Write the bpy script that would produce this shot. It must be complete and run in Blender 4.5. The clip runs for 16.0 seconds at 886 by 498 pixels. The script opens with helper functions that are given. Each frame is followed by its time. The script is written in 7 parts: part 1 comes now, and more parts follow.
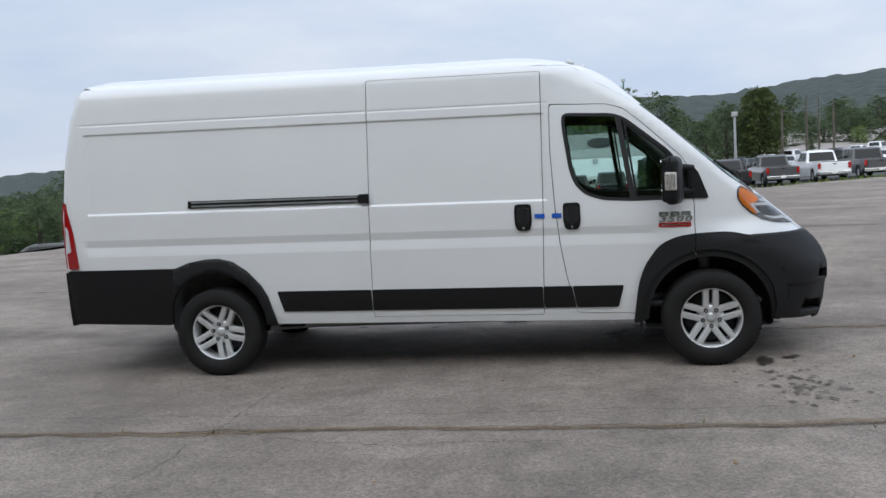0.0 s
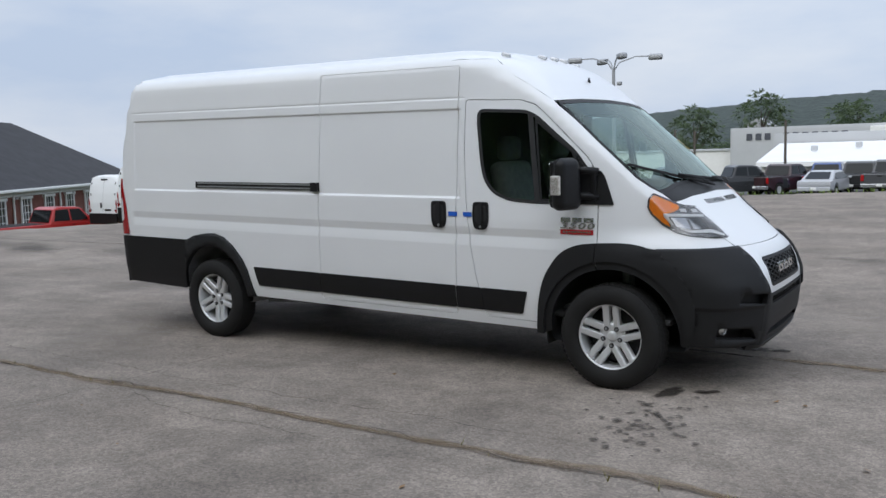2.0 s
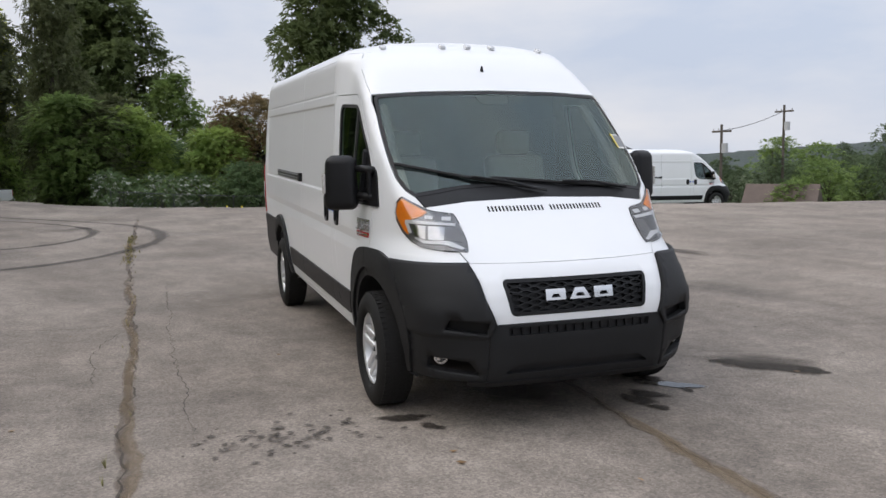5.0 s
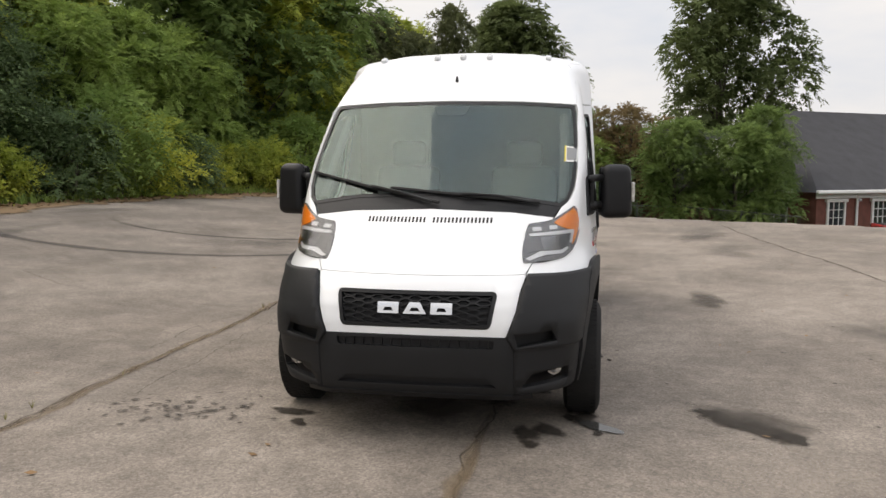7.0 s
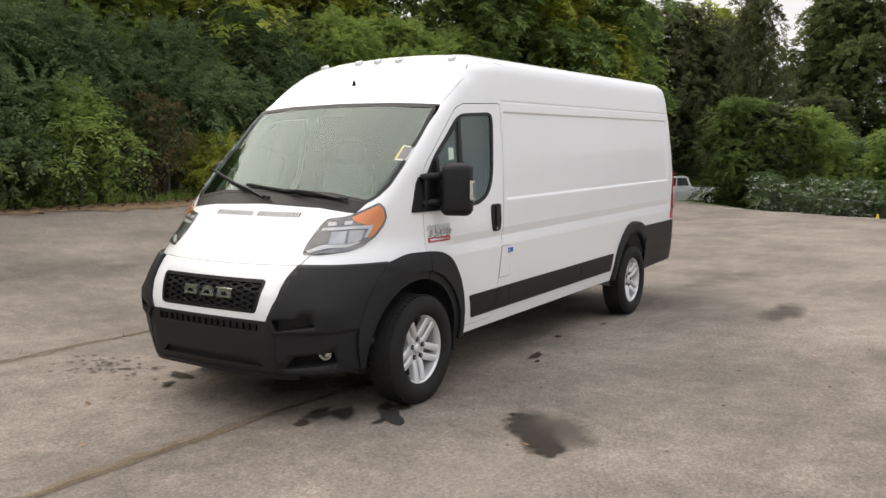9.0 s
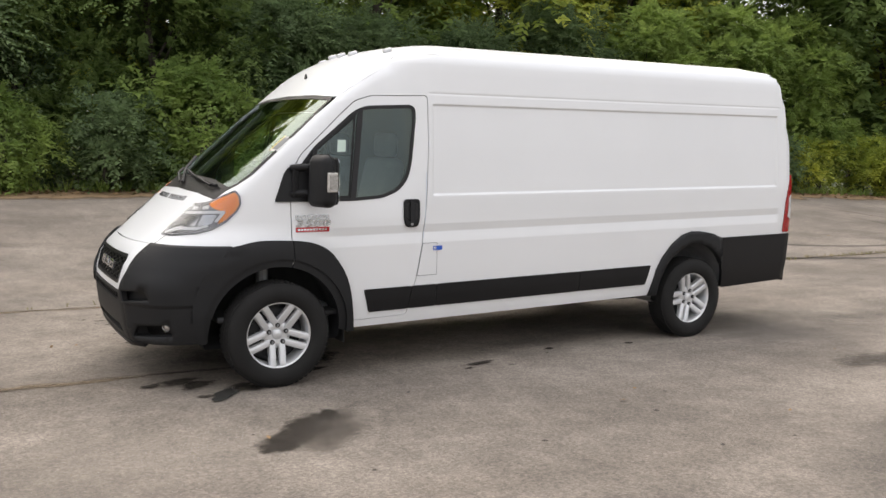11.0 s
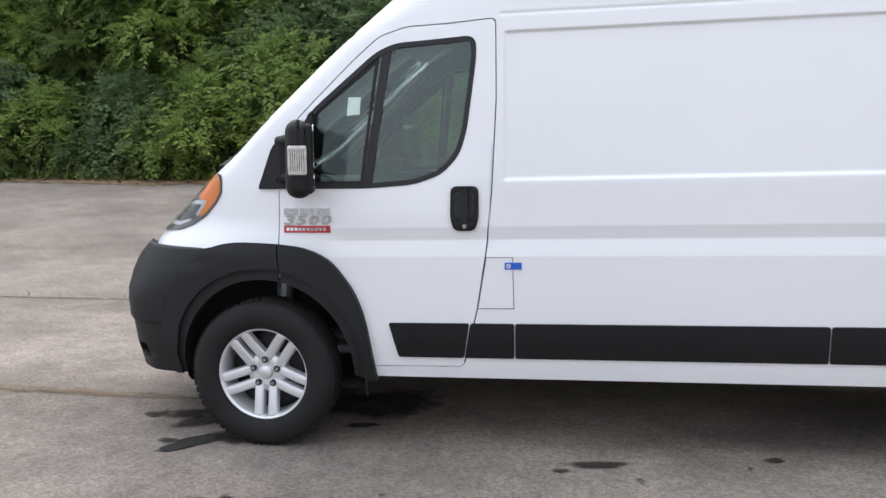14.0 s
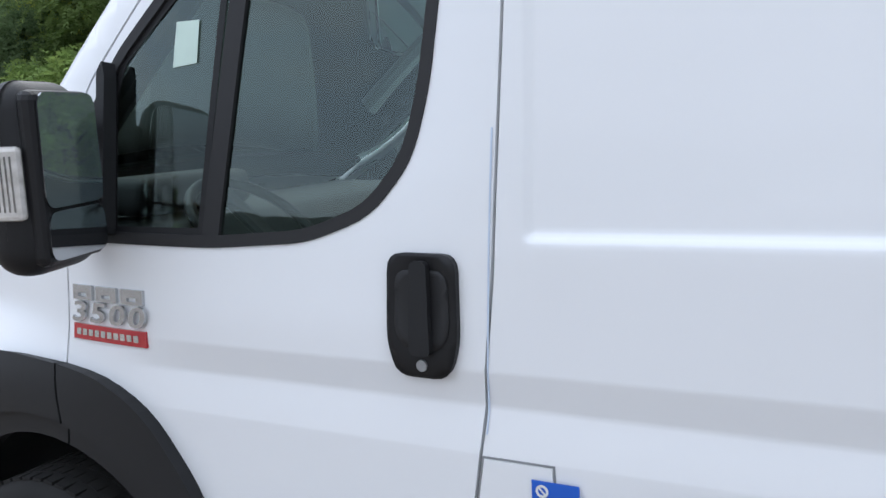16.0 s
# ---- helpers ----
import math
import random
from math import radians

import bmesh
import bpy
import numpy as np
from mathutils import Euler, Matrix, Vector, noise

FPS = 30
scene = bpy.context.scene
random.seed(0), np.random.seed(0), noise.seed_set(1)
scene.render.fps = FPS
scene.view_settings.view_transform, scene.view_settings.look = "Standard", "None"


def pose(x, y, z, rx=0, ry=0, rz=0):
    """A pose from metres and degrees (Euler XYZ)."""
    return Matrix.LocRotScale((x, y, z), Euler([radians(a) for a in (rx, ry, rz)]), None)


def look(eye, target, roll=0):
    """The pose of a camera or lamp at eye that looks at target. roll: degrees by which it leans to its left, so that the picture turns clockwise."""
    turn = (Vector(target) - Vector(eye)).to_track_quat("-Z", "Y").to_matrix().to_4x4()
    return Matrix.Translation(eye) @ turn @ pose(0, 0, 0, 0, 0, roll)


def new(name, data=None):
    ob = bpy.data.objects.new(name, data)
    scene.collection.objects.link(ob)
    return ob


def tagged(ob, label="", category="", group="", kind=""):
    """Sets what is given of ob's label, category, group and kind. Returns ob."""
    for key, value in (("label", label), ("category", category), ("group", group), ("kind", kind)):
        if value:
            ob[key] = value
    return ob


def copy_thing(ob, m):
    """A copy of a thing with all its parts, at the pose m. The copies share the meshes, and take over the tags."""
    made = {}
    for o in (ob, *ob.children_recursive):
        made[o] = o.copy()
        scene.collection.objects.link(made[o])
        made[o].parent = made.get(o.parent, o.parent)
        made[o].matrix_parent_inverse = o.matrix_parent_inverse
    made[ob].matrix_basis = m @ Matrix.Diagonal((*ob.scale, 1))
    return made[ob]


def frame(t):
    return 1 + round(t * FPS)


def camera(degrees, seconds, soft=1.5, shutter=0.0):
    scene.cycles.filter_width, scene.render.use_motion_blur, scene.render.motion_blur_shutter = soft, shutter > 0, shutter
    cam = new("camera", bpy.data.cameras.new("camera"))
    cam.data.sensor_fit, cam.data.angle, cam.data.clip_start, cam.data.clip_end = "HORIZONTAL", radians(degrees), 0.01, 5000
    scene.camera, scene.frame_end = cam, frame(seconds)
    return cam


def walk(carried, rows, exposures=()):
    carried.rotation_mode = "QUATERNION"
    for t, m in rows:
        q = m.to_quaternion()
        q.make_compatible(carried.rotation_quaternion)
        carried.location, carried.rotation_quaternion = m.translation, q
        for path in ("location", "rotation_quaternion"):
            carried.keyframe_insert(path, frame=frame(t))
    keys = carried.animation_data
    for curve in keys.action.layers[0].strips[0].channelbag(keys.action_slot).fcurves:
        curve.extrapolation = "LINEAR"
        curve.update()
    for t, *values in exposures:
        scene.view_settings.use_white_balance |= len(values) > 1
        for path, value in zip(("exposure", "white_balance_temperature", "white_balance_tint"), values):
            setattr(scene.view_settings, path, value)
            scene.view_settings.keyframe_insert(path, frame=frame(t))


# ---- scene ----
cam = camera(54.5, 16.0)

PATH = [
    (0, (-0.98, -7.827, 1.643), (-1.295, -5.861, 1.457), -3.38),
    (0.5, (-0.123, -7.657, 1.655), (-0.661, -5.741, 1.454), -3.45),
    (1, (0.729, -7.415, 1.649), (-0.013, -5.568, 1.451), -3.06),
    (1.5, (1.571, -7.049, 1.653), (0.662, -5.279, 1.458), -2.45),
    (2, (2.316, -6.626, 1.69), (1.22, -4.968, 1.47), -1.66),
    (2.5, (3.043, -6.062, 1.703), (1.772, -4.535, 1.475), -1.44),
    (3, (3.663, -5.425, 1.688), (2.255, -4.022, 1.467), -1.14),
    (3.5, (4.218, -4.762, 1.687), (2.654, -3.534, 1.471), 0.19),
    (4, (4.724, -4.002, 1.667), (3.009, -2.994, 1.457), 0.62),
    (4.5, (5.117, -3.201, 1.662), (3.315, -2.363, 1.44), -0.33),
    (5, (5.427, -2.345, 1.648), (3.543, -1.712, 1.424), -0.96),
    (5.2, (5.505, -2.018, 1.658), (3.59, -1.484, 1.433), -0.65),
    (7.3, (5.712, 1.495, 1.623), (3.775, 1.033, 1.441), -0.21),
    (7.5, (5.634, 1.841, 1.614), (3.717, 1.299, 1.442), -0.57),
    (8, (5.425, 2.669, 1.648), (3.573, 1.936, 1.471), -1.21),
    (8.5, (5.1, 3.453, 1.655), (3.326, 2.549, 1.47), -0.62),
    (9, (4.768, 4.269, 1.662), (3.095, 3.193, 1.454), -0.03),
    (9.5, (4.264, 4.984, 1.684), (2.72, 3.73, 1.47), -0.98),
    (9.7, (4.058, 5.301, 1.694), (2.574, 3.978, 1.479), -1.41),
    (11.8, (0.849, 6.916, 1.678), (0.11, 5.072, 1.443), 3.6),
    (12, (0.619, 6.824, 1.627), (-0.06, 4.957, 1.396), 3.6),
    (12.5, (-0.173, 6.628, 1.614), (-0.606, 4.689, 1.381), 2.64),
    (13, (-0.835, 6.221, 1.588), (-0.994, 4.243, 1.34), 2.0),
    (13.5, (-1.344, 5.683, 1.568), (-1.237, 3.702, 1.315), 0.49),
    (14, (-1.653, 5.022, 1.555), (-1.3, 3.071, 1.294), -0.61),
    (14.5, (-1.818, 4.319, 1.576), (-1.28, 2.411, 1.31), -1.41),
    (15, (-1.905, 3.556, 1.537), (-1.148, 1.719, 1.302), -2.01),
    (15.5, (-1.888, 2.825, 1.513), (-1.003, 1.047, 1.275), -2.11),
    (16, (-1.738, 2.238, 1.544), (-0.792, 0.503, 1.235), -2.27),
]
walk(cam, [(t, look(eye, target, roll)) for t, eye, target, roll in PATH], exposures=[(0.0, 0.14, 6250, 9), (1.5, 0.10, 6250, 9), (3.0, 0.16, 6250, 9), (5.0, 0.23, 6750, 12), (7.3, 0.48, 7650, 12), (9.7, 0.57, 7650, 12), (12.5, 0.80, 7200, 13), (15.0, 0.87, 6450, 11), (16.0, 0.78, 6350, 10)])

# ---- light ----
SUN_AZ, SUN_EL = 182.0, 29.0
world = bpy.data.worlds.new("sky")
scene.world = world
world.use_nodes = True
wn, wl = world.node_tree.nodes, world.node_tree.links
wn.clear()
w_out = wn.new("ShaderNodeOutputWorld")
w_bg = wn.new("ShaderNodeBackground")
w_sky = wn.new("ShaderNodeTexSky")
w_sky.sky_type = "NISHITA"
w_sky.sun_disc = False
w_sky.sun_elevation = radians(SUN_EL)
w_sky.sun_rotation = radians(SUN_AZ)
w_sky.air_density, w_sky.dust_density, w_sky.ozone_density = 1.0, 3.0, 1.5
w_co = wn.new("ShaderNodeTexCoord")
w_map = wn.new("ShaderNodeMapping")
w_map.inputs["Scale"].default_value = (1.0, 1.0, 3.2)
w_noise = wn.new("ShaderNodeTexNoise")
w_noise.inputs["Scale"].default_value = 2.3
w_noise.inputs["Detail"].default_value = 7.0
w_noise.inputs["Roughness"].default_value = 0.55
w_ramp = wn.new("ShaderNodeValToRGB")
w_ramp.color_ramp.elements[0].position, w_ramp.color_ramp.elements[0].color = 0.36, (5.6, 6.5, 8.1, 1)
w_ramp.color_ramp.elements[1].position, w_ramp.color_ramp.elements[1].color = 0.68, (8.0, 8.3, 8.9, 1)
w_mix = wn.new("ShaderNodeMix")
w_mix.data_type = "RGBA"
w_mix.inputs["Factor"].default_value = 0.93
wl.new(w_co.outputs["Generated"], w_map.inputs["Vector"])
wl.new(w_map.outputs["Vector"], w_noise.inputs["Vector"])
wl.new(w_noise.outputs["Fac"], w_ramp.inputs["Fac"])
wl.new(w_sky.outputs["Color"], w_mix.inputs["A"])
wl.new(w_ramp.outputs["Color"], w_mix.inputs["B"])
# an overcast sky is brighter overhead than at the horizon
w_sep = wn.new("ShaderNodeSeparateXYZ")
w_up = wn.new("ShaderNodeMapRange")
w_up.inputs["From Min"].default_value, w_up.inputs["From Max"].default_value = 0.0, 1.0
w_up.inputs["To Min"].default_value, w_up.inputs["To Max"].default_value = 1.0, 2.05
w_lift = wn.new("ShaderNodeVectorMath")
w_lift.operation = "SCALE"
wl.new(w_co.outputs["Generated"], w_sep.inputs["Vector"])
w_sq = wn.new("ShaderNodeMath")
w_sq.operation = "MULTIPLY"
wl.new(w_sep.outputs["Z"], w_sq.inputs[0])
wl.new(w_sep.outputs["Z"], w_sq.inputs[1])
wl.new(w_sq.outputs["Value"], w_up.inputs["Value"])
wl.new(w_mix.outputs["Result"], w_lift.inputs[0])
w_east = wn.new("ShaderNodeMapRange")
w_east.inputs["From Min"].default_value, w_east.inputs["From Max"].default_value = -1.0, 1.0
w_east.inputs["To Min"].default_value, w_east.inputs["To Max"].default_value = 0.93, 1.07
wl.new(w_sep.outputs["X"], w_east.inputs["Value"])
w_gain = wn.new("ShaderNodeMath")
w_gain.operation = "MULTIPLY"
wl.new(w_up.outputs["Result"], w_gain.inputs[0])
wl.new(w_east.outputs["Result"], w_gain.inputs[1])
wl.new(w_gain.outputs["Value"], w_lift.inputs["Scale"])
wl.new(w_lift.outputs["Vector"], w_bg.inputs["Color"])
w_bg.inputs["Strength"].default_value = 0.092
wl.new(w_bg.outputs["Background"], w_out.inputs["Surface"])

sun_data = bpy.data.lights.new("sun", "SUN")
sun_data.energy, sun_data.angle, sun_data.color = 2.1, radians(100), (1.0, 0.96, 0.9)
sun = new("sun", sun_data)
_a, _e = radians(SUN_AZ), radians(SUN_EL)
sun.matrix_world = look((0, 0, 30), (-math.sin(_a) * math.cos(_e), -math.cos(_a) * math.cos(_e), 30 - math.sin(_e)))

# ---- materials ----
def mat(name, base=(0.5, 0.5, 0.5), rough=0.5, metal=0.0, spec=0.5, coat=0.0, var=0.0, scale=6.0, bump=0.0, bscale=60.0,
        base2=None, rough_var=0.0, emit=None, alpha=None, island=0.0, obj_random=0.0):
    """A surface with grain and stains: var mixes base2 (or a darker base) in by noise; bump is fine relief in metres."""
    m = bpy.data.materials.new(name)
    m.use_nodes = True
    n, k = m.node_tree.nodes, m.node_tree.links
    b = n["Principled BSDF"]
    b.inputs["Base Color"].default_value = (*base, 1)
    b.inputs["Roughness"].default_value = rough
    b.inputs["Metallic"].default_value = metal
    b.inputs["Specular IOR Level"].default_value = spec
    b.inputs["Coat Weight"].default_value = coat
    b.inputs["Coat Roughness"].default_value = 0.04
    co = n.new("ShaderNodeTexCoord")
    if var or rough_var or base2:
        a = n.new("ShaderNodeTexNoise")
        a.inputs["Scale"].default_value, a.inputs["Detail"].default_value = scale, 6.0
        k.new(co.outputs["Object"], a.inputs["Vector"])
        r = n.new("ShaderNodeValToRGB")
        r.color_ramp.elements[0].position, r.color_ramp.elements[1].position = 0.32, 0.7
        dark = base2 or tuple(c * (1 - var) for c in base)
        r.color_ramp.elements[0].color, r.color_ramp.elements[1].color = (*dark, 1), (*base, 1)
        k.new(a.outputs["Fac"], r.inputs["Fac"])
        last = r.outputs["Color"]
        if island or obj_random:
            g = n.new("ShaderNodeNewGeometry") if island else n.new("ShaderNodeObjectInfo")
            h = n.new("ShaderNodeHueSaturation")
            mr = n.new("ShaderNodeMapRange")
            amount = island or obj_random
            mr.inputs["To Min"].default_value, mr.inputs["To Max"].default_value = 1 - amount, 1 + amount
            k.new(g.outputs["Random Per Island" if island else "Random"], mr.inputs["Value"])
            k.new(mr.outputs["Result"], h.inputs["Value"])
            k.new(last, h.inputs["Color"])
            last = h.outputs["Color"]
        k.new(last, b.inputs["Base Color"])
        if rough_var:
            mr2 = n.new("ShaderNodeMapRange")
            mr2.inputs["To Min"].default_value, mr2.inputs["To Max"].default_value = rough - rough_var, rough + rough_var
            k.new(a.outputs["Fac"], mr2.inputs["Value"])
            k.new(mr2.outputs["Result"], b.inputs["Roughness"])
    if bump:
        c = n.new("ShaderNodeTexNoise")
        c.inputs["Scale"].default_value, c.inputs["Detail"].default_value = bscale, 4.0
        k.new(co.outputs["Object"], c.inputs["Vector"])
        bp = n.new("ShaderNodeBump")
        bp.inputs["Strength"].default_value, bp.inputs["Distance"].default_value = 0.6, bump
        k.new(c.outputs["Fac"], bp.inputs["Height"])
        k.new(bp.outputs["Normal"], b.inputs["Normal"])
    if emit:
        b.inputs["Emission Color"].default_value, b.inputs["Emission Strength"].default_value = (*emit[0], 1), emit[1]
    return m


def glass(name, tint, ior=1.5, rough=0.0, gloss=(0.82, 0.97, 0.92)):
    """A thin pane: clear through, mirror-like where light grazes it."""
    m = bpy.data.materials.new(name)
    m.use_nodes = True
    n, k = m.node_tree.nodes, m.node_tree.links
    n.remove(n["Principled BSDF"])
    t, g, f, x = n.new("ShaderNodeBsdfTransparent"), n.new("ShaderNodeBsdfGlossy"), n.new("ShaderNodeFresnel"), n.new("ShaderNodeMixShader")
    t.inputs["Color"].default_value = (*tint, 1)
    g.inputs["Roughness"].default_value = rough
    g.inputs["Color"].default_value = (*gloss, 1)
    f.inputs["IOR"].default_value = ior
    k.new(f.outputs["Fac"], x.inputs["Fac"])
    k.new(t.outputs["BSDF"], x.inputs[1])
    k.new(g.outputs["BSDF"], x.inputs[2])
    k.new(x.outputs["Shader"], n["Material Output"].inputs["Surface"])
    return m


M_WHITE = mat("white_paint", (0.78, 0.79, 0.80), 0.32, coat=0.35, var=0.03, scale=1.3, bump=0.0002, bscale=5)
M_GREY_PLASTIC = mat("grey_bumper_plastic", (0.018, 0.0184, 0.0196), 0.56, spec=0.24, var=0.18, scale=3, bump=0.0006, bscale=900, rough_var=0.06)
M_BLACK = mat("black_plastic", (0.010, 0.010, 0.011), 0.45, spec=0.28, var=0.2, scale=4, bump=0.0004, bscale=700)
M_DARK = mat("dark_underbody", (0.012, 0.012, 0.012), 0.85, var=0.3, scale=8)
# seal rubber; also the black laid in where panel gaps lie in shade
M_SEAM = mat("black_seal_and_gap_shade", (0.012, 0.012, 0.013), 0.7)
M_SEAM_GREY = mat("shaded_seam", (0.22, 0.225, 0.23), 0.7)
M_TYRE = mat("tyre_rubber", (0.019, 0.0185, 0.018), 0.8, spec=0.22, var=0.25, scale=5, bump=0.0008, bscale=220)
M_ALLOY = mat("silver_alloy", (0.72, 0.73, 0.74), 0.32, metal=0.5, var=0.06, scale=8)
# hub metal blackened for the shade in the wheel's openings
M_ALLOY_SHADED = mat("shaded_hub_metal", (0.035, 0.035, 0.037), 0.55, metal=0.5, var=0.3, scale=12)
M_CHROME = mat("chrome", (0.66, 0.665, 0.67), 0.16, metal=0.9)
M_BADGE = mat("grey_badge_metal", (0.50, 0.505, 0.51), 0.25, metal=0.8)
M_REPEATER = mat("clear_repeater_lens", (0.40, 0.375, 0.345), 0.12, coat=0.7, base2=(0.62, 0.60, 0.57), scale=45)
M_RED = mat("red_lens", (0.33, 0.006, 0.008), 0.12, coat=0.6, var=0.15, scale=30)
M_AMBER = mat("amber_lens", (0.86, 0.27, 0.03), 0.14, coat=0.6, var=0.15, scale=40)
M_CLEAR = mat("clear_lens", (0.66, 0.67, 0.68), 0.08, coat=0.8, var=0.12, scale=25)
M_REFLECT = mat("lamp_reflector", (0.40, 0.405, 0.41), 0.14, metal=0.9, var=0.3, scale=14)
M_LAMP_DARK = mat("lamp_inner_bezel", (0.24, 0.24, 0.243), 0.25, metal=0.4, coat=0.3, var=0.5, scale=22)
M_BADGE_RED = mat("red_badge", (0.40, 0.015, 0.022), 0.25, coat=0.5)
M_BLUE = mat("blue_sticker", (0.012, 0.10, 0.50), 0.5)
M_FILM = mat("pale_blue_film", (0.52, 0.60, 0.72), 0.4)
M_PAPER = mat("pale_paper", (0.55, 0.68, 0.60), 0.7, var=0.06, scale=20)
M_LABEL = mat("white_label", (0.75, 0.75, 0.72), 0.6, var=0.05, scale=20)
M_YELLOW = mat("yellow_label", (0.75, 0.62, 0.05), 0.6)
M_SEAT = mat("grey_seat_cloth", (0.18, 0.184, 0.188), 0.9, var=0.25, scale=20, bump=0.001, bscale=300)
M_DASH = mat("dashboard_plastic", (0.042, 0.043, 0.045), 0.7, var=0.2, scale=10, bump=0.0004, bscale=500)
M_TRIM = mat("pale_pillar_trim", (0.30, 0.31, 0.30), 0.75, var=0.1, scale=6)
M_PILLAR = mat("dark_grey_pillar_trim", (0.10, 0.103, 0.102), 0.8, var=0.1, scale=6)
M_GLASS = glass("green_tint_glass", (0.83, 0.93, 0.90), 1.66)
M_SIDE_GLASS = glass("side_window_glass", (0.64, 0.76, 0.72), 1.85)
M_MIRROR = mat("mirror_glass", (0.50, 0.52, 0.54), 0.02, metal=1.0)
M_STEEL = mat("galvanised_steel", (0.36, 0.37, 0.38), 0.45, metal=0.6, var=0.2, scale=9)

# ---- shared building helpers ----
from mathutils.geometry import delaunay_2d_cdt


def finish(name, verts, faces, material, smooth=False):
    me = bpy.data.meshes.new(name)
    me.from_pydata([tuple(v) for v in verts], [], faces)
    me.materials.append(material)
    if smooth:
        me.polygons.foreach_set("use_smooth", [True] * len(me.polygons))
    me.update()
    return me


def part(name, bm, material, parent, label="", smooth=False):
    """Links a bmesh or a mesh as one object under a thing or a part."""
    if isinstance(bm, bmesh.types.BMesh):
        me = bpy.data.meshes.new(name)
        bm.to_mesh(me)
        bm.free()
        me.materials.append(material)
        if smooth:
            me.polygons.foreach_set("use_smooth", [True] * len(me.polygons))
    else:
        me = bm
        if material and not me.materials:
            me.materials.append(material)
    ob = new(name, me)
    ob.parent = parent
    if label:
        tagged(ob, label)
    return ob


def box_bm(size, at=(0, 0, 0), bevel=0.0, seg=2, turn=None, bm=None, taper=None):
    """A box, bevelled; taper: the scale of its top in x and y."""
    own = bmesh.new()
    bmesh.ops.create_cube(own, size=1.0)
    for v in own.verts:
        v.co = Vector((v.co.x * size[0], v.co.y * size[1], v.co.z * size[2]))
        if taper and v.co.z > 0:
            v.co.x *= taper[0]
            v.co.y *= taper[1]
    if bevel:
        bmesh.ops.bevel(own, geom=own.edges[:], offset=bevel, segments=seg, affect="EDGES", profile=0.5)
    m = Matrix.Translation(at) @ (turn or Matrix())
    bmesh.ops.transform(own, matrix=m, verts=own.verts)
    if bm is None:
        return own
    join(bm, own)
    return bm


def join(bm, own):
    me = bpy.data.meshes.new("joined")
    own.to_mesh(me)
    own.free()
    bm.from_mesh(me)
    bpy.data.meshes.remove(me)


def cyl_bm(r1, r2, length, at=(0, 0, 0), axis="z", seg=20, bm=None, caps=True):
    own = bmesh.new()
    bmesh.ops.create_cone(own, cap_ends=caps, segments=seg, radius1=r1, radius2=r2, depth=length)
    turn = {"z": Matrix(), "x": Matrix.Rotation(radians(90), 4, "Y"), "y": Matrix.Rotation(radians(-90), 4, "X")}[axis]
    bmesh.ops.transform(own, matrix=Matrix.Translation(at) @ turn, verts=own.verts)
    if bm is None:
        return own
    join(bm, own)
    return bm


def tube(points, radius, seg=8, bm=None, radii=None):
    """A round bar along points."""
    own = bmesh.new()
    rings = []
    pts = [Vector(p) for p in points]
    for i, p in enumerate(pts):
        d = (pts[min(i + 1, len(pts) - 1)] - pts[max(i - 1, 0)]).normalized()
        a = d.orthogonal().normalized() if i == 0 else (rings_a - d * rings_a.dot(d)).normalized()
        rings_a = a
        b = d.cross(a)
        r = radii[i] if radii else radius
        rings.append([own.verts.new(p + (a * math.cos(t) + b * math.sin(t)) * r) for t in [2 * math.pi * j / seg for j in range(seg)]])
    for r0, r1 in zip(rings, rings[1:]):
        for j in range(seg):
            own.faces.new((r0[j], r0[(j + 1) % seg], r1[(j + 1) % seg], r1[j]))
    own.faces.new(rings[0][::-1])
    own.faces.new(rings[-1])
    if bm is None:
        return own
    join(bm, own)
    return bm


def lathe(profile, seg=48, axis="y"):
    """A mesh turned about an axis from (radius, height) pairs."""
    verts, faces = [], []
    for r, h in profile:
        for j in range(seg):
            t = 2 * math.pi * j / seg
            c, s = r * math.cos(t), r * math.sin(t)
            verts.append({"y": (c, h, s), "z": (c, s, h), "x": (h, c, s)}[axis])
    for i in range(len(profile) - 1):
        for j in range(seg):
            faces.append((i * seg + j, i * seg + (j + 1) % seg, (i + 1) * seg + (j + 1) % seg, (i + 1) * seg + j))
    return verts, faces


def inside(points, poly):
    """Which of the (n, 2) points lie in a polygon."""
    x, y = points[:, 0], points[:, 1]
    res = np.zeros(len(points), bool)
    px, py = poly[:, 0], poly[:, 1]
    for i in range(len(poly)):
        j = i - 1
        cross = (py[i] > y) != (py[j] > y)
        with np.errstate(divide="ignore", invalid="ignore"):
            res ^= cross & (x < (px[j] - px[i]) * (y - py[i]) / (py[j] - py[i]) + px[i])
    return res


def resample(poly, h):
    out = []
    for a, b in zip(poly, poly[1:] + poly[:1]):
        n = max(1, int(math.ceil(math.dist(a, b) / h)))
        out += [(a[0] + (b[0] - a[0]) * i / n, a[1] + (b[1] - a[1]) * i / n) for i in range(n)]
    return out


def rounded(poly, r, seg=4):
    """A polygon with its corners rounded by about r."""
    out = []
    n = len(poly)
    for i in range(n):
        p, a, b = Vector(poly[i]), Vector(poly[i - 1]), Vector(poly[(i + 1) % n])
        da, db = min(r, (a - p).length * 0.45), min(r, (b - p).length * 0.45)
        p0, p1 = p + (a - p).normalized() * da, p + (b - p).normalized() * db
        for k in range(seg + 1):
            t = k / seg
            q = p0 * (1 - t) ** 2 + p * 2 * t * (1 - t) + p1 * t**2
            out.append((q.x, q.y))
    return out


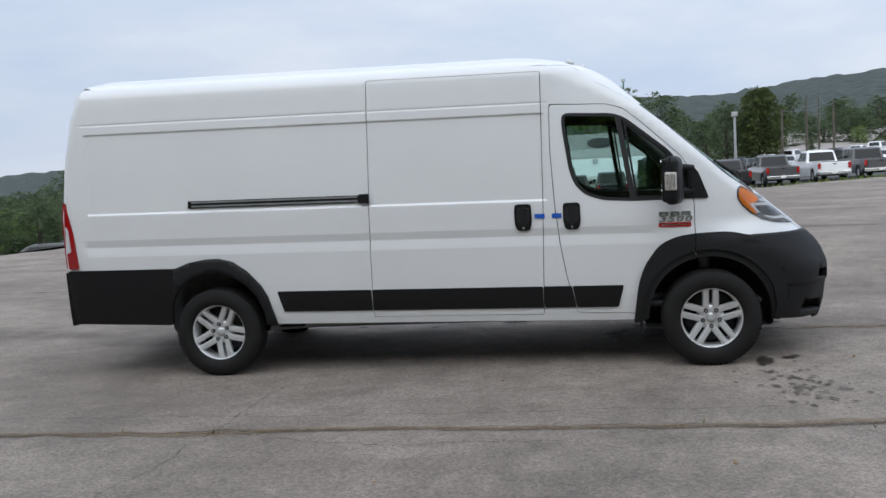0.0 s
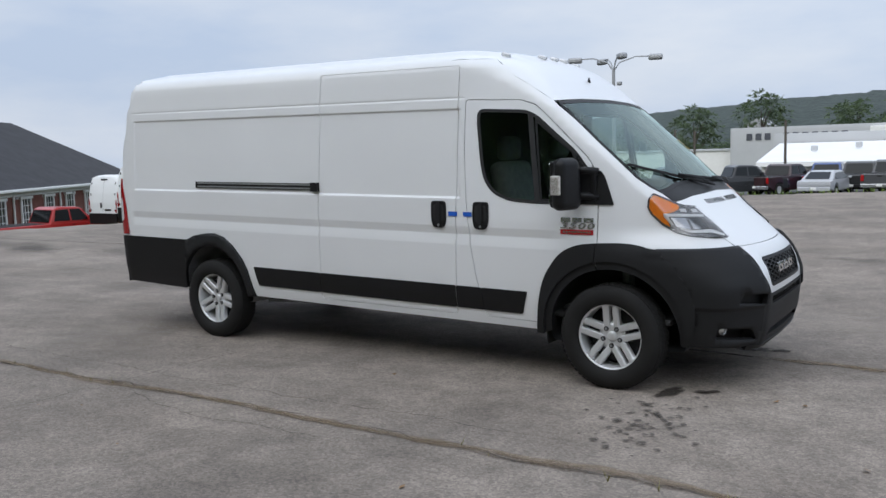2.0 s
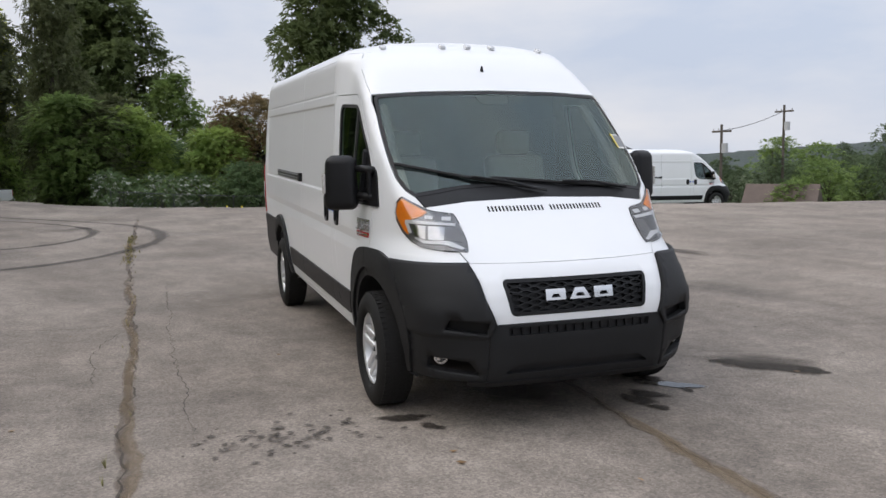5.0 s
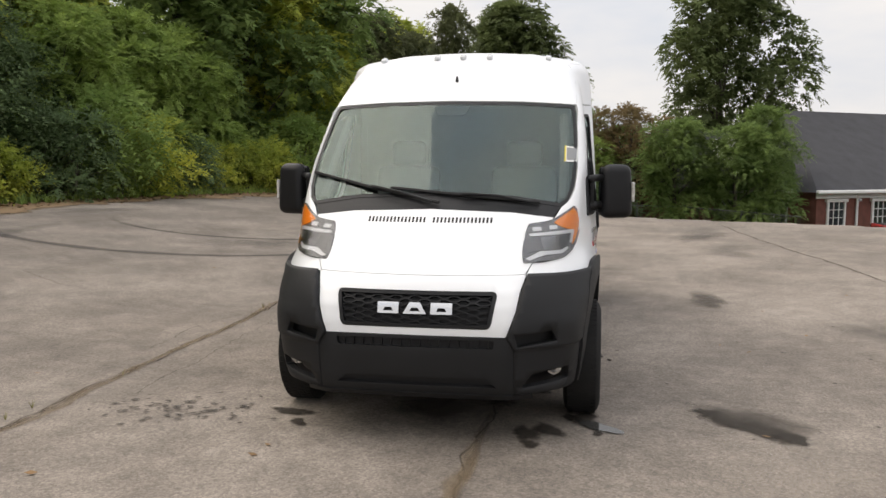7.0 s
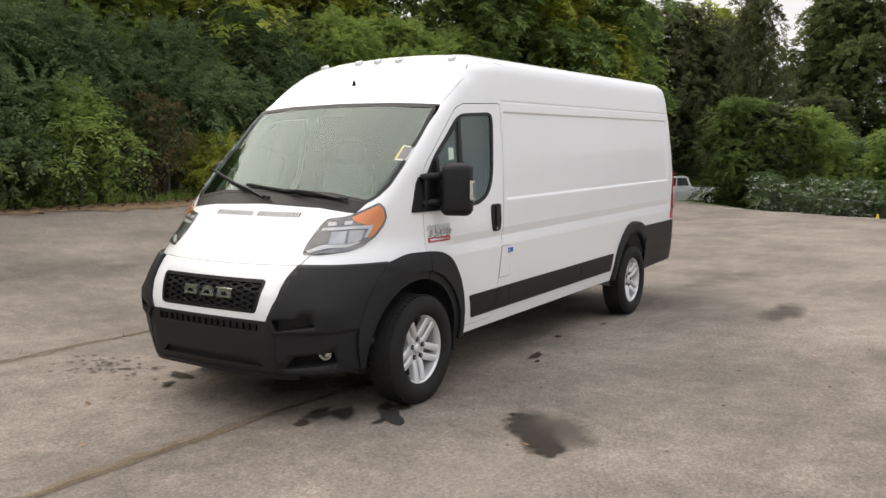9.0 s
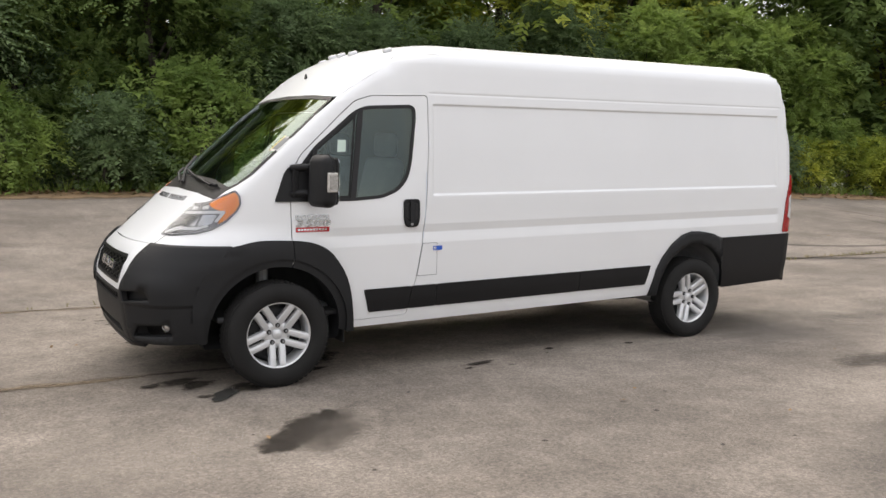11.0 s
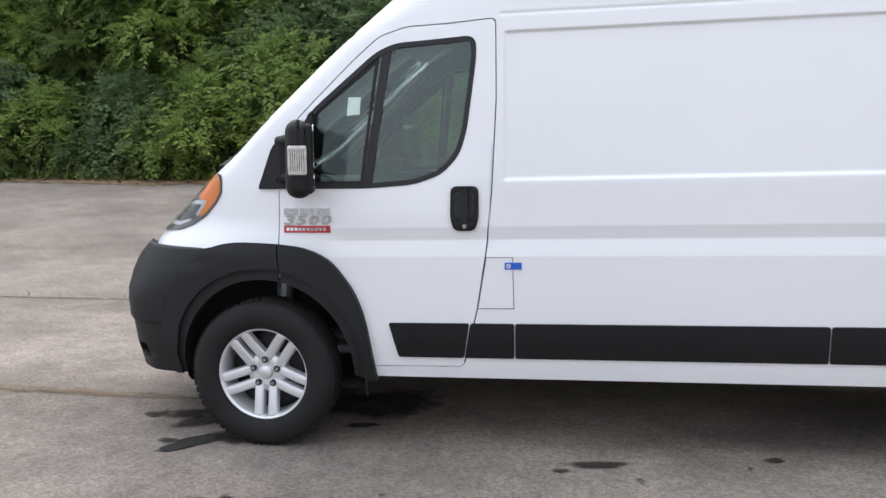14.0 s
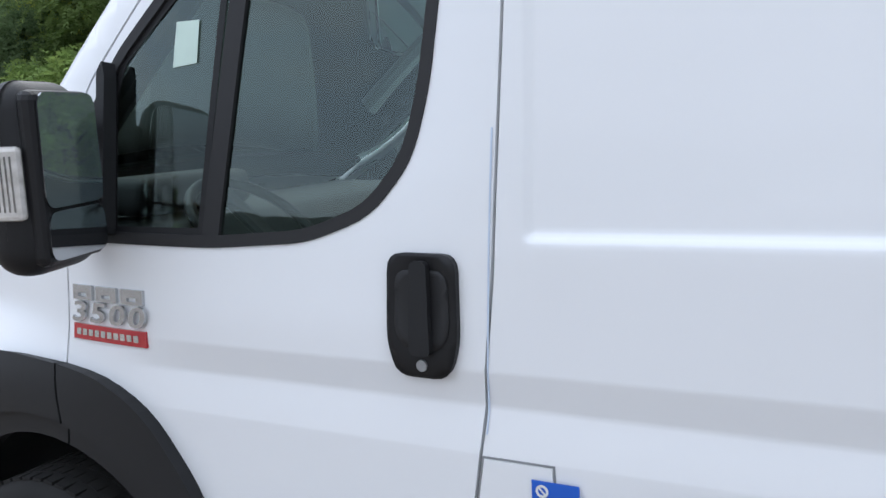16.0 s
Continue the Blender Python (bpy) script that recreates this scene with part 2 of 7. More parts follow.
def split_rows(poly, rows):
    """Adds the points in which a polygon crosses the given heights."""
    out = []
    for a, b in zip(poly, poly[1:] + poly[:1]):
        out.append(a)
        cuts = [((r - a[1]) / (b[1] - a[1]), r) for r in rows if min(a[1], b[1]) + 1e-4 < r < max(a[1], b[1]) - 1e-4]
        out += [(a[0] + (b[0] - a[0]) * t, r) for t, r in sorted(cuts)]
    return out


def fill2d(outline, holes, h, rows=(), cols=()):
    """Points and triangles of a polygon with holes, on a grid of h with more rows and columns where the sheet is creased."""
    loops = [split_rows(resample(list(o), h), rows) for o in [outline, *holes]]
    pts, edges = [], []
    for lp in loops:
        k = len(pts)
        pts += lp
        edges += [(k + i, k + (i + 1) % len(lp)) for i in range(len(lp))]
    arrays = [np.array(lp) for lp in loops]
    lo, hi = arrays[0].min(0), arrays[0].max(0)
    xs, ys = np.arange(lo[0] + h * 0.37, hi[0], h), np.arange(lo[1] + h * 0.41, hi[1], h)
    xs = np.concatenate([[v for v in xs if not len(cols) or np.abs(np.array(cols) - v).min() > h * 0.3], cols])
    ys = np.concatenate([[v for v in ys if not len(rows) or np.abs(np.array(rows) - v).min() > h * 0.3], rows])
    gx, gy = np.meshgrid(xs, ys)
    grid = np.stack([gx.ravel(), gy.ravel()], 1)
    keep = inside(grid, arrays[0])
    for o in arrays[1:]:
        keep &= ~inside(grid, o)
    grid = grid[keep]
    rim = np.concatenate(arrays)
    if len(grid):
        near = np.array([((rim - g) ** 2).sum(1).min() for g in grid]) > ((0.2 if len(rows) else 0.45) * h) ** 2
        grid = grid[near]
    allp = pts + [tuple(g) for g in grid]
    v, e, f, *_ = delaunay_2d_cdt([Vector(p) for p in allp], edges, [], 0, 1e-6, True)
    vv = np.array([tuple(p) for p in v])
    cen = np.array([[vv[i] for i in t] for t in f]).mean(1)
    ok = inside(cen, arrays[0])
    for o in arrays[1:]:
        ok &= ~inside(cen, o)
    return vv, [tuple(t) for t, k in zip(f, ok) if k]

# ---- the van: one smooth body from which every panel is taken ----
RAKE = 0.018
_WZ = [0.20, 0.33, 0.42, 0.55, 0.75, 1.0, 1.30, 1.40, 1.7, 2.0, 2.1, 2.34, 2.6]
_WY = [0.93, 0.965, 0.988, 1.008, 1.018, 1.026, 1.024, 1.020, 1.003, 0.980, 0.971, 0.945, 0.905]
_FZ = [0.20, 0.28, 0.36, 0.45, 0.60, 0.73, 0.85, 0.93, 0.985, 1.05, 1.2, 1.37, 2.05, 2.236, 2.36, 2.44, 2.49, 2.6]
_FX = [0.80, 0.88, 0.925, 0.95, 0.968, 0.966, 0.950, 0.916, 0.868, 0.792, 0.615, 0.43, -0.40, -0.60, -0.76, -0.90, -1.05, -1.6]
_AZ, _AA = [0.3, 0.75, 0.9, 1.0, 1.1, 1.38, 2.03, 2.4], [0.05, 0.05, 0.12, 0.17, 0.14, 0.16, 0.09, 0.12]
_BZ, _BB = [0.3, 0.75, 0.95, 1.1, 1.38, 1.6], [0.0, 0.0, 0.42, 0.33, 0.06, 0.0]
_CZ, _CC = [0.3, 0.42, 0.70, 0.82, 0.98], [0.70, 0.68, 0.56, 0.44, 0.0]
_KZ, _KK = [0.3, 0.9, 1.05, 1.35, 2.0, 2.3], [0.09, 0.09, 0.12, 0.07, 0.08, 0.22]


def _ramp(v, a, b):
    t = np.clip((v - a) / (b - a), 0, 1)
    return t * t * (3 - 2 * t)


def _smax(a, b, k):
    h = np.maximum(k - np.abs(a - b), 0) / k
    return np.maximum(a, b) + h * h * k / 4


def half_width(x, z):
    w = np.interp(z, _WZ, _WY)
    t = np.clip((x + 0.6) / 0.85, 0, 2)
    low_nose = 1 - _ramp(z, 0.94, 1.16)
    w = w - low_nose * 0.034 * t**3 - (1 - low_nose) * 0.11 * t**2
    w = w - 0.075 * np.clip(z - 1.15, 0, 2) * _ramp(x, -1.25, -0.9)
    cargo = _ramp(-x, 1.212, 1.235) * _ramp(x, -5.14, -5.11)
    w = w - 0.011 * cargo * _ramp(z, 1.318, 1.338) * (1 - _ramp(z, 1.998, 2.012))
    w = w - 0.0035 * _ramp(-x, 1.19, 1.2) * _ramp(x, -5.16, -5.13) * np.exp(-(((z - 2.088) / 0.007) ** 2))
    low = _ramp(-x, 0.25, 0.5) * _ramp(x, -5.2, -5.15)
    return w - low * np.interp(z, [0.965, 1.046, 1.108], [0.0, 0.013, 0.0])


def front_x(y, z):
    # the bumper is flat across the middle and swept back towards its corners
    v = np.maximum(np.abs(y) - 0.52, 0)
    return np.interp(z, _FZ, _FX) - np.interp(z, _AZ, _AA) * y**2 - np.interp(z, _BZ, _BB) * np.abs(y) ** 6 - np.interp(z, _CZ, _CC) * v * v / (v + 0.08)


def body(x, y, z):
    """Below nought inside the van's skin."""
    ay = np.abs(y)
    side = ay - half_width(x, z)
    ribs = 0.010 * np.exp(-(((ay - 0.50) / 0.06) ** 2)) * _ramp(-x, 0.7, 1.0)
    top = z - (2.525 - 0.14 * ay**2 + ribs)
    fz = (front_x(y, z + 0.02) - front_x(y, z - 0.02)) / 0.04
    front = (x - front_x(y, z)) / np.sqrt(1 + np.clip(fz, -1.6, 1.6) ** 2)
    rear = np.interp(z, [0.3, 1.3, 1.7, 2.1, 2.45], [-5.40, -5.40, -5.36, -5.29, -5.19]) - x
    s = _smax(side, top, 0.11)
    s = _smax(s, rear, 0.10)
    return _smax(s, front, np.interp(z, _KZ, _KK))


def onto(p, d, far=1.6):
    """The points where rays from p along d leave the body, and the skin's normals there."""
    p, d = np.asarray(p, float), np.asarray(d, float)
    lo, hi = np.zeros(len(p)), np.full(len(p), far)
    for _ in range(34):
        mid = (lo + hi) / 2
        q = p + mid[:, None] * d
        out = body(q[:, 0], q[:, 1], q[:, 2]) > 0
        hi, lo = np.where(out, mid, hi), np.where(out, lo, mid)
    q = p + lo[:, None] * d
    e = 0.004
    g = np.stack([body(q[:, 0] + e * a, q[:, 1] + e * b, q[:, 2] + e * c) - body(q[:, 0] - e * a, q[:, 1] - e * b, q[:, 2] - e * c)
                  for a, b, c in ((1, 0, 0), (0, 1, 0), (0, 0, 1))], 1)
    return q, g / np.maximum(np.linalg.norm(g, axis=1)[:, None], 1e-9)


_C, _S = math.cos(radians(48)), math.sin(radians(48))


def cast(kind, uv):
    """Plane coordinates to skin: side (x, z), front (y, z), top (x, y), corner (u, z)."""
    uv = np.asarray(uv, float)
    u, v, o = uv[:, 0], uv[:, 1], np.zeros(len(uv))
    if kind == "side":
        return onto(np.stack([u, o, v], 1), (0, 1, 0))
    if kind == "front":
        return onto(np.stack([o - 2.0, u, v], 1), (1, 0, 0), 4.0)
    if kind == "top":
        return onto(np.stack([u, v, o + 1.6], 1), (0, 0, 1))
    if kind == "back":
        return onto(np.stack([o - 4.0, u, v], 1), (-1, 0, 0), 3.0)
    return onto(np.stack([-0.1 - u * _S, 0.25 + u * _C, v], 1), (_C, _S, 0), 2.5)


def rake(v):
    """The body stands a little nose-down."""
    v = np.asarray(v, float).copy()
    v[:, 2] = v[:, 2] - RAKE * v[:, 0]
    return v


def panel(name, kind, outline, material, parent, holes=(), h=0.05, off=0.0, rim=0.012, flip=False, label="", bulge=None, rows=(), cols=()):
    """A sheet of the body's skin within an outline, off metres proud of it, with its edge folded in by rim. flip: on the other flank."""
    uv, tris = fill2d(outline, holes, h, rows, cols)
    p, nrm = cast(kind, uv)
    q = p + nrm * off
    if bulge:
        q = q + nrm * bulge(uv)[:, None]
    # wind outwards
    out = []
    for t in tris:
        a, b, c = q[list(t)]
        out.append(t if np.dot(np.cross(b - a, c - a), nrm[t[0]]) > 0 else t[::-1])
    count = {}
    for t in out:
        for i in range(3):
            e = (t[i], t[(i + 1) % 3])
            count[e] = count.get(e, 0) + 1
    border = [e for e in count if (e[1], e[0]) not in count]
    ids = sorted({i for e in border for i in e})
    low = {i: len(q) + k for k, i in enumerate(ids)}
    verts = np.concatenate([q, q[ids] - nrm[ids] * rim])
    faces = list(out) + [(b, a, low[a], low[b]) for a, b in border]
    normals = np.concatenate([nrm, nrm[ids]])
    if flip:
        verts[:, 1] *= -1
        normals[:, 1] *= -1
        faces = [f[::-1] for f in faces]
    me = finish(name, rake(verts), faces, material)
    flat = [len(f) == 4 for f in faces]
    me.polygons.foreach_set("use_smooth", [not f for f in flat])
    loops = []
    for poly in me.polygons:
        for i in poly.vertices:
            loops.append(tuple(poly.normal) if flat[poly.index] else tuple(normals[i]))
    if not bulge:
        me.normals_split_custom_set(loops)
    return part(name, me, None, parent, label)


def arc(cx, cz, r, a0, a1, n=12):
    return [(cx + r * math.cos(radians(a0 + (a1 - a0) * i / n)), cz + r * math.sin(radians(a0 + (a1 - a0) * i / n))) for i in range(n + 1)]


def grow(poly, d):
    """A polygon moved outwards by d (inwards if below nought)."""
    a = np.array(poly, float)
    area = 0.5 * np.sum(a[:, 0] * np.roll(a[:, 1], -1) - np.roll(a[:, 0], -1) * a[:, 1])
    e = np.roll(a, -1, 0) - a
    e /= np.maximum(np.linalg.norm(e, axis=1)[:, None], 1e-9)
    nn = np.stack([e[:, 1], -e[:, 0]], 1) * (1 if area > 0 else -1)
    m = nn + np.roll(nn, 1, 0)
    m /= np.maximum((m * np.roll(nn, 1, 0)).sum(1), 0.35)[:, None]
    return [tuple(p) for p in a + m * d]


# The line in which flank and front meet: glass and bonnet edges, in (y, z).
EDGE = [(0.618, 1.010), (0.668, 1.10), (0.74, 1.26), (0.80, 1.375), (0.850, 1.42), (0.880, 1.49), (0.890, 1.58), (0.892, 1.68), (0.888, 1.80), (0.880, 1.90), (0.868, 2.045), (0.862, 2.16), (0.845, 2.26), (0.82, 2.325), (0.785, 2.38)]
EDGE3 = cast("front", EDGE)[0]
ROOF_Z = 2.38
REAR = [(0.90, 0.40), (0.93, 0.6), (0.945, 0.84), (0.952, 1.0), (0.955, 1.4), (0.945, 1.7), (0.92, 2.0), (0.89, 2.2), (0.865, 2.30), (0.81, ROOF_Z)]
REAR3 = cast("back", REAR)[0]
# heights and stations of the pressed lines in the flanks
CREASE = [0.955, 0.962, 0.968, 0.98, 1.0, 1.02, 1.040, 1.046, 1.052, 1.07, 1.09, 1.103, 1.108, 1.113, 1.31, 1.318, 1.323, 1.328, 1.333, 1.338, 1.346, 1.99, 1.998, 2.003, 2.008, 2.013, 2.018, 2.03, 2.07, 2.078, 2.083, 2.088, 2.093, 2.098, 2.106]
STATION = [-1.19, -1.20, -1.212, -1.22, -1.228, -1.236, -5.105, -5.115, -5.125, -5.135, -5.145]
DOOR = [(-1.178, 2.072), (-0.74, 2.060), (-0.61, 2.02), (-0.485, 1.915), (-0.185, 1.632), (-0.113, 1.51), (-0.100, 1.38), (-0.100, 0.90),
        *arc(0, 0.385, 0.50, 103, 177, 8), (-0.51, 0.415), (-1.020, 0.420), (-1.090, 0.70), (-1.135, 0.98), (-1.163, 1.27), (-1.183, 1.70)]
WINDOW = [(-1.072, 1.99), (-0.69, 1.972), (-0.60, 1.935), (-0.285, 1.675), (-0.12, 1.46), (-0.115, 1.312), (-0.57, 1.309), (-0.79, 1.323), (-0.92, 1.368), (-1.0, 1.455), (-1.033, 1.57), (-1.075, 1.90)]
SLIDE = [(-1.236, 2.334), (-2.636, 2.334), (-2.682, 0.412), (-1.286, 0.412), (-1.255, 1.3)]
WINDOW_R = rounded(WINDOW, 0.045)
DOOR_R = rounded(DOOR, 0.03)
SLIDE_R = rounded(SLIDE, 0.02)
FLANK = ([(float(REAR3[2][0]), 0.84), (-4.35, 0.84), *arc(-4.035, 0.39, 0.43, 140, 5, 14), (-3.60, 0.36), (-0.49, 0.36)]
         + arc(0, 0.385, 0.49, 178, 66, 14) + [(0.32, 0.985), (0.5, 0.985)]
         + [(float(p[0]), float(p[2])) for p in EDGE3]
         + [(-1.0, ROOF_Z)] + [(float(p[0]), float(p[2])) for p in reversed(REAR3[3:])])


def flow(pts, n=3):
    """A smooth line through the points."""
    p = [pts[0], *pts, pts[-1]]
    out = []
    for a, b, c, d in zip(p, p[1:], p[2:], p[3:]):
        for i in range(n):
            t = i / n
            out.append(tuple(0.5 * (2 * b[k] + (c[k] - a[k]) * t + (2 * a[k] - 5 * b[k] + 4 * c[k] - d[k]) * t * t + (3 * b[k] - a[k] - 3 * c[k] + d[k]) * t ** 3) for k in (0, 1)))
    return out + [tuple(pts[-1])]


def grow_out(pts, d):
    """Points of an arch moved away from the front hub."""
    return [(x * (1 + d / math.hypot(x, z - 0.385)), 0.385 + (z - 0.385) * (1 + d / math.hypot(x, z - 0.385))) for x, z in pts]


def van_side(van, flip):
    slide = flip
    holes = [grow(DOOR_R, 0.003)] + ([grow(SLIDE_R, 0.003)] if slide else [])
    panel("body_side", "side", FLANK, M_WHITE, van, holes, h=0.06, rim=0.028, flip=flip, rows=CREASE, cols=STATION)
    # behind the gaps: a black sheet added to give them their shade
    panel("body_liner", "side", grow(FLANK, -0.02), M_SEAM, van, [grow(WINDOW_R, 0.01)], h=0.08, off=-0.03, rim=0.002, flip=flip, label="black sheet behind the flank for the shade in its gaps")
    door = panel("front_door", "side", grow(DOOR_R, -0.003), M_WHITE, van, [WINDOW_R], h=0.05, rim=0.028, flip=flip, rows=CREASE[:14])
    panel("window_seal", "side", grow(WINDOW_R, 0.012), M_SEAM, door, [grow(WINDOW_R, -0.012)], h=0.05, off=0.003, flip=flip, label="black rubber window surround")
    pane = panel("window_pane", "side", grow(WINDOW_R, -0.008), M_SIDE_GLASS, door, h=0.08, off=-0.006, rim=0.003, flip=flip, label="tinted side window")
    pane.visible_shadow = False
    panel("window_divider", "side", [(-0.672, 1.965), (-0.628, 1.945), (-0.538, 1.315), (-0.580, 1.315)], M_SEAM, door, h=0.08, off=0.001, flip=flip)
    quarter = [(-0.612, 1.93), (-0.285, 1.668), (-0.262, 1.62), (-0.262, 1.32), (-0.537, 1.32)]
    panel("window_border", "side", quarter, M_GREY_PLASTIC, door, [[(-0.590, 1.885), (-0.308, 1.664), (-0.283, 1.60), (-0.282, 1.335), (-0.524, 1.335)]], h=0.05, off=-0.0035, rim=0.001, flip=flip, label="dark grey printed border of the quarter window")
    panel("mirror_sail", "side", [(-0.122, 1.318), (-0.126, 1.455), (-0.262, 1.635), (-0.275, 1.64), (-0.275, 1.318)], M_BLACK, door, h=0.04, off=0.008, rim=0.012, flip=flip, label="black plastic mirror foot plate")
    panel("sail_edge", "side", rounded([(-0.262, 1.316), (-0.288, 1.316), (-0.288, 1.64), (-0.28, 1.672), (-0.262, 1.65)], 0.006), M_GREY_PLASTIC, door, h=0.04, off=0.034, rim=0.03, flip=flip)
    if slide:
        sd = panel("sliding_door", "side", grow(SLIDE_R, -0.003), M_WHITE, van, h=0.06, rim=0.028, flip=flip, rows=CREASE, cols=STATION[:6])
        handle(sd, -1.415, 1.20, flip)
        rail = panel("door_rail", "side", [(-4.215, 1.357), (-2.70, 1.357), (-2.70, 1.417), (-4.215, 1.417)], M_BLACK, van, h=0.06, off=0.010, rim=0.03, flip=flip, label="black sliding-door rail with bright strips")
        for z0 in (1.366, 1.398):
            panel("bright_strip", "side", [(-4.18, z0), (-2.75, z0), (-2.75, z0 + 0.014), (-4.18, z0 + 0.014)], M_STEEL, rail, h=0.06, off=0.016, flip=flip)
        panel("rail_carriage", "side", [(-2.735, 1.348), (-2.655, 1.348), (-2.655, 1.425), (-2.735, 1.425)], M_BLACK, rail, h=0.04, off=0.03, rim=0.03, flip=flip)
    else:
        flap = [(-1.137, 0.962), (-1.262, 0.962), (-1.268, 0.714), (-1.095, 0.714)]
        panel("seam_line", "side", grow(flap, 0.0015), M_SEAM_GREY, van, [grow(flap, -0.002)], h=0.05, off=0.0015, rim=0.002, flip=flip)
        panel("fuel_flap", "side", grow(flap, -0.003), M_WHITE, van, h=0.05, off=0.003, rim=0.004, flip=flip, label="white fuel filler flap")
    handle(door, -1.035, 1.20, flip)
    # side strips
    cuts = [(-0.655, -1.052), (-1.058, -1.268), (-1.274, -2.684), (-2.69, -3.50)] if not slide else [(-0.655, -1.052), (-1.058, -1.279), (-1.287, -2.678), (-2.686, -3.49)]
    for i, (a, b) in enumerate(cuts):
        a0, a1 = (a, a - 0.045) if i == 0 else (a, a + 0.03 if i == 1 else a)
        b0, b1 = (b, b + 0.045) if i == 3 else (b, b + 0.028 if i == 0 else b)
        panel("side_moulding", "side", rounded([(a0, 0.641), (b0, 0.641), (b1, 0.469), (a1, 0.469)], 0.012), M_BLACK, van, h=0.05, off=0.010, rim=0.02, flip=flip, label="black plastic side moulding")
    # flares: one piece behind the door gap, one from it round to the bumper's foot
    top = [(-0.0975, 1.028), (0.06, 1.031), (0.16, 1.025), (0.26, 1.005), (0.325, 0.985)]
    outer = [(-0.24, 1.01), (-0.36, 0.955), (-0.44, 0.865), (-0.50, 0.765), (-0.545, 0.62), (-0.585, 0.345)]
    down = [(0.36, 0.955), (0.445, 0.872), (0.515, 0.765), (0.562, 0.655), (0.572, 0.55), (0.556, 0.45), (0.52, 0.345)]

    inner_b = [(-0.527, 0.345)] + arc(0, 0.385, 0.525, 182, 102.5, 16)
    inner_a = arc(0, 0.385, 0.525, 101.7, 40, 12) + arc(0, 0.385, 0.519, 33, 26, 2) + arc(0, 0.385, 0.503, 14, 8, 2) + [(0.478, 0.345)]
    for edge, piece, a0, a1 in ((inner_b, inner_b + flow([(-0.104, 1.028)] + outer), 182, 102.5), (inner_a, inner_a + list(reversed(flow(top + down))), 101.7, -5)):
        flare = panel("front_wheel_flare", "side", piece, M_GREY_PLASTIC, van, h=0.04, off=0.030, rim=0.035, flip=flip, label="dark grey plastic front wheel flare")
        lip = arc(0, 0.385, 0.468, a0, a1, 18)
        panel("flare_lip", "side", lip + list(reversed(grow_out(edge, 0.006))), M_GREY_PLASTIC, flare, h=0.04, off=0.010, rim=0.05, flip=flip)
    rf = arc(-4.035, 0.385, 0.425, -2, 150, 20)
    outer = [(-4.39, 0.846), (-4.25, 0.90), (-4.10, 0.925), (-3.98, 0.93), (-3.86, 0.90), (-3.74, 0.82), (-3.63, 0.70), (-3.575, 0.60), (-3.515, 0.36)]
    panel("rear_wheel_flare", "side", [(-3.612, 0.36)] + rf + outer, M_GREY_PLASTIC, van, h=0.04, off=0.022, rim=0.05, flip=flip, label="dark grey plastic rear wheel flare",
          bulge=lambda uv: 0.012 * np.clip(1 - np.abs(np.hypot(uv[:, 0] + 4.035, uv[:, 1] - 0.385) - 0.46) / 0.06, 0, 1))
    panel("rear_corner_cladding", "side", rounded([(-5.355, 0.852), (-4.33, 0.852), (-4.385, 0.66), (-4.43, 0.52), (-4.455, 0.365), (-5.335, 0.385)], 0.02), M_BLACK, van, h=0.06, off=0.014, rim=0.03, flip=flip, label="black plastic rear corner cladding")
    panel("tail_light", "side", rounded([(-5.335, 1.44), (-5.30, 1.30), (-5.272, 1.15), (-5.25, 0.868), (-5.345, 0.868), (-5.35, 1.2)], 0.015), M_RED, van, h=0.04, off=0.012, rim=0.03, flip=flip, label="tall red tail light with clear middle")
    panel("reverse_lens", "side", rounded([(-5.335, 1.24), (-5.315, 1.2), (-5.305, 1.02), (-5.345, 1.0)], 0.01), M_CLEAR, van, h=0.04, off=0.016, rim=0.02, flip=flip)


def handle(door, cx, cz, flip):
    """A black pull handle in its oval cup."""
    cup = rounded([(cx - 0.066, cz + 0.10), (cx + 0.066, cz + 0.10), (cx + 0.068, cz - 0.05), (cx + 0.05, cz - 0.108), (cx - 0.05, cz - 0.108), (cx - 0.068, cz - 0.05)], 0.03)
    h = panel("door_handle", "side", cup, M_BLACK, door, h=0.015, off=0.012, rim=0.02, flip=flip, label="black oval door handle",
              bulge=lambda uv: -0.009 * np.clip(1 - np.hypot((uv[:, 0] - cx) / 0.06, (uv[:, 1] - cz - 0.005) / 0.095) ** 2, 0, 1))
    bowl = rounded([(cx - 0.05, cz + 0.072), (cx + 0.05, cz + 0.072), (cx + 0.053, cz - 0.035), (cx + 0.03, cz - 0.064), (cx - 0.03, cz - 0.064), (cx - 0.053, cz - 0.035)], 0.025)
    panel("recess", "side", bowl, M_SEAM, h, h=0.015, off=0.0135, rim=0.004, flip=flip,
          bulge=lambda uv: -0.009 * np.clip(1 - np.hypot((uv[:, 0] - cx) / 0.06, (uv[:, 1] - cz - 0.005) / 0.095) ** 2, 0, 1))
    panel("grip", "side", rounded([(cx - 0.016, cz + 0.088), (cx + 0.016, cz + 0.088), (cx + 0.02, cz - 0.07), (cx - 0.02, cz - 0.07)], 0.012), M_GREY_PLASTIC, h, h=0.03, off=0.022, rim=0.012, flip=flip)
    c, n = cast("side", [(cx, cz - 0.088)])
    s = -1 if flip else 1
    at = rake(c + n * 0.012)[0]
    part("lock", cyl_bm(0.010, 0.010, 0.006, (at[0], s * at[1], at[2]), "y", 16), M_STEEL, h)


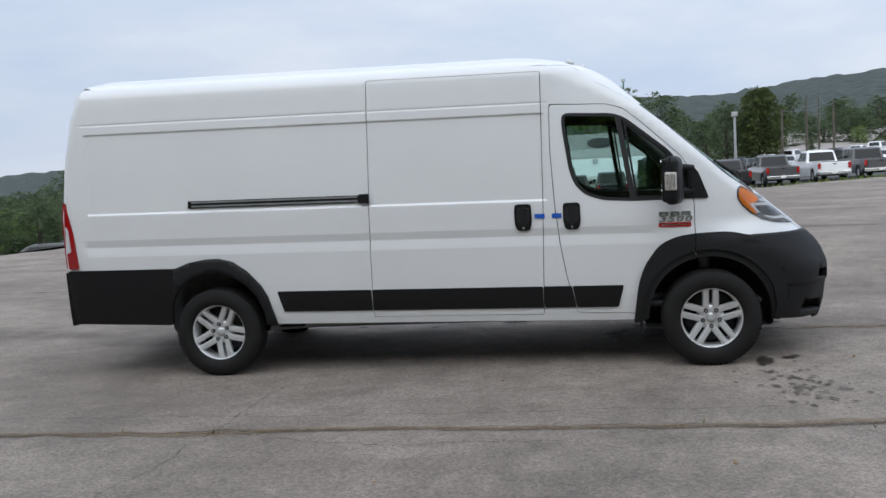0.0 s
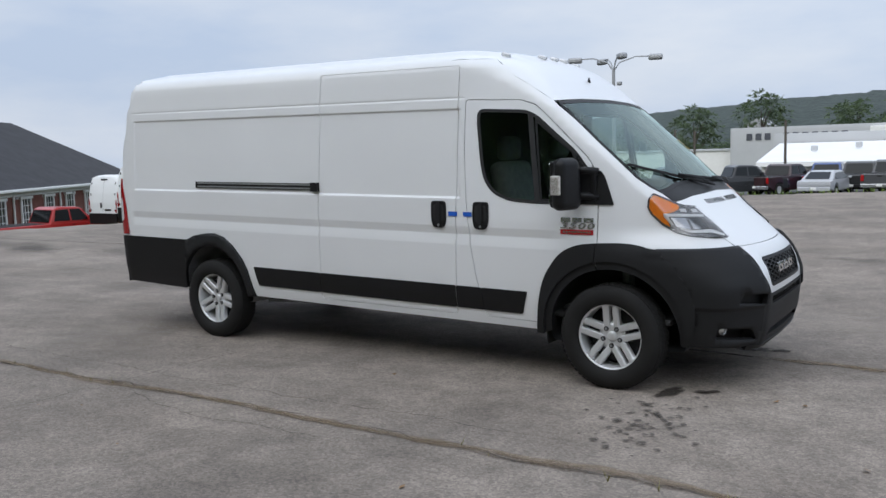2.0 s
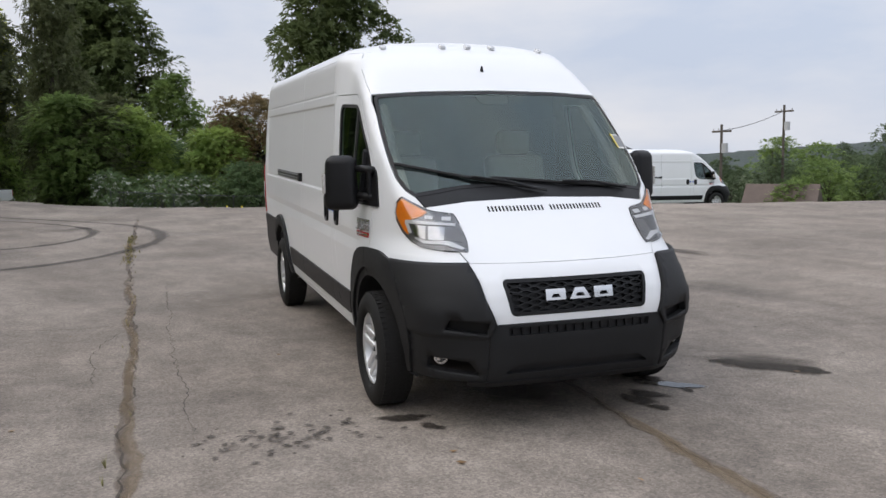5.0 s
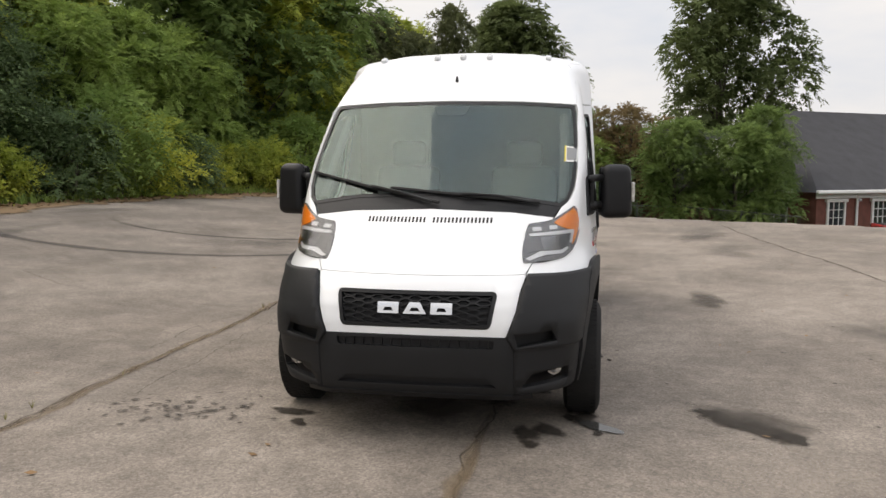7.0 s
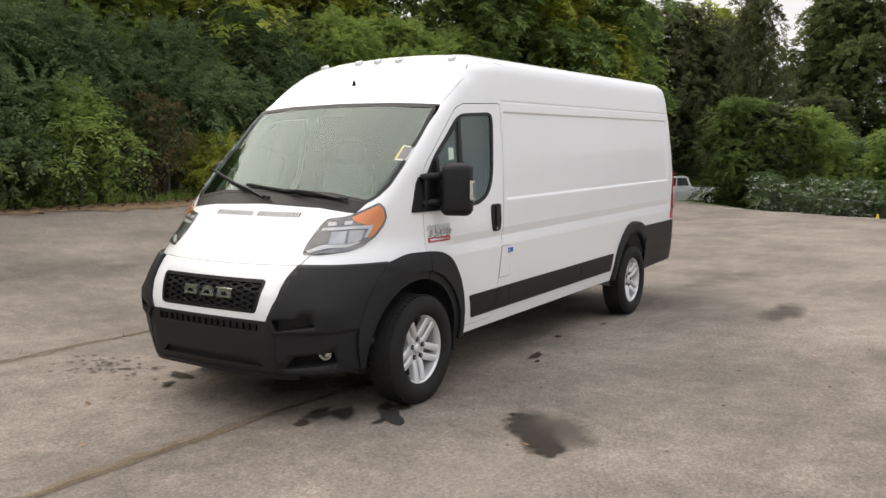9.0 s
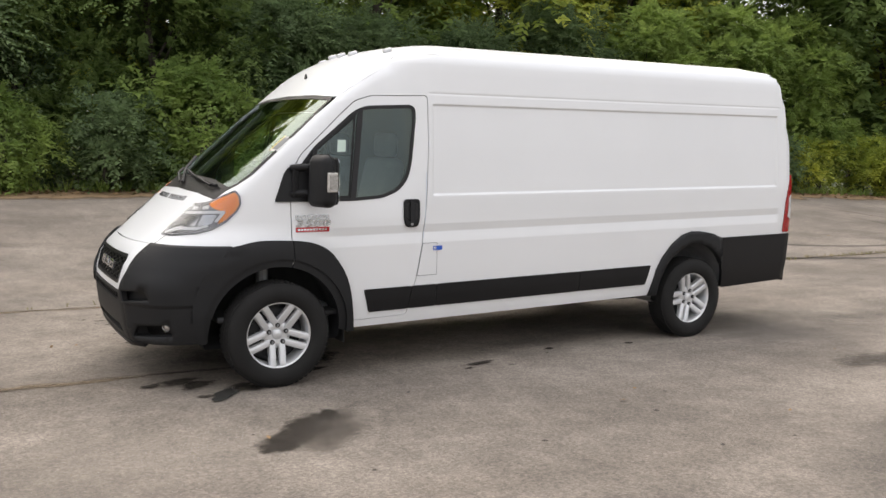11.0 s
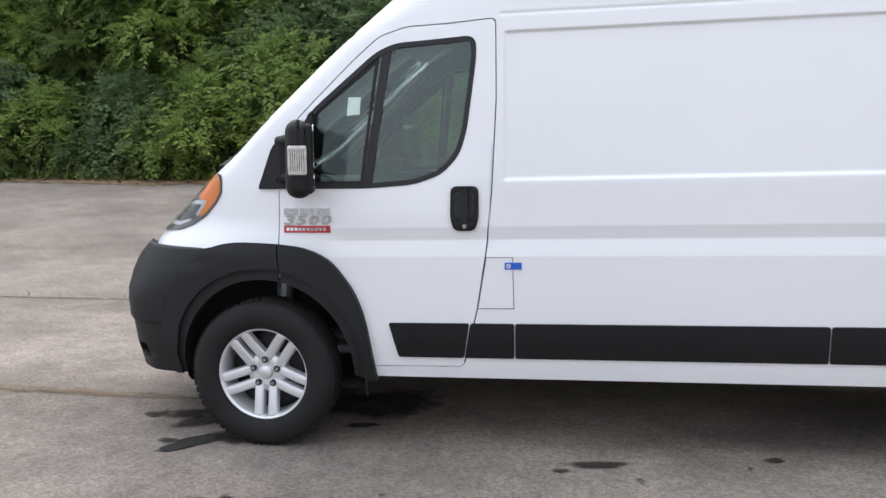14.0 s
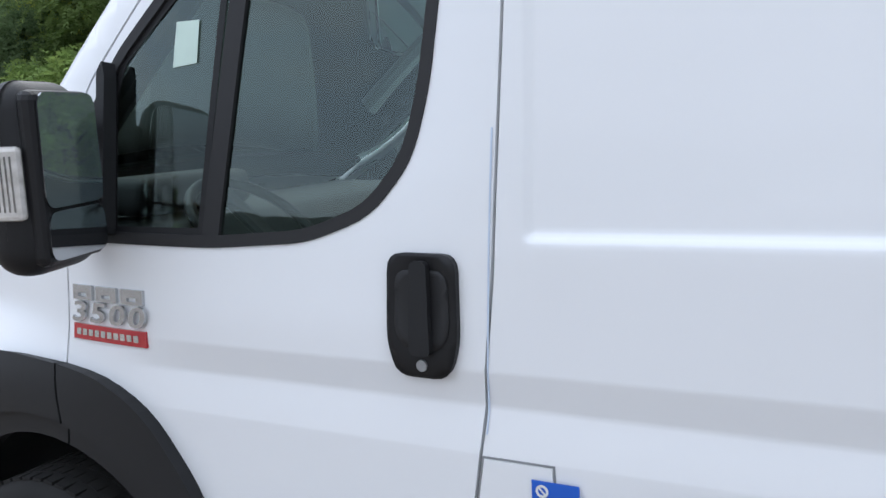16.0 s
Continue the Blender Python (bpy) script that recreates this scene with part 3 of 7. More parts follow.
def van_front(van):
    e = EDGE
    hood = [(0.0, 1.008), (0.30, 1.009), (0.612, 1.013)] + [(y - 0.004, z) for y, z in e[1:3]] + [(0.755, 1.315), (0.50, 1.345), (0.0, 1.362)]
    panel("hood", "front", hood + [(-y, z) for y, z in reversed(hood[1:-1])], M_WHITE, van, h=0.05, off=0.002, label="white bonnet with two louvred vents")
    panel("cowl", "front", [(0.752, 1.318), (0.50, 1.348), (0.0, 1.365), (-0.50, 1.348), (-0.752, 1.318), (-0.795, 1.384), (-0.5, 1.43), (0, 1.45), (0.5, 1.43), (0.795, 1.384)], M_BLACK, van, h=0.05, off=-0.004, label="black plastic cowl under the windscreen")
    glass_edge = [(0.795, 1.380), (0.5, 1.425), (0.0, 1.445), (-0.5, 1.425), (-0.795, 1.380)]
    up = [(y - 0.006, z) for y, z in e[4:10]] + [(0.860, 2.02)]
    outline = glass_edge + [(-y, z) for y, z in up] + [(-0.84, 2.042), (-0.5, 2.062), (0, 2.07), (0.5, 2.062), (0.84, 2.042)] + list(reversed(up))
    ws = panel("windshield", "front", outline, M_GLASS, van, h=0.08, off=-0.004, rim=0.004, label="green-tinted windscreen with black edge")
    ws.visible_shadow = False
    panel("windshield_frit", "front", outline, M_BLACK, ws, [grow(outline, -0.020)], h=0.06, off=-0.0015, rim=0.002, label="black border of the windscreen")
    panel("mirror_mount", "front", rounded([(-0.13, 2.05), (0.13, 2.05), (0.10, 1.985), (-0.10, 1.985)], 0.02), M_BLACK, ws, h=0.05, off=-0.012)
    brow = [(0.868, 2.047), (0.5, 2.068), (0, 2.076), (-0.5, 2.068), (-0.868, 2.047), (-0.862, 2.16), (-0.845, 2.26), (-0.82, 2.325), (-0.785, ROOF_Z), (0.785, ROOF_Z), (0.82, 2.325), (0.845, 2.26), (0.862, 2.16)]
    panel("roof_brow", "front", brow, M_WHITE, van, h=0.04)
    # roof above one height
    f3 = cast("front", [(y, ROOF_Z) for y in np.linspace(-0.785, 0.785, 19)])[0][:-1]
    xs = np.linspace(EDGE3[-1][0], REAR3[-1][0], 26)
    s3 = cast("side", [(x, ROOF_Z) for x in xs])[0]
    b3 = cast("back", [(y, ROOF_Z) for y in np.linspace(0.81, -0.81, 11)])[0][1:-1]
    loop = [(p[0], p[1]) for p in f3] + [(p[0], p[1]) for p in s3] + [(p[0], p[1]) for p in b3] + [(p[0], -p[1]) for p in reversed(s3[1:])]
    panel("roof", "top", loop, M_WHITE, van, h=0.06, rim=0.03)
    # folded edges under the roof's rim
    x0, x1 = EDGE3[-1][0] - 0.03, REAR3[-1][0] + 0.03
    for flip in (False, True):
        panel("roof_fold", "side", [(x0, ROOF_Z - 0.05), (x1, ROOF_Z - 0.05), (x1, ROOF_Z + 0.02), (x0, ROOF_Z + 0.02)], M_WHITE, van, h=0.08, off=-0.005, flip=flip)
    panel("roof_fold", "back", [(-0.82, ROOF_Z - 0.05), (0.82, ROOF_Z - 0.05), (0.79, ROOF_Z + 0.02), (-0.79, ROOF_Z + 0.02)], M_WHITE, van, h=0.08, off=-0.005)
    panel("roof_fold", "front", [(-0.79, ROOF_Z - 0.05), (0.79, ROOF_Z - 0.05), (0.77, ROOF_Z + 0.02), (-0.77, ROOF_Z + 0.02)], M_WHITE, van, h=0.08, off=-0.005)
    # rear face
    panel("rear_doors", "back", [(-y, z) for y, z in REAR] + list(reversed(REAR)), M_WHITE, van, h=0.1, label="white twin rear doors")
    panel("rear_bumper", "back", [(-0.93, 0.36), (0.93, 0.36), (0.95, 0.83), (-0.95, 0.83)], M_BLACK, van, h=0.08, off=0.03, rim=0.05, label="black plastic rear bumper")
    panel("door_gap", "back", [(-0.004, 0.72), (0.004, 0.72), (0.004, 2.30), (-0.004, 2.30)], M_SEAM, van, h=0.1, off=0.001, rim=0.002)
    panel("rear_handle", "back", rounded([(0.06, 1.06), (0.15, 1.06), (0.15, 1.30), (0.06, 1.30)], 0.03), M_BLACK, van, h=0.05, off=0.02, rim=0.03, label="black rear door handle")
    panel("plate_recess", "back", rounded([(-0.55, 0.94), (-0.12, 0.94), (-0.12, 1.02), (-0.55, 1.02)], 0.02), M_BLACK, van, h=0.05, off=0.012, rim=0.02)
    panel("roof_lamp", "back", rounded([(-0.22, 2.27), (0.22, 2.27), (0.22, 2.34), (-0.22, 2.34)], 0.02), M_BLACK, van, h=0.05, off=0.02, rim=0.03)
    for sy in (-1, 1):
        lamp = [(sy * 0.865, 0.87), (sy * 0.945, 0.87), (sy * 0.95, 1.2), (sy * 0.935, 1.44), (sy * 0.90, 1.36), (sy * 0.875, 1.1)]
        panel("tail_lens", "back", lamp, M_RED, van, h=0.05, off=0.02, rim=0.03, label="red wrap-round tail light")
        panel("reverse_lens", "back", [(sy * 0.885, 1.0), (sy * 0.93, 1.0), (sy * 0.93, 1.2), (sy * 0.895, 1.2)], M_CLEAR, van, h=0.05, off=0.025, rim=0.02)
    for y in (-0.82, 0.82):
        for z in (0.92, 1.62, 2.1):
            panel("hinge", "back", [(y - 0.02, z), (y + 0.02, z), (y + 0.02, z + 0.09), (y - 0.02, z + 0.09)], M_BLACK, van, h=0.05, off=0.015, rim=0.02)
    # bonnet vents
    for s in (-1, 1):
        for i in range(16):
            y = s * (0.03 + 0.0235 * i)
            panel("vent_slot", "front", [(y - 0.006, 1.285), (y + 0.006, 1.285), (y + 0.006, 1.315), (y - 0.006, 1.315)], M_SEAM, van, h=0.05, off=0.003, rim=0.002)
    # nose
    grille = rounded([(-0.464, 0.922), (0.464, 0.922), (0.430, 0.728), (-0.430, 0.728)], 0.03)
    panel("nose_panel", "front", [(-0.618, 1.009), (-0.3, 1.005), (0.0, 1.003), (0.3, 1.005), (0.618, 1.009), (0.590, 0.92), (0.572, 0.82), (0.522, 0.681), (-0.522, 0.681), (-0.572, 0.82), (-0.590, 0.92)], M_WHITE, van, [grow(grille, 0.006)], h=0.04, off=0.004, label="white nose panel round the grille")
    g = panel("grille", "front", grow(grille, 0.004), M_SEAM, van, h=0.05, off=-0.03, label="black honeycomb grille")
    panel("grille_frame", "front", grow(grille, 0.004), M_BLACK, g, [grow(grille, -0.016)], h=0.04, off=0.006, rim=0.03)
    for row in range(10):
        for col in range(-4, 5):
            cy, cz = col * 0.112 + (0.056 if row % 2 else 0), 0.743 + row * 0.018
            if abs(cy) > 0.40:
                continue
            hexa = [(cy - 0.054, cz), (cy - 0.024, cz - 0.0165), (cy + 0.024, cz - 0.0165), (cy + 0.054, cz), (cy + 0.024, cz + 0.0165), (cy - 0.024, cz + 0.0165)]
            panel("grille_cell", "front", hexa, M_BLACK, g, [grow(hexa, -0.0055)], h=0.08, off=-0.004, rim=0.02)
    # three plain bright blocks of the badge
    for i, cy in enumerate((-0.155, 0.0, 0.155)):
        shape = [(cy - 0.062, 0.80), (cy + 0.062, 0.80), (cy + 0.062, 0.862), (cy - 0.062, 0.862)]
        if i == 1:
            shape = [(cy - 0.068, 0.80), (cy + 0.068, 0.80), (cy + 0.03, 0.862), (cy - 0.03, 0.862)]
        hole = [(cy - 0.03, 0.815), (cy + 0.03, 0.815), (cy + 0.018, 0.835), (cy - 0.018, 0.835)]
        panel("badge_block", "front", shape, M_CHROME, g, [hole], h=0.05, off=0.008, rim=0.016, label="plain chrome badge block")
    # bumper
    panel("front_bumper", "front", [(-0.563, 0.335), (0.563, 0.335), (0.563, 0.60), (0.526, 0.678), (-0.526, 0.678), (-0.563, 0.60)], M_GREY_PLASTIC, van,
          [rounded([(-0.45, 0.612), (0.45, 0.612), (0.46, 0.660), (-0.46, 0.660)], 0.01), rounded([(-0.47, 0.385), (0.47, 0.385), (0.40, 0.438), (-0.40, 0.438)], 0.01)], h=0.05, off=0.012, rim=0.05, label="dark grey plastic front bumper")
    panel("lower_intake", "front", [(-0.47, 0.602), (0.47, 0.602), (0.48, 0.67), (-0.48, 0.67)], M_SEAM, van, h=0.08, off=-0.02, label="black slotted lower intake")
    panel("lower_intake", "front", [(-0.5, 0.375), (0.5, 0.375), (0.43, 0.448), (-0.43, 0.448)], M_SEAM, van, h=0.08, off=-0.02, label="black slotted lower intake")
    for i in range(16):
        y = -0.42 + i * 0.056
        panel("intake_bar", "front", [(y - 0.006, 0.607), (y + 0.006, 0.607), (y + 0.006, 0.665), (y - 0.006, 0.665)], M_BLACK, van, h=0.08, off=-0.004, rim=0.02)
    panel("bumper_lip", "front", [(-0.66, 0.315), (0.66, 0.315), (0.66, 0.342), (-0.66, 0.342)], M_BLACK, van, h=0.06, off=0.02, rim=0.06)


def corner_uv(y, z):
    """Corner coordinates of the skin point that the front shows at (y, z)."""
    p = cast("front", [(y, z)])[0][0]
    return to_u(p[0], p[1]), z


def to_u(x, y):
    return -(x + 0.1) * _S + (y - 0.25) * _C


def van_corner(van, flip):
    s = -1 if flip else 1
    # bumper corner from the nose panel round to the wheel arch
    inner = [corner_uv(y, z) for y, z in ((0.622, 1.003), (0.607, 0.96), (0.595, 0.92), (0.585, 0.87), (0.576, 0.82), (0.559, 0.77), (0.543, 0.725), (0.528, 0.684), (0.540, 0.655), (0.552, 0.63), (0.565, 0.60), (0.565, 0.55), (0.565, 0.50), (0.565, 0.45), (0.565, 0.42), (0.565, 0.39), (0.565, 0.36), (0.565, 0.335))]
    side = cast("side", [(0.50, 0.345), (0.535, 0.45), (0.55, 0.55), (0.54, 0.65), (0.495, 0.755), (0.425, 0.86), (0.34, 0.935), (0.305, 0.96), (0.305, 0.985), (0.315, 1.0)])[0]
    outer = [(to_u(p[0], p[1]), p[2]) for p in side]
    top = cast("side", [(0.34, 1.0), (0.42, 1.0), (0.52, 1.0)])[0]
    topc = [(to_u(p[0], p[1]), p[2]) for p in top]
    pocket = rounded([corner_uv(0.580, 0.625), corner_uv(0.79, 0.652), corner_uv(0.765, 0.715), corner_uv(0.563, 0.694)], 0.01)
    low = rounded([corner_uv(0.60, 0.380), corner_uv(0.855, 0.405), corner_uv(0.855, 0.485), corner_uv(0.66, 0.462)], 0.02)
    bc = panel("bumper_corner", "corner", inner + outer + topc, M_GREY_PLASTIC, van, [pocket, low], h=0.045, off=0.014, rim=0.04, flip=flip, label="dark grey plastic bumper corner",
               bulge=lambda uv: 0.014 * _ramp(uv[:, 1], 0.598, 0.622), rows=(0.59, 0.598, 0.606, 0.614, 0.622, 0.63))
    panel("pocket", "corner", grow(pocket, 0.03), M_BLACK, bc, h=0.05, off=-0.03, flip=flip)
    panel("pocket", "corner", grow(low, 0.055), M_BLACK, bc, h=0.05, off=-0.085, flip=flip)
    part("pocket_wall", box_bm((0.30, 0.012, 0.15), (0.73, s * 0.585, 0.425), 0.002, 1), M_BLACK, bc)
    c, n = cast("corner", [corner_uv(0.822, 0.452)])
    at = rake(c - n * 0.050)[0]
    m = Matrix.Translation((at[0], s * at[1], at[2])) @ Vector((1.0, s * 0.25, -0.02)).to_track_quat("Z", "Y").to_matrix().to_4x4()
    v, fcs = lathe([(0.0, 0.022), (0.022, 0.018), (0.031, 0.008), (0.034, 0.0), (0.041, 0.014), (0.043, 0.0)], 24, "z")
    lamp = part("fog_lamp", finish("fog_lamp", [m @ Vector(q) for q in v], fcs, M_CHROME, True), None, van, "round chrome-ringed fog lamp")
    v, fcs = lathe([(0.0, 0.0235), (0.010, 0.022), (0.012, 0.012), (0.020, 0.016), (0.026, 0.010)], 20, "z")
    part("lens", finish("lens", [m @ Vector(q) for q in v], fcs, M_LAMP_DARK, True), None, lamp)
    # headlight
    hr = rounded([(-0.36, 1.071), (-0.33, 1.118), (-0.245, 1.213), (-0.182, 1.273), (-0.0675, 1.288), (-0.0163, 1.304), (0.0679, 1.341), (0.149, 1.377), (0.182, 1.344), (0.191, 1.285), (0.168, 1.236), (0.106, 1.168), (0.025, 1.117), (-0.068, 1.091), (-0.2155, 1.078)], 0.012)
    h = panel("headlight", "corner", hr, M_LAMP_DARK, van, h=0.03, off=0.003, rim=0.02, flip=flip, label="swept-back clear headlight with amber corner")
    amber = rounded([(-0.035, 1.2865), (0.0663, 1.333), (0.1455, 1.367), (0.1735, 1.340), (0.1815, 1.2835), (0.159, 1.2405), (0.102, 1.181), (0.0559, 1.152), (0.0725, 1.2067), (0.0882, 1.2357), (0.0302, 1.2501), (-0.0126, 1.2646)], 0.008)
    panel("turn_lens", "corner", amber, M_AMBER, h, h=0.03, off=0.007, rim=0.01, flip=flip, label="amber turn signal lens")
    for nm, pts, mt, off in (("reflector", [(-0.1709, 1.2031), (-0.0738, 1.2103), (-0.0996, 1.1343), (-0.2016, 1.1307)], M_REFLECT, 0.005),
                             ("reflector", [(-0.0586, 1.2103), (0.0454, 1.2139), (0.0131, 1.1524), (-0.0809, 1.1325)], M_REFLECT, 0.005),
                             ("reflector", [(-0.185, 1.238), (-0.135, 1.241), (-0.128, 1.262), (-0.178, 1.259)], M_CLEAR, 0.006),
                             ("reflector", [(-0.085, 1.245), (-0.035, 1.250), (-0.025, 1.270), (-0.078, 1.267)], M_CLEAR, 0.006),
                             ("inner_bezel", [(-0.3033, 1.1198), (-0.2401, 1.1922), (-0.1908, 1.1995), (-0.2161, 1.1343)], M_LAMP_DARK, 0.006),
                             ("light_strip", [(-0.2205, 1.2212), (-0.0302, 1.2357), (0.0936, 1.2429), (0.0954, 1.2248), (0.0498, 1.1633), (0.0296, 1.1669), (0.066, 1.2212), (-0.0341, 1.2176), (-0.2236, 1.2067)], M_CLEAR, 0.009),
                             ("light_strip", [(-0.3366, 1.0891), (-0.2292, 1.1271), (-0.0821, 1.1271), (-0.0075, 1.1452), (-0.0026, 1.1325), (-0.0802, 1.109), (-0.2105, 1.1072), (-0.3213, 1.08)], M_CLEAR, 0.009)):
        panel(nm, "corner", pts, mt, h, h=0.03, off=off, rim=0.005, flip=flip)
    panel("lamp_gasket", "corner", grow(hr, 0.003), M_SEAM, h, [grow(hr, -0.001)], h=0.04, off=0.002, rim=0.006, flip=flip)
    cover = panel("lens_cover", "corner", grow(hr, 0.002), M_LENS, h, h=0.04, off=0.013, rim=0.012, flip=flip)
    cover.visible_shadow = False
    # mirror on its arms
    tri = [(0.012, 1.30), (-0.235, 1.30), (-0.155, 1.46), (-0.095, 1.545), (-0.06, 1.50)]
    base = panel("mirror", "side", rounded(tri, 0.015), M_BLACK, van, h=0.05, off=0.012, rim=0.03, flip=flip, label="large black door mirror on two arms")
    turn = Matrix.Rotation(radians(s * 20), 4, "Z")
    at = Vector((-0.265, s * 1.145, 1.455))
    hs = part("housing", box_bm((0.125, 0.235, 0.365), at, 0.058, 6, turn, taper=(0.9, 0.88)), M_BLACK, base, smooth=True)
    spot = lambda x, y, z: at + turn.to_3x3() @ Vector((x, s * y, z))  # noqa: E731
    part("glass_frame", box_bm((0.04, 0.205, 0.325), spot(-0.047, 0.0, 0.0), 0.019, 3, turn), M_BLACK, hs)
    for h, dz, label in ((0.212, 0.052, "flat mirror glass"), (0.092, -0.106, "small wide-angle mirror glass")):
        bm = bmesh.new()
        face = bm.faces.new([bm.verts.new(spot(-0.0715, u, v + dz)) for u, v in rounded([(-0.098, -h / 2), (0.098, -h / 2), (0.094, h / 2), (-0.094, h / 2)], 0.03)])
        bm.normal_update()
        if face.normal.x > 0:
            face.normal_flip()
        ex = bmesh.ops.extrude_face_region(bm, geom=[face])
        bmesh.ops.translate(bm, vec=(0.005, 0, 0), verts=[v for v in ex["geom"] if isinstance(v, bmesh.types.BMVert)])
        bmesh.ops.recalc_face_normals(bm, faces=bm.faces)
        part("mirror_pane", bm, M_MIRROR, hs, label)
    lens = part("signal_lens", box_bm((0.088, 0.022, 0.135), spot(0.006, 0.110, -0.005), 0.009, 2, turn), M_REPEATER, hs, "clear ribbed turn repeater")
    for i in range(7):
        part("rib", box_bm((0.003, 0.004, 0.100), spot(-0.024 + i * 0.010, 0.1205, -0.005), 0, 1, turn), M_REFLECT, lens)
    for z in (1.545, 1.365):
        part("arm", tube([(-0.10, s * 0.965, z - 0.01), (-0.17, s * 1.0, z), (-0.235, s * 1.06, z)], 0.026, 10), M_BLACK, base, smooth=True)
    part("arm_plate", box_bm((0.045, 0.03, 0.22), (-0.13, s * 0.985, 1.44), 0.01, 2), M_BLACK, base)
    # badge on the door: bright bars over a red strip
    x0 = -0.13
    for i in range(3):
        a0 = x0 - i * 0.085
        panel("badge_bar", "side", [(a0, 1.205), (a0 - 0.07, 1.205), (a0 - 0.07, 1.173), (a0, 1.173)], M_BADGE, van, [[(a0 - 0.02, 1.180), (a0 - 0.05, 1.180), (a0 - 0.05, 1.188), (a0 - 0.02, 1.188)]], h=0.05, off=0.007, rim=0.007, flip=flip)
    panel("badge_strip", "side", [(x0, 1.12), (x0 - 0.243, 1.12), (x0 - 0.243, 1.086), (x0, 1.086)], M_BADGE_RED, van, h=0.05, off=0.006, rim=0.006, flip=flip, label="red badge strip")
    for i in range(10):
        a0 = x0 - 0.014 - i * 0.0215
        panel("badge_bar", "side", [(a0, 1.110), (a0 - 0.015, 1.110), (a0 - 0.015, 1.096), (a0, 1.096)], M_CHROME, van, h=0.05, off=0.008, rim=0.002, flip=flip)


def text_mesh(body_text, size, depth):
    """Extruded lettering as a mesh, centred, in its own x and y."""
    cu = bpy.data.curves.new("lettering", "FONT")
    cu.body, cu.size, cu.extrude, cu.align_x, cu.align_y = body_text, size, depth, "CENTER", "CENTER"
    cu.resolution_u, cu.offset, cu.shear = 3, 0.022 * size, 0.18
    tmp = bpy.data.objects.new("lettering", cu)
    scene.collection.objects.link(tmp)
    dg = bpy.context.evaluated_depsgraph_get()
    me = bpy.data.meshes.new_from_object(tmp.evaluated_get(dg))
    bpy.data.objects.remove(tmp)
    me.materials.clear()
    return me


M_LENS = glass("lamp_cover", (0.96, 0.96, 0.965), 1.45, gloss=(1.0, 1.0, 1.0))


def wheel(parent, x, y, s, phase):
    """Tyre and alloy wheel of five twin spokes, outer face towards s, turned by phase degrees."""
    w = part("wheel", finish("wheel", *lathe([(0.03, 0.036), (0.06, 0.044), (0.092, 0.040), (0.104, 0.022), (0.106, -0.02)], 32), M_ALLOY, True), None, parent)
    w.location, w.rotation_euler = (x, y, 0.372), (0, 0, 0 if s > 0 else math.pi)
    prof = [(0.225, -0.105), (0.245, -0.112), (0.30, -0.118), (0.345, -0.105), (0.366, -0.085), (0.372, -0.055), (0.372, 0.055), (0.366, 0.085), (0.345, 0.105), (0.31, 0.117), (0.272, 0.117), (0.25, 0.108), (0.236, 0.094), (0.230, 0.07)]
    part("tyre", finish("tyre", *lathe(prof, 64), M_TYRE, True), None, w)
    tr = bmesh.new()
    for i in range(60):
        for k, off in ((-0.07, 0), (-0.025, 0.5), (0.025, 0), (0.07, 0.5)):
            a = 2 * math.pi * (i + off) / 60
            box_bm((0.008, 0.034, 0.028), (0, 0, 0), 0, 1, Matrix.Rotation(-a, 4, "Y") @ Matrix.Translation((0.3700, k, 0)), tr)
    part("tread", tr, M_TYRE, w)
    rim = [(0.215, -0.08), (0.217, 0.03), (0.222, 0.072), (0.232, 0.088), (0.236, 0.084), (0.226, 0.066), (0.218, 0.045), (0.214, -0.04)]
    part("rim", finish("rim", *lathe(rim, 56), M_ALLOY, True), None, w)
    part("brake_disc", finish("brake_disc", *lathe([(0.0, -0.02), (0.15, -0.02), (0.19, -0.03), (0.217, -0.06)], 40), M_ALLOY_SHADED, True), None, w)
    part("hub_cap", finish("hub_cap", *lathe([(0.0, 0.056), (0.028, 0.055), (0.036, 0.048), (0.038, 0.03)], 28), M_ALLOY, True), None, w)
    for i in range(5):
        a = 2 * math.pi * i / 5 + radians(phase)
        for k in (-1, 1):
            prof = [(0.055, 0.046, 0.028), (0.10, 0.058, 0.027), (0.16, 0.070, 0.027), (0.21, 0.078, 0.027), (0.2295, 0.076, 0.027)]
            sp = bmesh.new()
            rings = []
            for r, top, wd in prof:
                c = k * 0.0365
                rings.append([sp.verts.new((r, top - dz, c + dc * wd)) for dc, dz in ((-0.95, 0.045), (-0.88, 0.010), (-0.66, 0.002), (-0.3, 0.0), (0.3, 0.0), (0.66, 0.002), (0.88, 0.010), (0.95, 0.045))])
            for r0, r1 in zip(rings, rings[1:]):
                for j in range(7):
                    sp.faces.new((r0[j], r1[j], r1[j + 1], r0[j + 1]))
            bmesh.ops.transform(sp, matrix=Matrix.Rotation(-a, 4, "Y"), verts=sp.verts)
            bmesh.ops.recalc_face_normals(sp, faces=sp.faces)
            part("spoke", sp, M_ALLOY, w)
        b = a + math.pi / 5
        part("lug_recess", cyl_bm(0.017, 0.017, 0.012, (0.066 * math.cos(b), 0.049, 0.066 * math.sin(b)), "y", 14), M_ALLOY_SHADED, w)
        part("lug_nut", cyl_bm(0.011, 0.009, 0.02, (0.066 * math.cos(b), 0.053, 0.066 * math.sin(b)), "y", 6), M_STEEL, w)
    return w


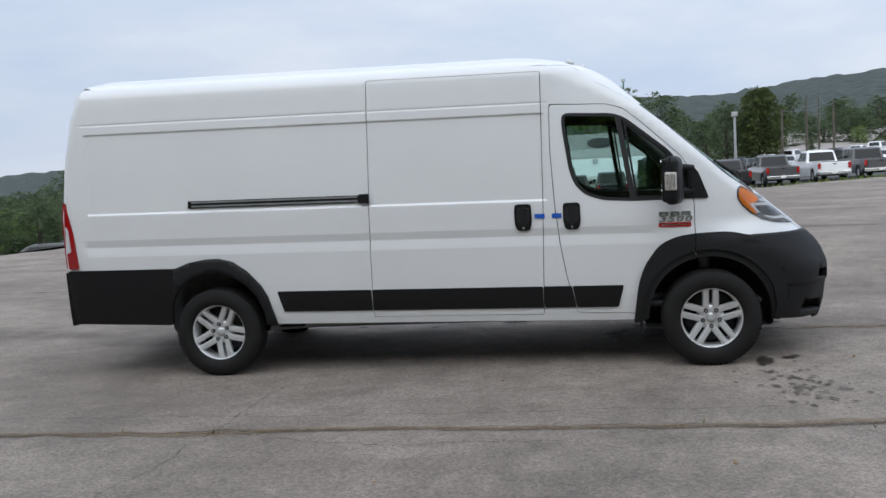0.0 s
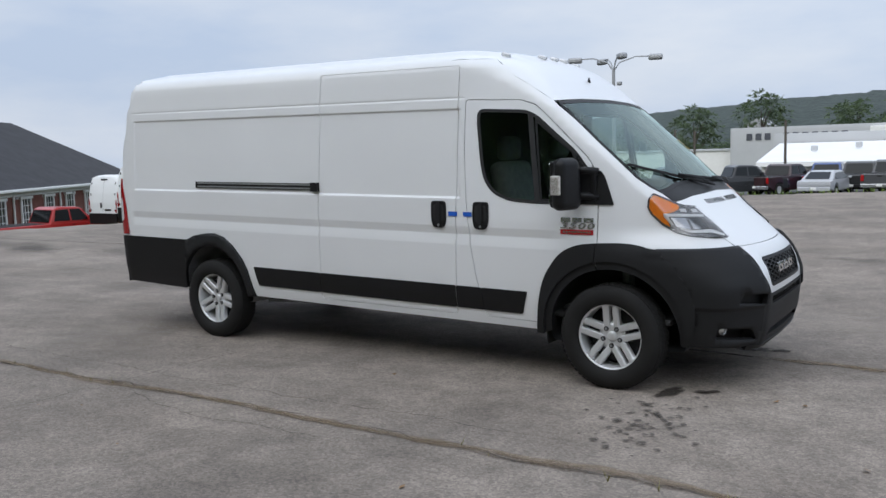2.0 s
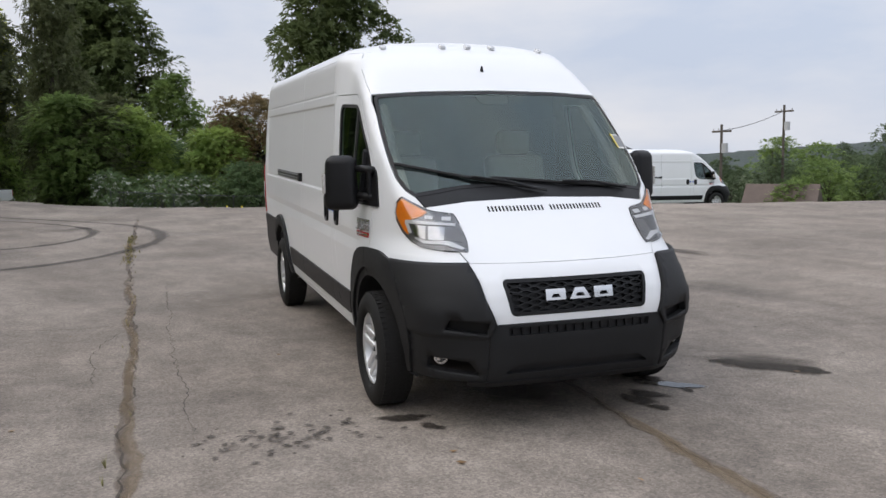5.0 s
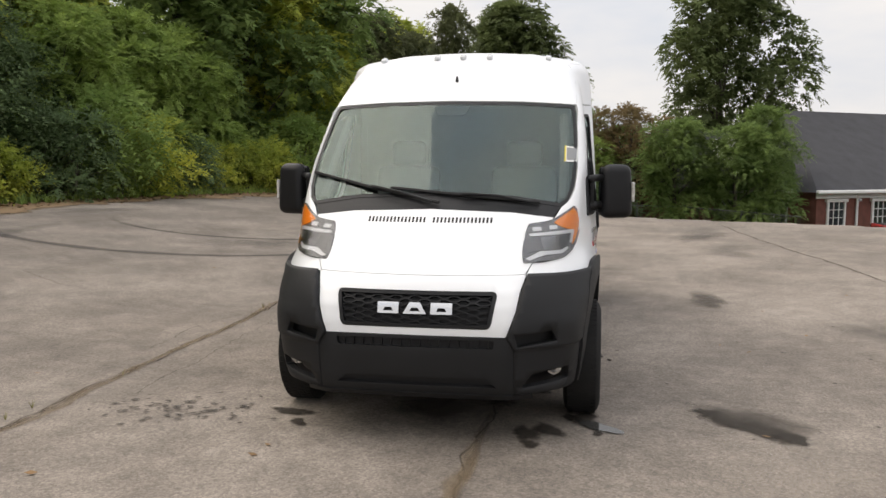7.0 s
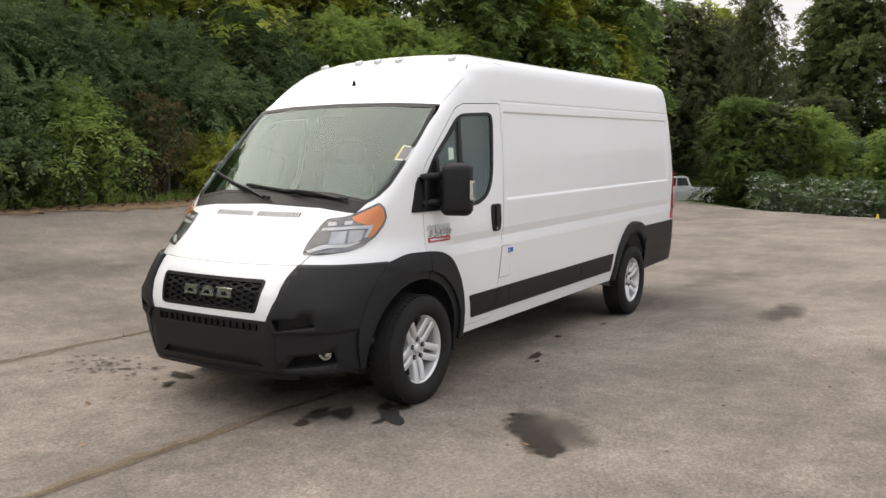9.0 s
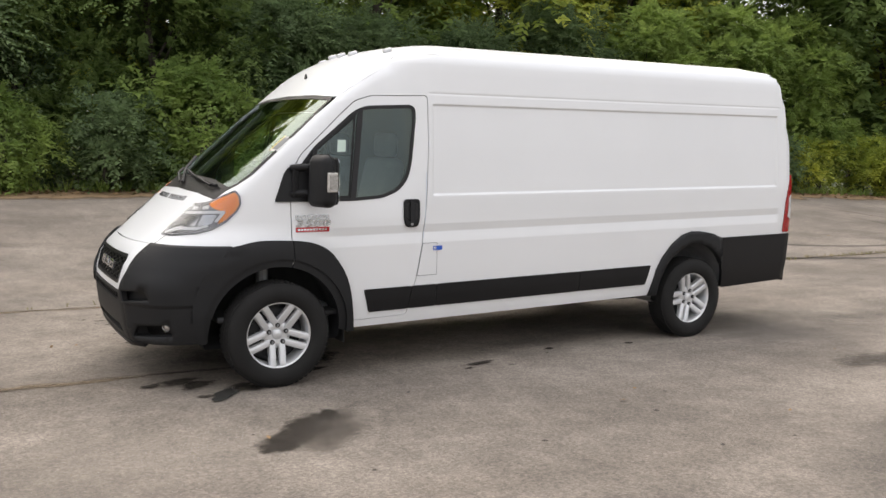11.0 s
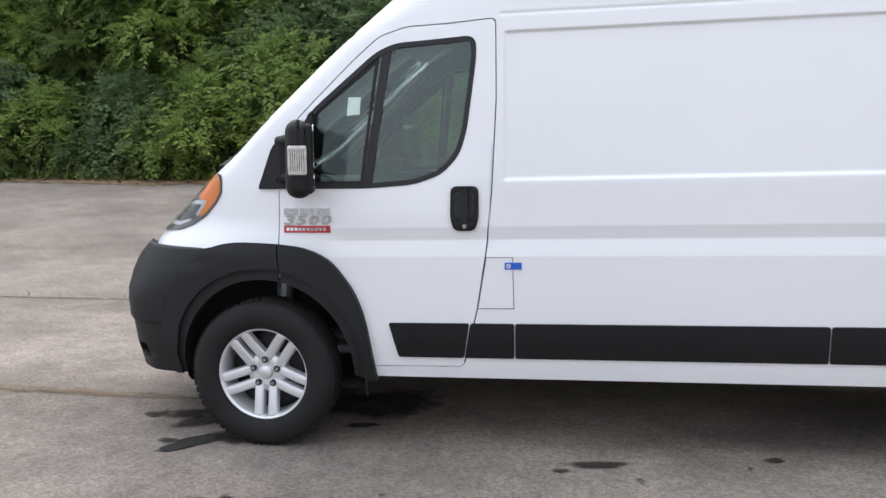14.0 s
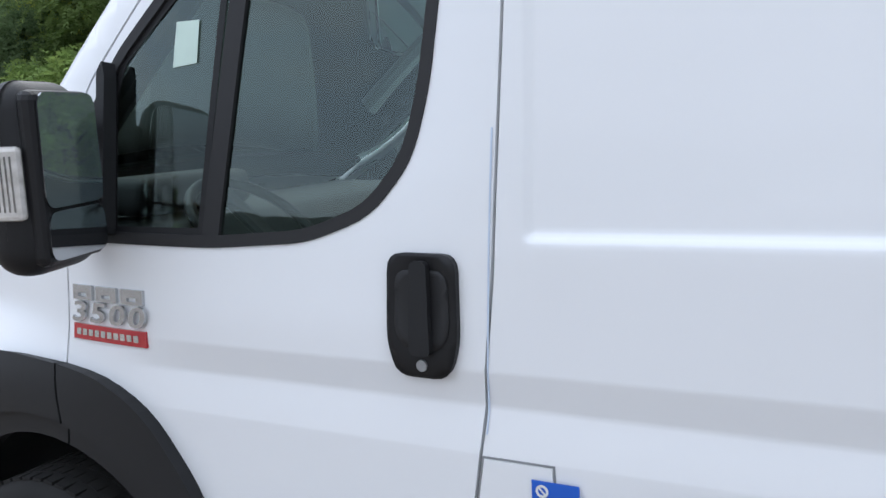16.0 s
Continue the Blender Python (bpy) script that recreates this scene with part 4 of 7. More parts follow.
def wiper(van, pts, blade):
    m = lambda p: Vector(rake(np.array([p]))[0])  # noqa: E731
    arm = part("wiper", tube([m(p) for p in pts], 0.009, 6), M_BLACK, van, "black windscreen wiper")
    part("blade", tube([m(p) for p in blade], 0.011, 6), M_SEAM, arm)


def on_front(y, z, off):
    c, n = cast("front", [(y, z)])
    return tuple((c + n * off)[0])


def make_van():
    van = tagged(new("cargo_van"), "white high-roof cargo van with dark grey bumpers on the lot", "van", "parked cargo vans")
    for flip in (False, True):
        van_side(van, flip)
        van_corner(van, flip)
    van_front(van)
    for x in (0.0, -4.035):
        for s in (-1, 1):
            wheel(van, x, s * (0.945 if x == 0 else 0.93), s, {(0.0, 1): 270, (0.0, -1): 90, (-4.035, 1): 0, (-4.035, -1): 116}[(x, s)])
    # wheel houses and underside
    for x in (0.0, -4.035):
        for s in (-1, 1):
            r = 0.495 if x == 0 else 0.44
            v, f = lathe([(r, 0.0), (r + 0.003, -0.20), (r + 0.003, -0.38), (0.0, -0.39)], 40)
            v = np.array([(p[0] + x, 0.985 + p[1], max(p[2], -0.1) + 0.385) for p in v])
            skin = cast("side", v[:, [0, 2]])[0][:, 1] - 0.025
            v[:, 1] = np.where(v[:, 1] > 0.9, np.minimum(v[:, 1], np.maximum(skin, 0.62)), np.minimum(v[:, 1], np.maximum(skin - 0.02, 0.6)))
            v[:, 1] *= s
            v = rake(v)
            part("wheel_liner", finish("wheel_liner", v, f, M_LINER_SHADED if x == 0 else M_LINER, True), None, van, "front inner wheel housing coloured black for shade" if x == 0 else "grey inner wheel housing")
    part("underbody", box_bm((4.5, 1.5, 0.10), (-2.4, 0, 0.47), 0.02, 1), M_STEEL, van, "grey metal floor pan")
    part("axle", cyl_bm(0.05, 0.05, 1.7, (-4.035, 0, 0.36), "y", 12), M_DARK, van)
    for s in (-1, 1):
        part("leaf_spring", box_bm((1.2, 0.07, 0.05), (-4.0, s * 0.62, 0.36), 0.01, 1), M_DARK, van)
        part("suspension_strut", tube([(0.02, s * 0.70, 0.35), (0.0, s * 0.66, 0.80)], 0.045, 10), M_STEEL, van)
        part("mud_flap", box_bm((0.012, 0.2, 0.24), (-0.52, s * 0.86, 0.38), 0.003, 1), M_DARK, van)
    part("exhaust", tube([(-1.2, -0.45, 0.33), (-3.3, -0.5, 0.34), (-3.7, -0.62, 0.34)], 0.04, 10), M_STEEL, van)
    # clearance lamps along the roof's brow
    for y in (-0.64, -0.20, 0.0, 0.20, 0.64):
        c, n = cast("top", [(-0.90 - 0.10 * (abs(y) / 0.64) ** 2, y)])
        at = rake(c + n * 0.012)[0]
        part("clearance_lamp", box_bm((0.075, 0.045, 0.032), at, 0.012, 2, Matrix.Rotation(radians(18), 4, "Y")), M_CLEAR, van, "small clear roof marker lamp", smooth=True)
    c, n = cast("front", [(0.0, 2.232)])
    at = rake(c + n * 0.012)[0]
    part("washer_bracket", box_bm((0.03, 0.026, 0.045), at, 0.008, 2, taper=(0.4, 0.5)), M_BLACK, van, "small black roof antenna foot")
    # wipers
    wiper(van, [on_front(0.62, 1.385, 0.03), on_front(0.40, 1.41, 0.05), on_front(0.18, 1.435, 0.03)], [on_front(-0.29, 1.478, 0.012), on_front(0.18, 1.437, 0.014), on_front(0.666, 1.396, 0.016)])
    wiper(van, [on_front(0.0, 1.385, 0.03), on_front(-0.20, 1.425, 0.05), on_front(-0.42, 1.475, 0.03)], [on_front(0.045, 1.39, 0.02), on_front(-0.42, 1.478, 0.012), on_front(-0.864, 1.572, 0.012)])
    # blue tape at door gaps
    panel("sticker", "side", [(-1.225, 0.905), (-1.305, 0.905), (-1.305, 0.938), (-1.225, 0.938)], M_BLUE, van, h=0.04, off=0.008, rim=0.002, label="small blue tape with a white ring")
    ring = arc(-1.243, 0.9215, 0.011, 0, 340, 14)
    panel("ring_mark", "side", ring, M_LABEL, van, [grow(ring, -0.004)], h=0.02, off=0.0095, rim=0.001)
    panel("ring_mark", "side", [(-1.2505, 0.9155), (-1.2485, 0.9135), (-1.2355, 0.9275), (-1.2375, 0.9295)], M_LABEL, van, h=0.02, off=0.0095, rim=0.001)
    film = [(-1.163, 1.50), (-1.156, 1.30), (-1.150, 1.12), (-1.142, 1.00), (-1.145, 1.00), (-1.153, 1.12), (-1.159, 1.30), (-1.166, 1.50)]
    panel("edge_film", "side", film, M_FILM, van, h=0.05, off=0.002, rim=0.001, label="pale blue protective film along the door gap")
    panel("sticker", "side", [(-1.19, 1.185), (-1.115, 1.185), (-1.115, 1.22), (-1.19, 1.22)], M_BLUE, van, h=0.04, off=0.006, rim=0.002, flip=True, label="small blue tape")
    panel("sticker", "side", [(-1.325, 1.185), (-1.245, 1.185), (-1.245, 1.22), (-1.325, 1.22)], M_BLUE, van, h=0.04, off=0.006, rim=0.002, flip=True, label="small blue tape")
    # papers in the glass
    panel("window_paper", "side", [(-0.452, 1.648), (-0.517, 1.652), (-0.522, 1.734), (-0.46, 1.736)], M_PAPER, van, h=0.05, off=-0.003, rim=0.001, label="pale paper inside the window")
    lab = panel("inspection_label", "front", [(0.806, 1.656), (0.888, 1.650), (0.889, 1.746), (0.804, 1.757)], M_LABEL, van, h=0.05, off=-0.001, rim=0.001, label="white-edged label with yellow side on the windscreen")
    panel("label_window", "front", [(0.818, 1.666), (0.881, 1.661), (0.882, 1.738), (0.816, 1.747)], M_SEAM_GREY, lab, h=0.05, off=0.0008, rim=0.001)
    panel("label_edge", "front", [(0.804, 1.656), (0.812, 1.656), (0.811, 1.757), (0.802, 1.757)], M_YELLOW, lab, h=0.05, off=0.0022, rim=0.001)
    for flip in (False, True):
        s = -1 if flip else 1
        c, n = cast("side", [(-0.25, 1.146)])
        at = rake(c + n * 0.006)[0]
        nn = Vector((n[0][0], s * n[0][1], n[0][2]))
        right = Vector((-1, 0, RAKE)) if s > 0 else Vector((1, 0, -RAKE))
        right = (right - nn * right.dot(nn)).normalized()
        rot = Matrix((right * 1.80, nn.cross(right), nn)).transposed().to_4x4()
        for i, ch in enumerate("3500"):
            ob = part("badge_digit", text_mesh(ch, 0.062, 0.003), M_BADGE, van, "raised chrome numeral")
            ob.matrix_local = Matrix.Translation((at[0], s * at[1], at[2])) @ rot @ Matrix.Translation(((i - 1.5) * 0.0365, 0, 0))
    # cab inside
    part("dashboard", box_bm((0.50, 1.36, 0.30), (0.10, 0, 1.15), 0.06, 3), M_DASH, van, smooth=True)
    part("binnacle", box_bm((0.20, 0.42, 0.10), (0.08, 0.46, 1.36), 0.03, 3), M_DASH, van, smooth=True)
    v, f = lathe([(0.185 + 0.016 * math.cos(t), 0.016 * math.sin(t)) for t in np.linspace(0, 2 * math.pi, 11)], 32, "z")
    m = Matrix.Translation((-0.20, 0.46, 1.27)) @ Matrix.Rotation(radians(-38), 4, "Y")
    sw = part("steering_wheel", finish("steering_wheel", [m @ Vector(q) for q in v], f, M_BLACK, True), None, van)
    part("wheel_boss", box_bm((0.34, 0.06, 0.03), (0, 0, 0), 0.01, 1, m), M_BLACK, sw)
    for y in (0.46, -0.46):
        seat = part("seat", box_bm((0.52, 0.52, 0.16), (-0.72, y, 0.92), 0.06, 3), M_SEAT, van, "grey cloth cab seat", smooth=True)
        part("backrest", box_bm((0.15, 0.50, 0.68), (-1.02, y, 1.28), 0.06, 3, Matrix.Rotation(radians(-12), 4, "Y")), M_SEAT, seat, smooth=True)
        part("headrest", box_bm((0.11, 0.27, 0.19), (-1.09, y, 1.72), 0.045, 3), M_SEAT, seat, smooth=True)
        part("seat_base", box_bm((0.45, 0.45, 0.42), (-0.75, y, 0.64), 0.02, 1), M_DASH, seat)
    # added panel: makes the white cargo space read dark behind the seats
    part("partition", box_bm((0.03, 1.84, 1.75), (-1.30, 0, 1.35), 0.01, 1), M_DASH, van, "dark screen added to darken the cargo space behind the seats")
    part("cab_floor", box_bm((1.7, 1.8, 0.04), (-0.45, 0, 0.48), 0.01, 1), M_DASH, van)
    part("headliner", box_bm((0.6, 1.3, 0.03), (-1.0, 0, 2.12), 0.01, 1), M_TRIM, van, "pale cab headliner")
    for s in (-1, 1):
        part("pillar_trim", tube([(0.10, s * 0.80, 1.40), (-0.20, s * 0.80, 1.68), (-0.50, s * 0.78, 1.97)], 0.03, 8), M_PILLAR, van)
        part("seat_belt", box_bm((0.004, 0.05, 0.75), (-1.12, s * 0.84, 1.55), 0, 1), M_DASH, van)
    return van


# near-black front copy of the grey housing: the arch's shade is in its colour
M_LINER_SHADED = mat("shaded_wheel_housing", (0.030, 0.031, 0.033), 0.8, var=0.35, scale=7)
M_LINER = mat("grey_wheel_housing", (0.24, 0.245, 0.25), 0.7, var=0.35, scale=7)
van = make_van()

# ---- ground ----
LOT_EDGE = [(-36, -14), (-30, -9), (-26.5, -6), (-23.8, -3), (-21.6, 1), (-20.0, 4), (-18.0, 9), (-15.8, 13), (-14.0, 18), (-11, 21), (-7.4, 21.6), (-3.6, 23.6), (8, 31.5), (13.4, 36), (30, 44), (44, 46)]


def past_edge(x, y):
    """Metres beyond the lot's far edge; below nought on the lot."""
    x, y = np.broadcast_arrays(np.asarray(x, float), np.asarray(y, float))
    best, sign = np.full(x.shape, 1e9), np.ones(x.shape)
    for (ax, ay), (bx, by) in zip(LOT_EDGE, LOT_EDGE[1:]):
        dx, dy = bx - ax, by - ay
        t = np.clip(((x - ax) * dx + (y - ay) * dy) / (dx * dx + dy * dy), 0, 1)
        d = np.hypot(x - ax - t * dx, y - ay - t * dy)
        side = dx * (y - ay) - dy * (x - ax)
        closer = d < best - 1e-9
        best, sign = np.where(closer, d, best), np.where(closer, np.sign(side), sign)
    return best * sign


def ground_z(x, y):
    """The lot lies level round the van, climbs towards the wood and falls away past its far edges."""
    x, y = np.asarray(x, float), np.asarray(y, float)
    rise = 1 - _ramp(-x, 24.0, 38.0)
    z = 0.62 * rise * _ramp(-y, 3.0, 14.0) + 1.2 * rise * _ramp(-y, 15.0, 40.0)
    past = past_edge(x, y)
    drop = np.interp(x, [-45, -38, -33, -30, -25, -17, 0, 15, 30], [3.2, 2.5, 2.0, 1.15, 0.92, 1.05, 1.1, 0.5, 0.4])
    near = np.interp(x, [-60, -34, -22], [1.6, 0.85, 0.7])
    k = _ramp(y, 3.0, 16.0)
    z = z - (drop * k + near * (1 - k)) * _ramp(past, 0.2, 10.0) * np.maximum(_ramp(y, -11.0, -5.0), _ramp(-x, 30.0, 40.0))
    z = z - np.interp(x, [-45, -33, -24, -18, -5, 10], [2.4, 2.1, 1.2, 0.45, 0.4, 0.0]) * _ramp(past, 12.0, 28.0) * _ramp(y, 24.0, 40.0)
    r = np.hypot(x, y)
    z = z + 7.0 * _ramp(y, 85.0, 260.0) * _ramp(x, 5.0, 35.0)
    return z - 32.0 * _ramp(r, 130.0, 1300.0) * _ramp(y + 0.3 * x, -10.0, 60.0)


def asphalt():
    m = bpy.data.materials.new("worn_concrete_lot")
    m.use_nodes = True
    n, k = m.node_tree.nodes, m.node_tree.links
    b = n["Principled BSDF"]
    co = n.new("ShaderNodeTexCoord")

    def noise_tex(scale, detail=6.0, rough=0.6, stretch=None):
        t = n.new("ShaderNodeTexNoise")
        t.inputs["Scale"].default_value, t.inputs["Detail"].default_value, t.inputs["Roughness"].default_value = scale, detail, rough
        if stretch:
            mp = n.new("ShaderNodeMapping")
            mp.inputs["Scale"].default_value = stretch
            k.new(co.outputs["Object"], mp.inputs["Vector"])
            k.new(mp.outputs["Vector"], t.inputs["Vector"])
        else:
            k.new(co.outputs["Object"], t.inputs["Vector"])
        return t.outputs["Fac"]

    def ramp(fac, p0, c0, p1, c1):
        r = n.new("ShaderNodeValToRGB")
        r.color_ramp.elements[0].position, r.color_ramp.elements[1].position = p0, p1
        r.color_ramp.elements[0].color, r.color_ramp.elements[1].color = (*c0, 1), (*c1, 1)
        k.new(fac, r.inputs["Fac"])
        return r.outputs["Color"]

    def mult(a, c, f=1.0):
        x = n.new("ShaderNodeMix")
        x.data_type, x.blend_type = "RGBA", "MULTIPLY"
        x.inputs["Factor"].default_value = f
        k.new(a, x.inputs["A"])
        k.new(c, x.inputs["B"])
        return x.outputs["Result"]

    # broad fading, then blotches of wear and dirt, then the stones of the worn face
    col = ramp(noise_tex(0.16, 5), 0.3, (0.192, 0.170, 0.150), 0.7, (0.266, 0.235, 0.207))
    col = mult(col, ramp(noise_tex(0.55, 9, 0.72), 0.38, (0.77, 0.76, 0.75), 0.62, (1.16, 1.14, 1.12)))
    col = mult(col, ramp(noise_tex(0.5, 7, 0.62, (0.5, 1.35, 1)), 0.34, (0.84, 0.83, 0.82), 0.56, (1.04, 1.04, 1.04)))
    col = mult(col, ramp(noise_tex(4.5, 8, 0.75), 0.32, (0.84, 0.83, 0.82), 0.68, (1.13, 1.12, 1.11)))
    for size, lo, hi, amount in ((62.0, 0.42, 1.60, 0.36), (150.0, 0.5, 1.5, 0.36)):
        grit = n.new("ShaderNodeTexVoronoi")
        grit.inputs["Scale"].default_value = size
        k.new(co.outputs["Object"], grit.inputs["Vector"])
        sep = n.new("ShaderNodeSeparateColor")
        k.new(grit.outputs["Color"], sep.inputs["Color"])
        col = mult(col, ramp(sep.outputs["Red"], 0.0, (lo, lo, lo), 1.0, (hi, hi * 0.99, hi * 0.975)), amount)
    k.new(col, b.inputs["Base Color"])
    b.inputs["Roughness"].default_value = 0.9
    b.inputs["Specular IOR Level"].default_value = 0.25
    bp = n.new("ShaderNodeBump")
    bp.inputs["Strength"].default_value, bp.inputs["Distance"].default_value = 0.35, 0.004
    k.new(grit.outputs["Distance"], bp.inputs["Height"])
    k.new(bp.outputs["Normal"], b.inputs["Normal"])
    return m


M_LOT = asphalt()
M_GRASS = mat("rough_grass", (0.075, 0.095, 0.035), 0.95, var=0.5, scale=0.6, base2=(0.05, 0.06, 0.022), bump=0.02, bscale=9)
# the hills' bluish tone is distance haze put into the base colour
M_HILL = mat("hazed_wooded_hills", (0.046, 0.063, 0.053), 1.0, scale=0.11, base2=(0.019, 0.029, 0.028), bump=4.0, bscale=0.1)


def sheet(name, xs, ys, material, lift=0.0, keep=None):
    X, Y = np.meshgrid(xs, ys)
    Z = ground_z(X, Y) + lift
    verts = np.stack([X.ravel(), Y.ravel(), Z.ravel()], 1)
    nx = len(xs)
    faces = []
    for j in range(len(ys) - 1):
        for i in range(nx - 1):
            if keep is None or keep((xs[i] + xs[i + 1]) / 2, (ys[j] + ys[j + 1]) / 2):
                a = j * nx + i
                faces.append((a, a + 1, a + nx + 1, a + nx))
    return finish(name, verts, faces, material, True)


def steps(lo, hi, fine_lo, fine_hi, fine, coarse):
    a = np.arange(fine_lo, fine_hi + 1e-6, fine)
    left = [fine_lo - coarse * (1.35**i - 1) / 0.35 for i in range(1, 40)]
    right = [fine_hi + coarse * (1.35**i - 1) / 0.35 for i in range(1, 40)]
    return np.array([v for v in reversed(left) if v > lo] + list(a) + [v for v in right if v < hi])


tagged(new("ground", sheet("ground", steps(-1800, 1800, -60, 60, 3, 4), steps(-1800, 1800, -60, 60, 3, 4), M_GRASS, -0.05)), "rough grass and land round the lot", "ground", kind="structure")
lot_ob = tagged(new("lot", sheet("lot", np.arange(-36, 36.1, 0.75), np.arange(-13.5, 45.1, 0.75), M_LOT, 0.0, lambda x, y: float(past_edge(x, y)) < 0.8)), "worn grey-brown concrete parking lot with cracks and stains", "parking lot", kind="structure")

# ---- trees ----
def leaf_mat(name, light, dark, island=0.22):
    m = mat(name, light, 0.62, base2=dark, scale=0.55, island=island, spec=0.12)
    n, k = m.node_tree.nodes, m.node_tree.links
    b, o = n["Principled BSDF"], n["Material Output"]
    tr, mx = n.new("ShaderNodeBsdfTranslucent"), n.new("ShaderNodeMixShader")
    k.new(b.inputs["Base Color"].links[0].from_socket, tr.inputs["Color"])
    mx.inputs["Fac"].default_value = 0.5
    k.new(b.outputs["BSDF"], mx.inputs[1])
    k.new(tr.outputs["BSDF"], mx.inputs[2])
    k.new(mx.outputs["Shader"], o.inputs["Surface"])
    return m


LEAVES = {"deep": leaf_mat("deep_green_leaves", (0.215, 0.292, 0.090), (0.118, 0.178, 0.060)),
          "mid": leaf_mat("green_leaves", (0.315, 0.405, 0.108), (0.168, 0.250, 0.072)),
          "bright": leaf_mat("yellow_green_leaves", (0.500, 0.505, 0.092), (0.235, 0.305, 0.064)),
          "blue": leaf_mat("dull_green_leaves", (0.190, 0.265, 0.120), (0.100, 0.150, 0.072)),
          "brown": leaf_mat("reddish_brown_leaves", (0.235, 0.158, 0.078), (0.125, 0.105, 0.052)),
          "oak": leaf_mat("dark_green_leaves", (0.140, 0.175, 0.066), (0.075, 0.100, 0.042)),
          "far": leaf_mat("far_dull_green_leaves", (0.130, 0.170, 0.085), (0.070, 0.100, 0.056)),
          "dusk": leaf_mat("dark_olive_leaves", (0.150, 0.168, 0.078), (0.080, 0.092, 0.048))}
M_BARK = mat("bark", (0.085, 0.070, 0.055), 0.95, var=0.45, scale=9, bump=0.012, bscale=40)
M_BLOSSOM = mat("white_blossom", (0.62, 0.63, 0.56), 0.8, var=0.2, scale=10)


def leaf_mesh(name, rng, blobs, sprays, per, size, material, droop=0.35, reach=0.55):
    """Sprays of small leaves over the given balls: centre and radii."""
    n = len(blobs) * sprays
    c = np.repeat(np.array([b[:3] for b in blobs]), sprays, 0)
    r = np.repeat(np.array([b[3:] for b in blobs]), sprays, 0)
    d = rng.normal(size=(n, 3))
    d[:, 2] += 0.8
    d /= np.linalg.norm(d, axis=1)[:, None]
    o = c + d * r * rng.uniform(0.62, 1.0, (n, 1))
    t = d * 0.9 + rng.normal(scale=0.32, size=(n, 3))
    t[:, 2] -= droop
    t /= np.linalg.norm(t, axis=1)[:, None]
    up = np.array([0, 0, 1.0]) * 0.9 + d * 0.7 + rng.normal(scale=0.15, size=(n, 3))
    b = np.cross(t, up)
    b /= np.maximum(np.linalg.norm(b, axis=1)[:, None], 1e-6)
    nn = np.cross(b, t)
    length = reach * rng.uniform(0.6, 1.3, (n, 1))
    quads = []
    for i in range(per):
        f = (i + 0.5) / per
        side = 1 if i % 2 else -1
        p = o + t * length * f - np.array([0, 0, 1.0]) * (length * 0.35 * f * f)
        ld = t * 0.6 + b * side * 0.9 + rng.normal(scale=0.16, size=(n, 3))
        ld[:, 2] -= 0.25
        ld /= np.linalg.norm(ld, axis=1)[:, None]
        lb = np.cross(ld, nn + rng.normal(scale=0.2, size=(n, 3)))
        lb /= np.maximum(np.linalg.norm(lb, axis=1)[:, None], 1e-6)
        s = size * rng.uniform(0.6, 1.25, (n, 1)) * (1 - 0.35 * f)
        quads.append(np.stack([p - lb * s * 0.27 + ld * s * 0.15, p + ld * s, p + lb * s * 0.27 + ld * s * 0.15], 1))
    v = np.concatenate(quads).reshape(-1, 3)
    me = bpy.data.meshes.new(name)
    k = len(v) // 3
    me.vertices.add(len(v))
    me.vertices.foreach_set("co", v.astype(np.float32).ravel())
    me.loops.add(3 * k)
    me.loops.foreach_set("vertex_index", np.arange(3 * k, dtype=np.int32))
    me.polygons.add(k)
    me.polygons.foreach_set("loop_start", np.arange(0, 3 * k, 3, dtype=np.int32))
    me.update()
    me.validate()
    me.materials.append(material)
    return me


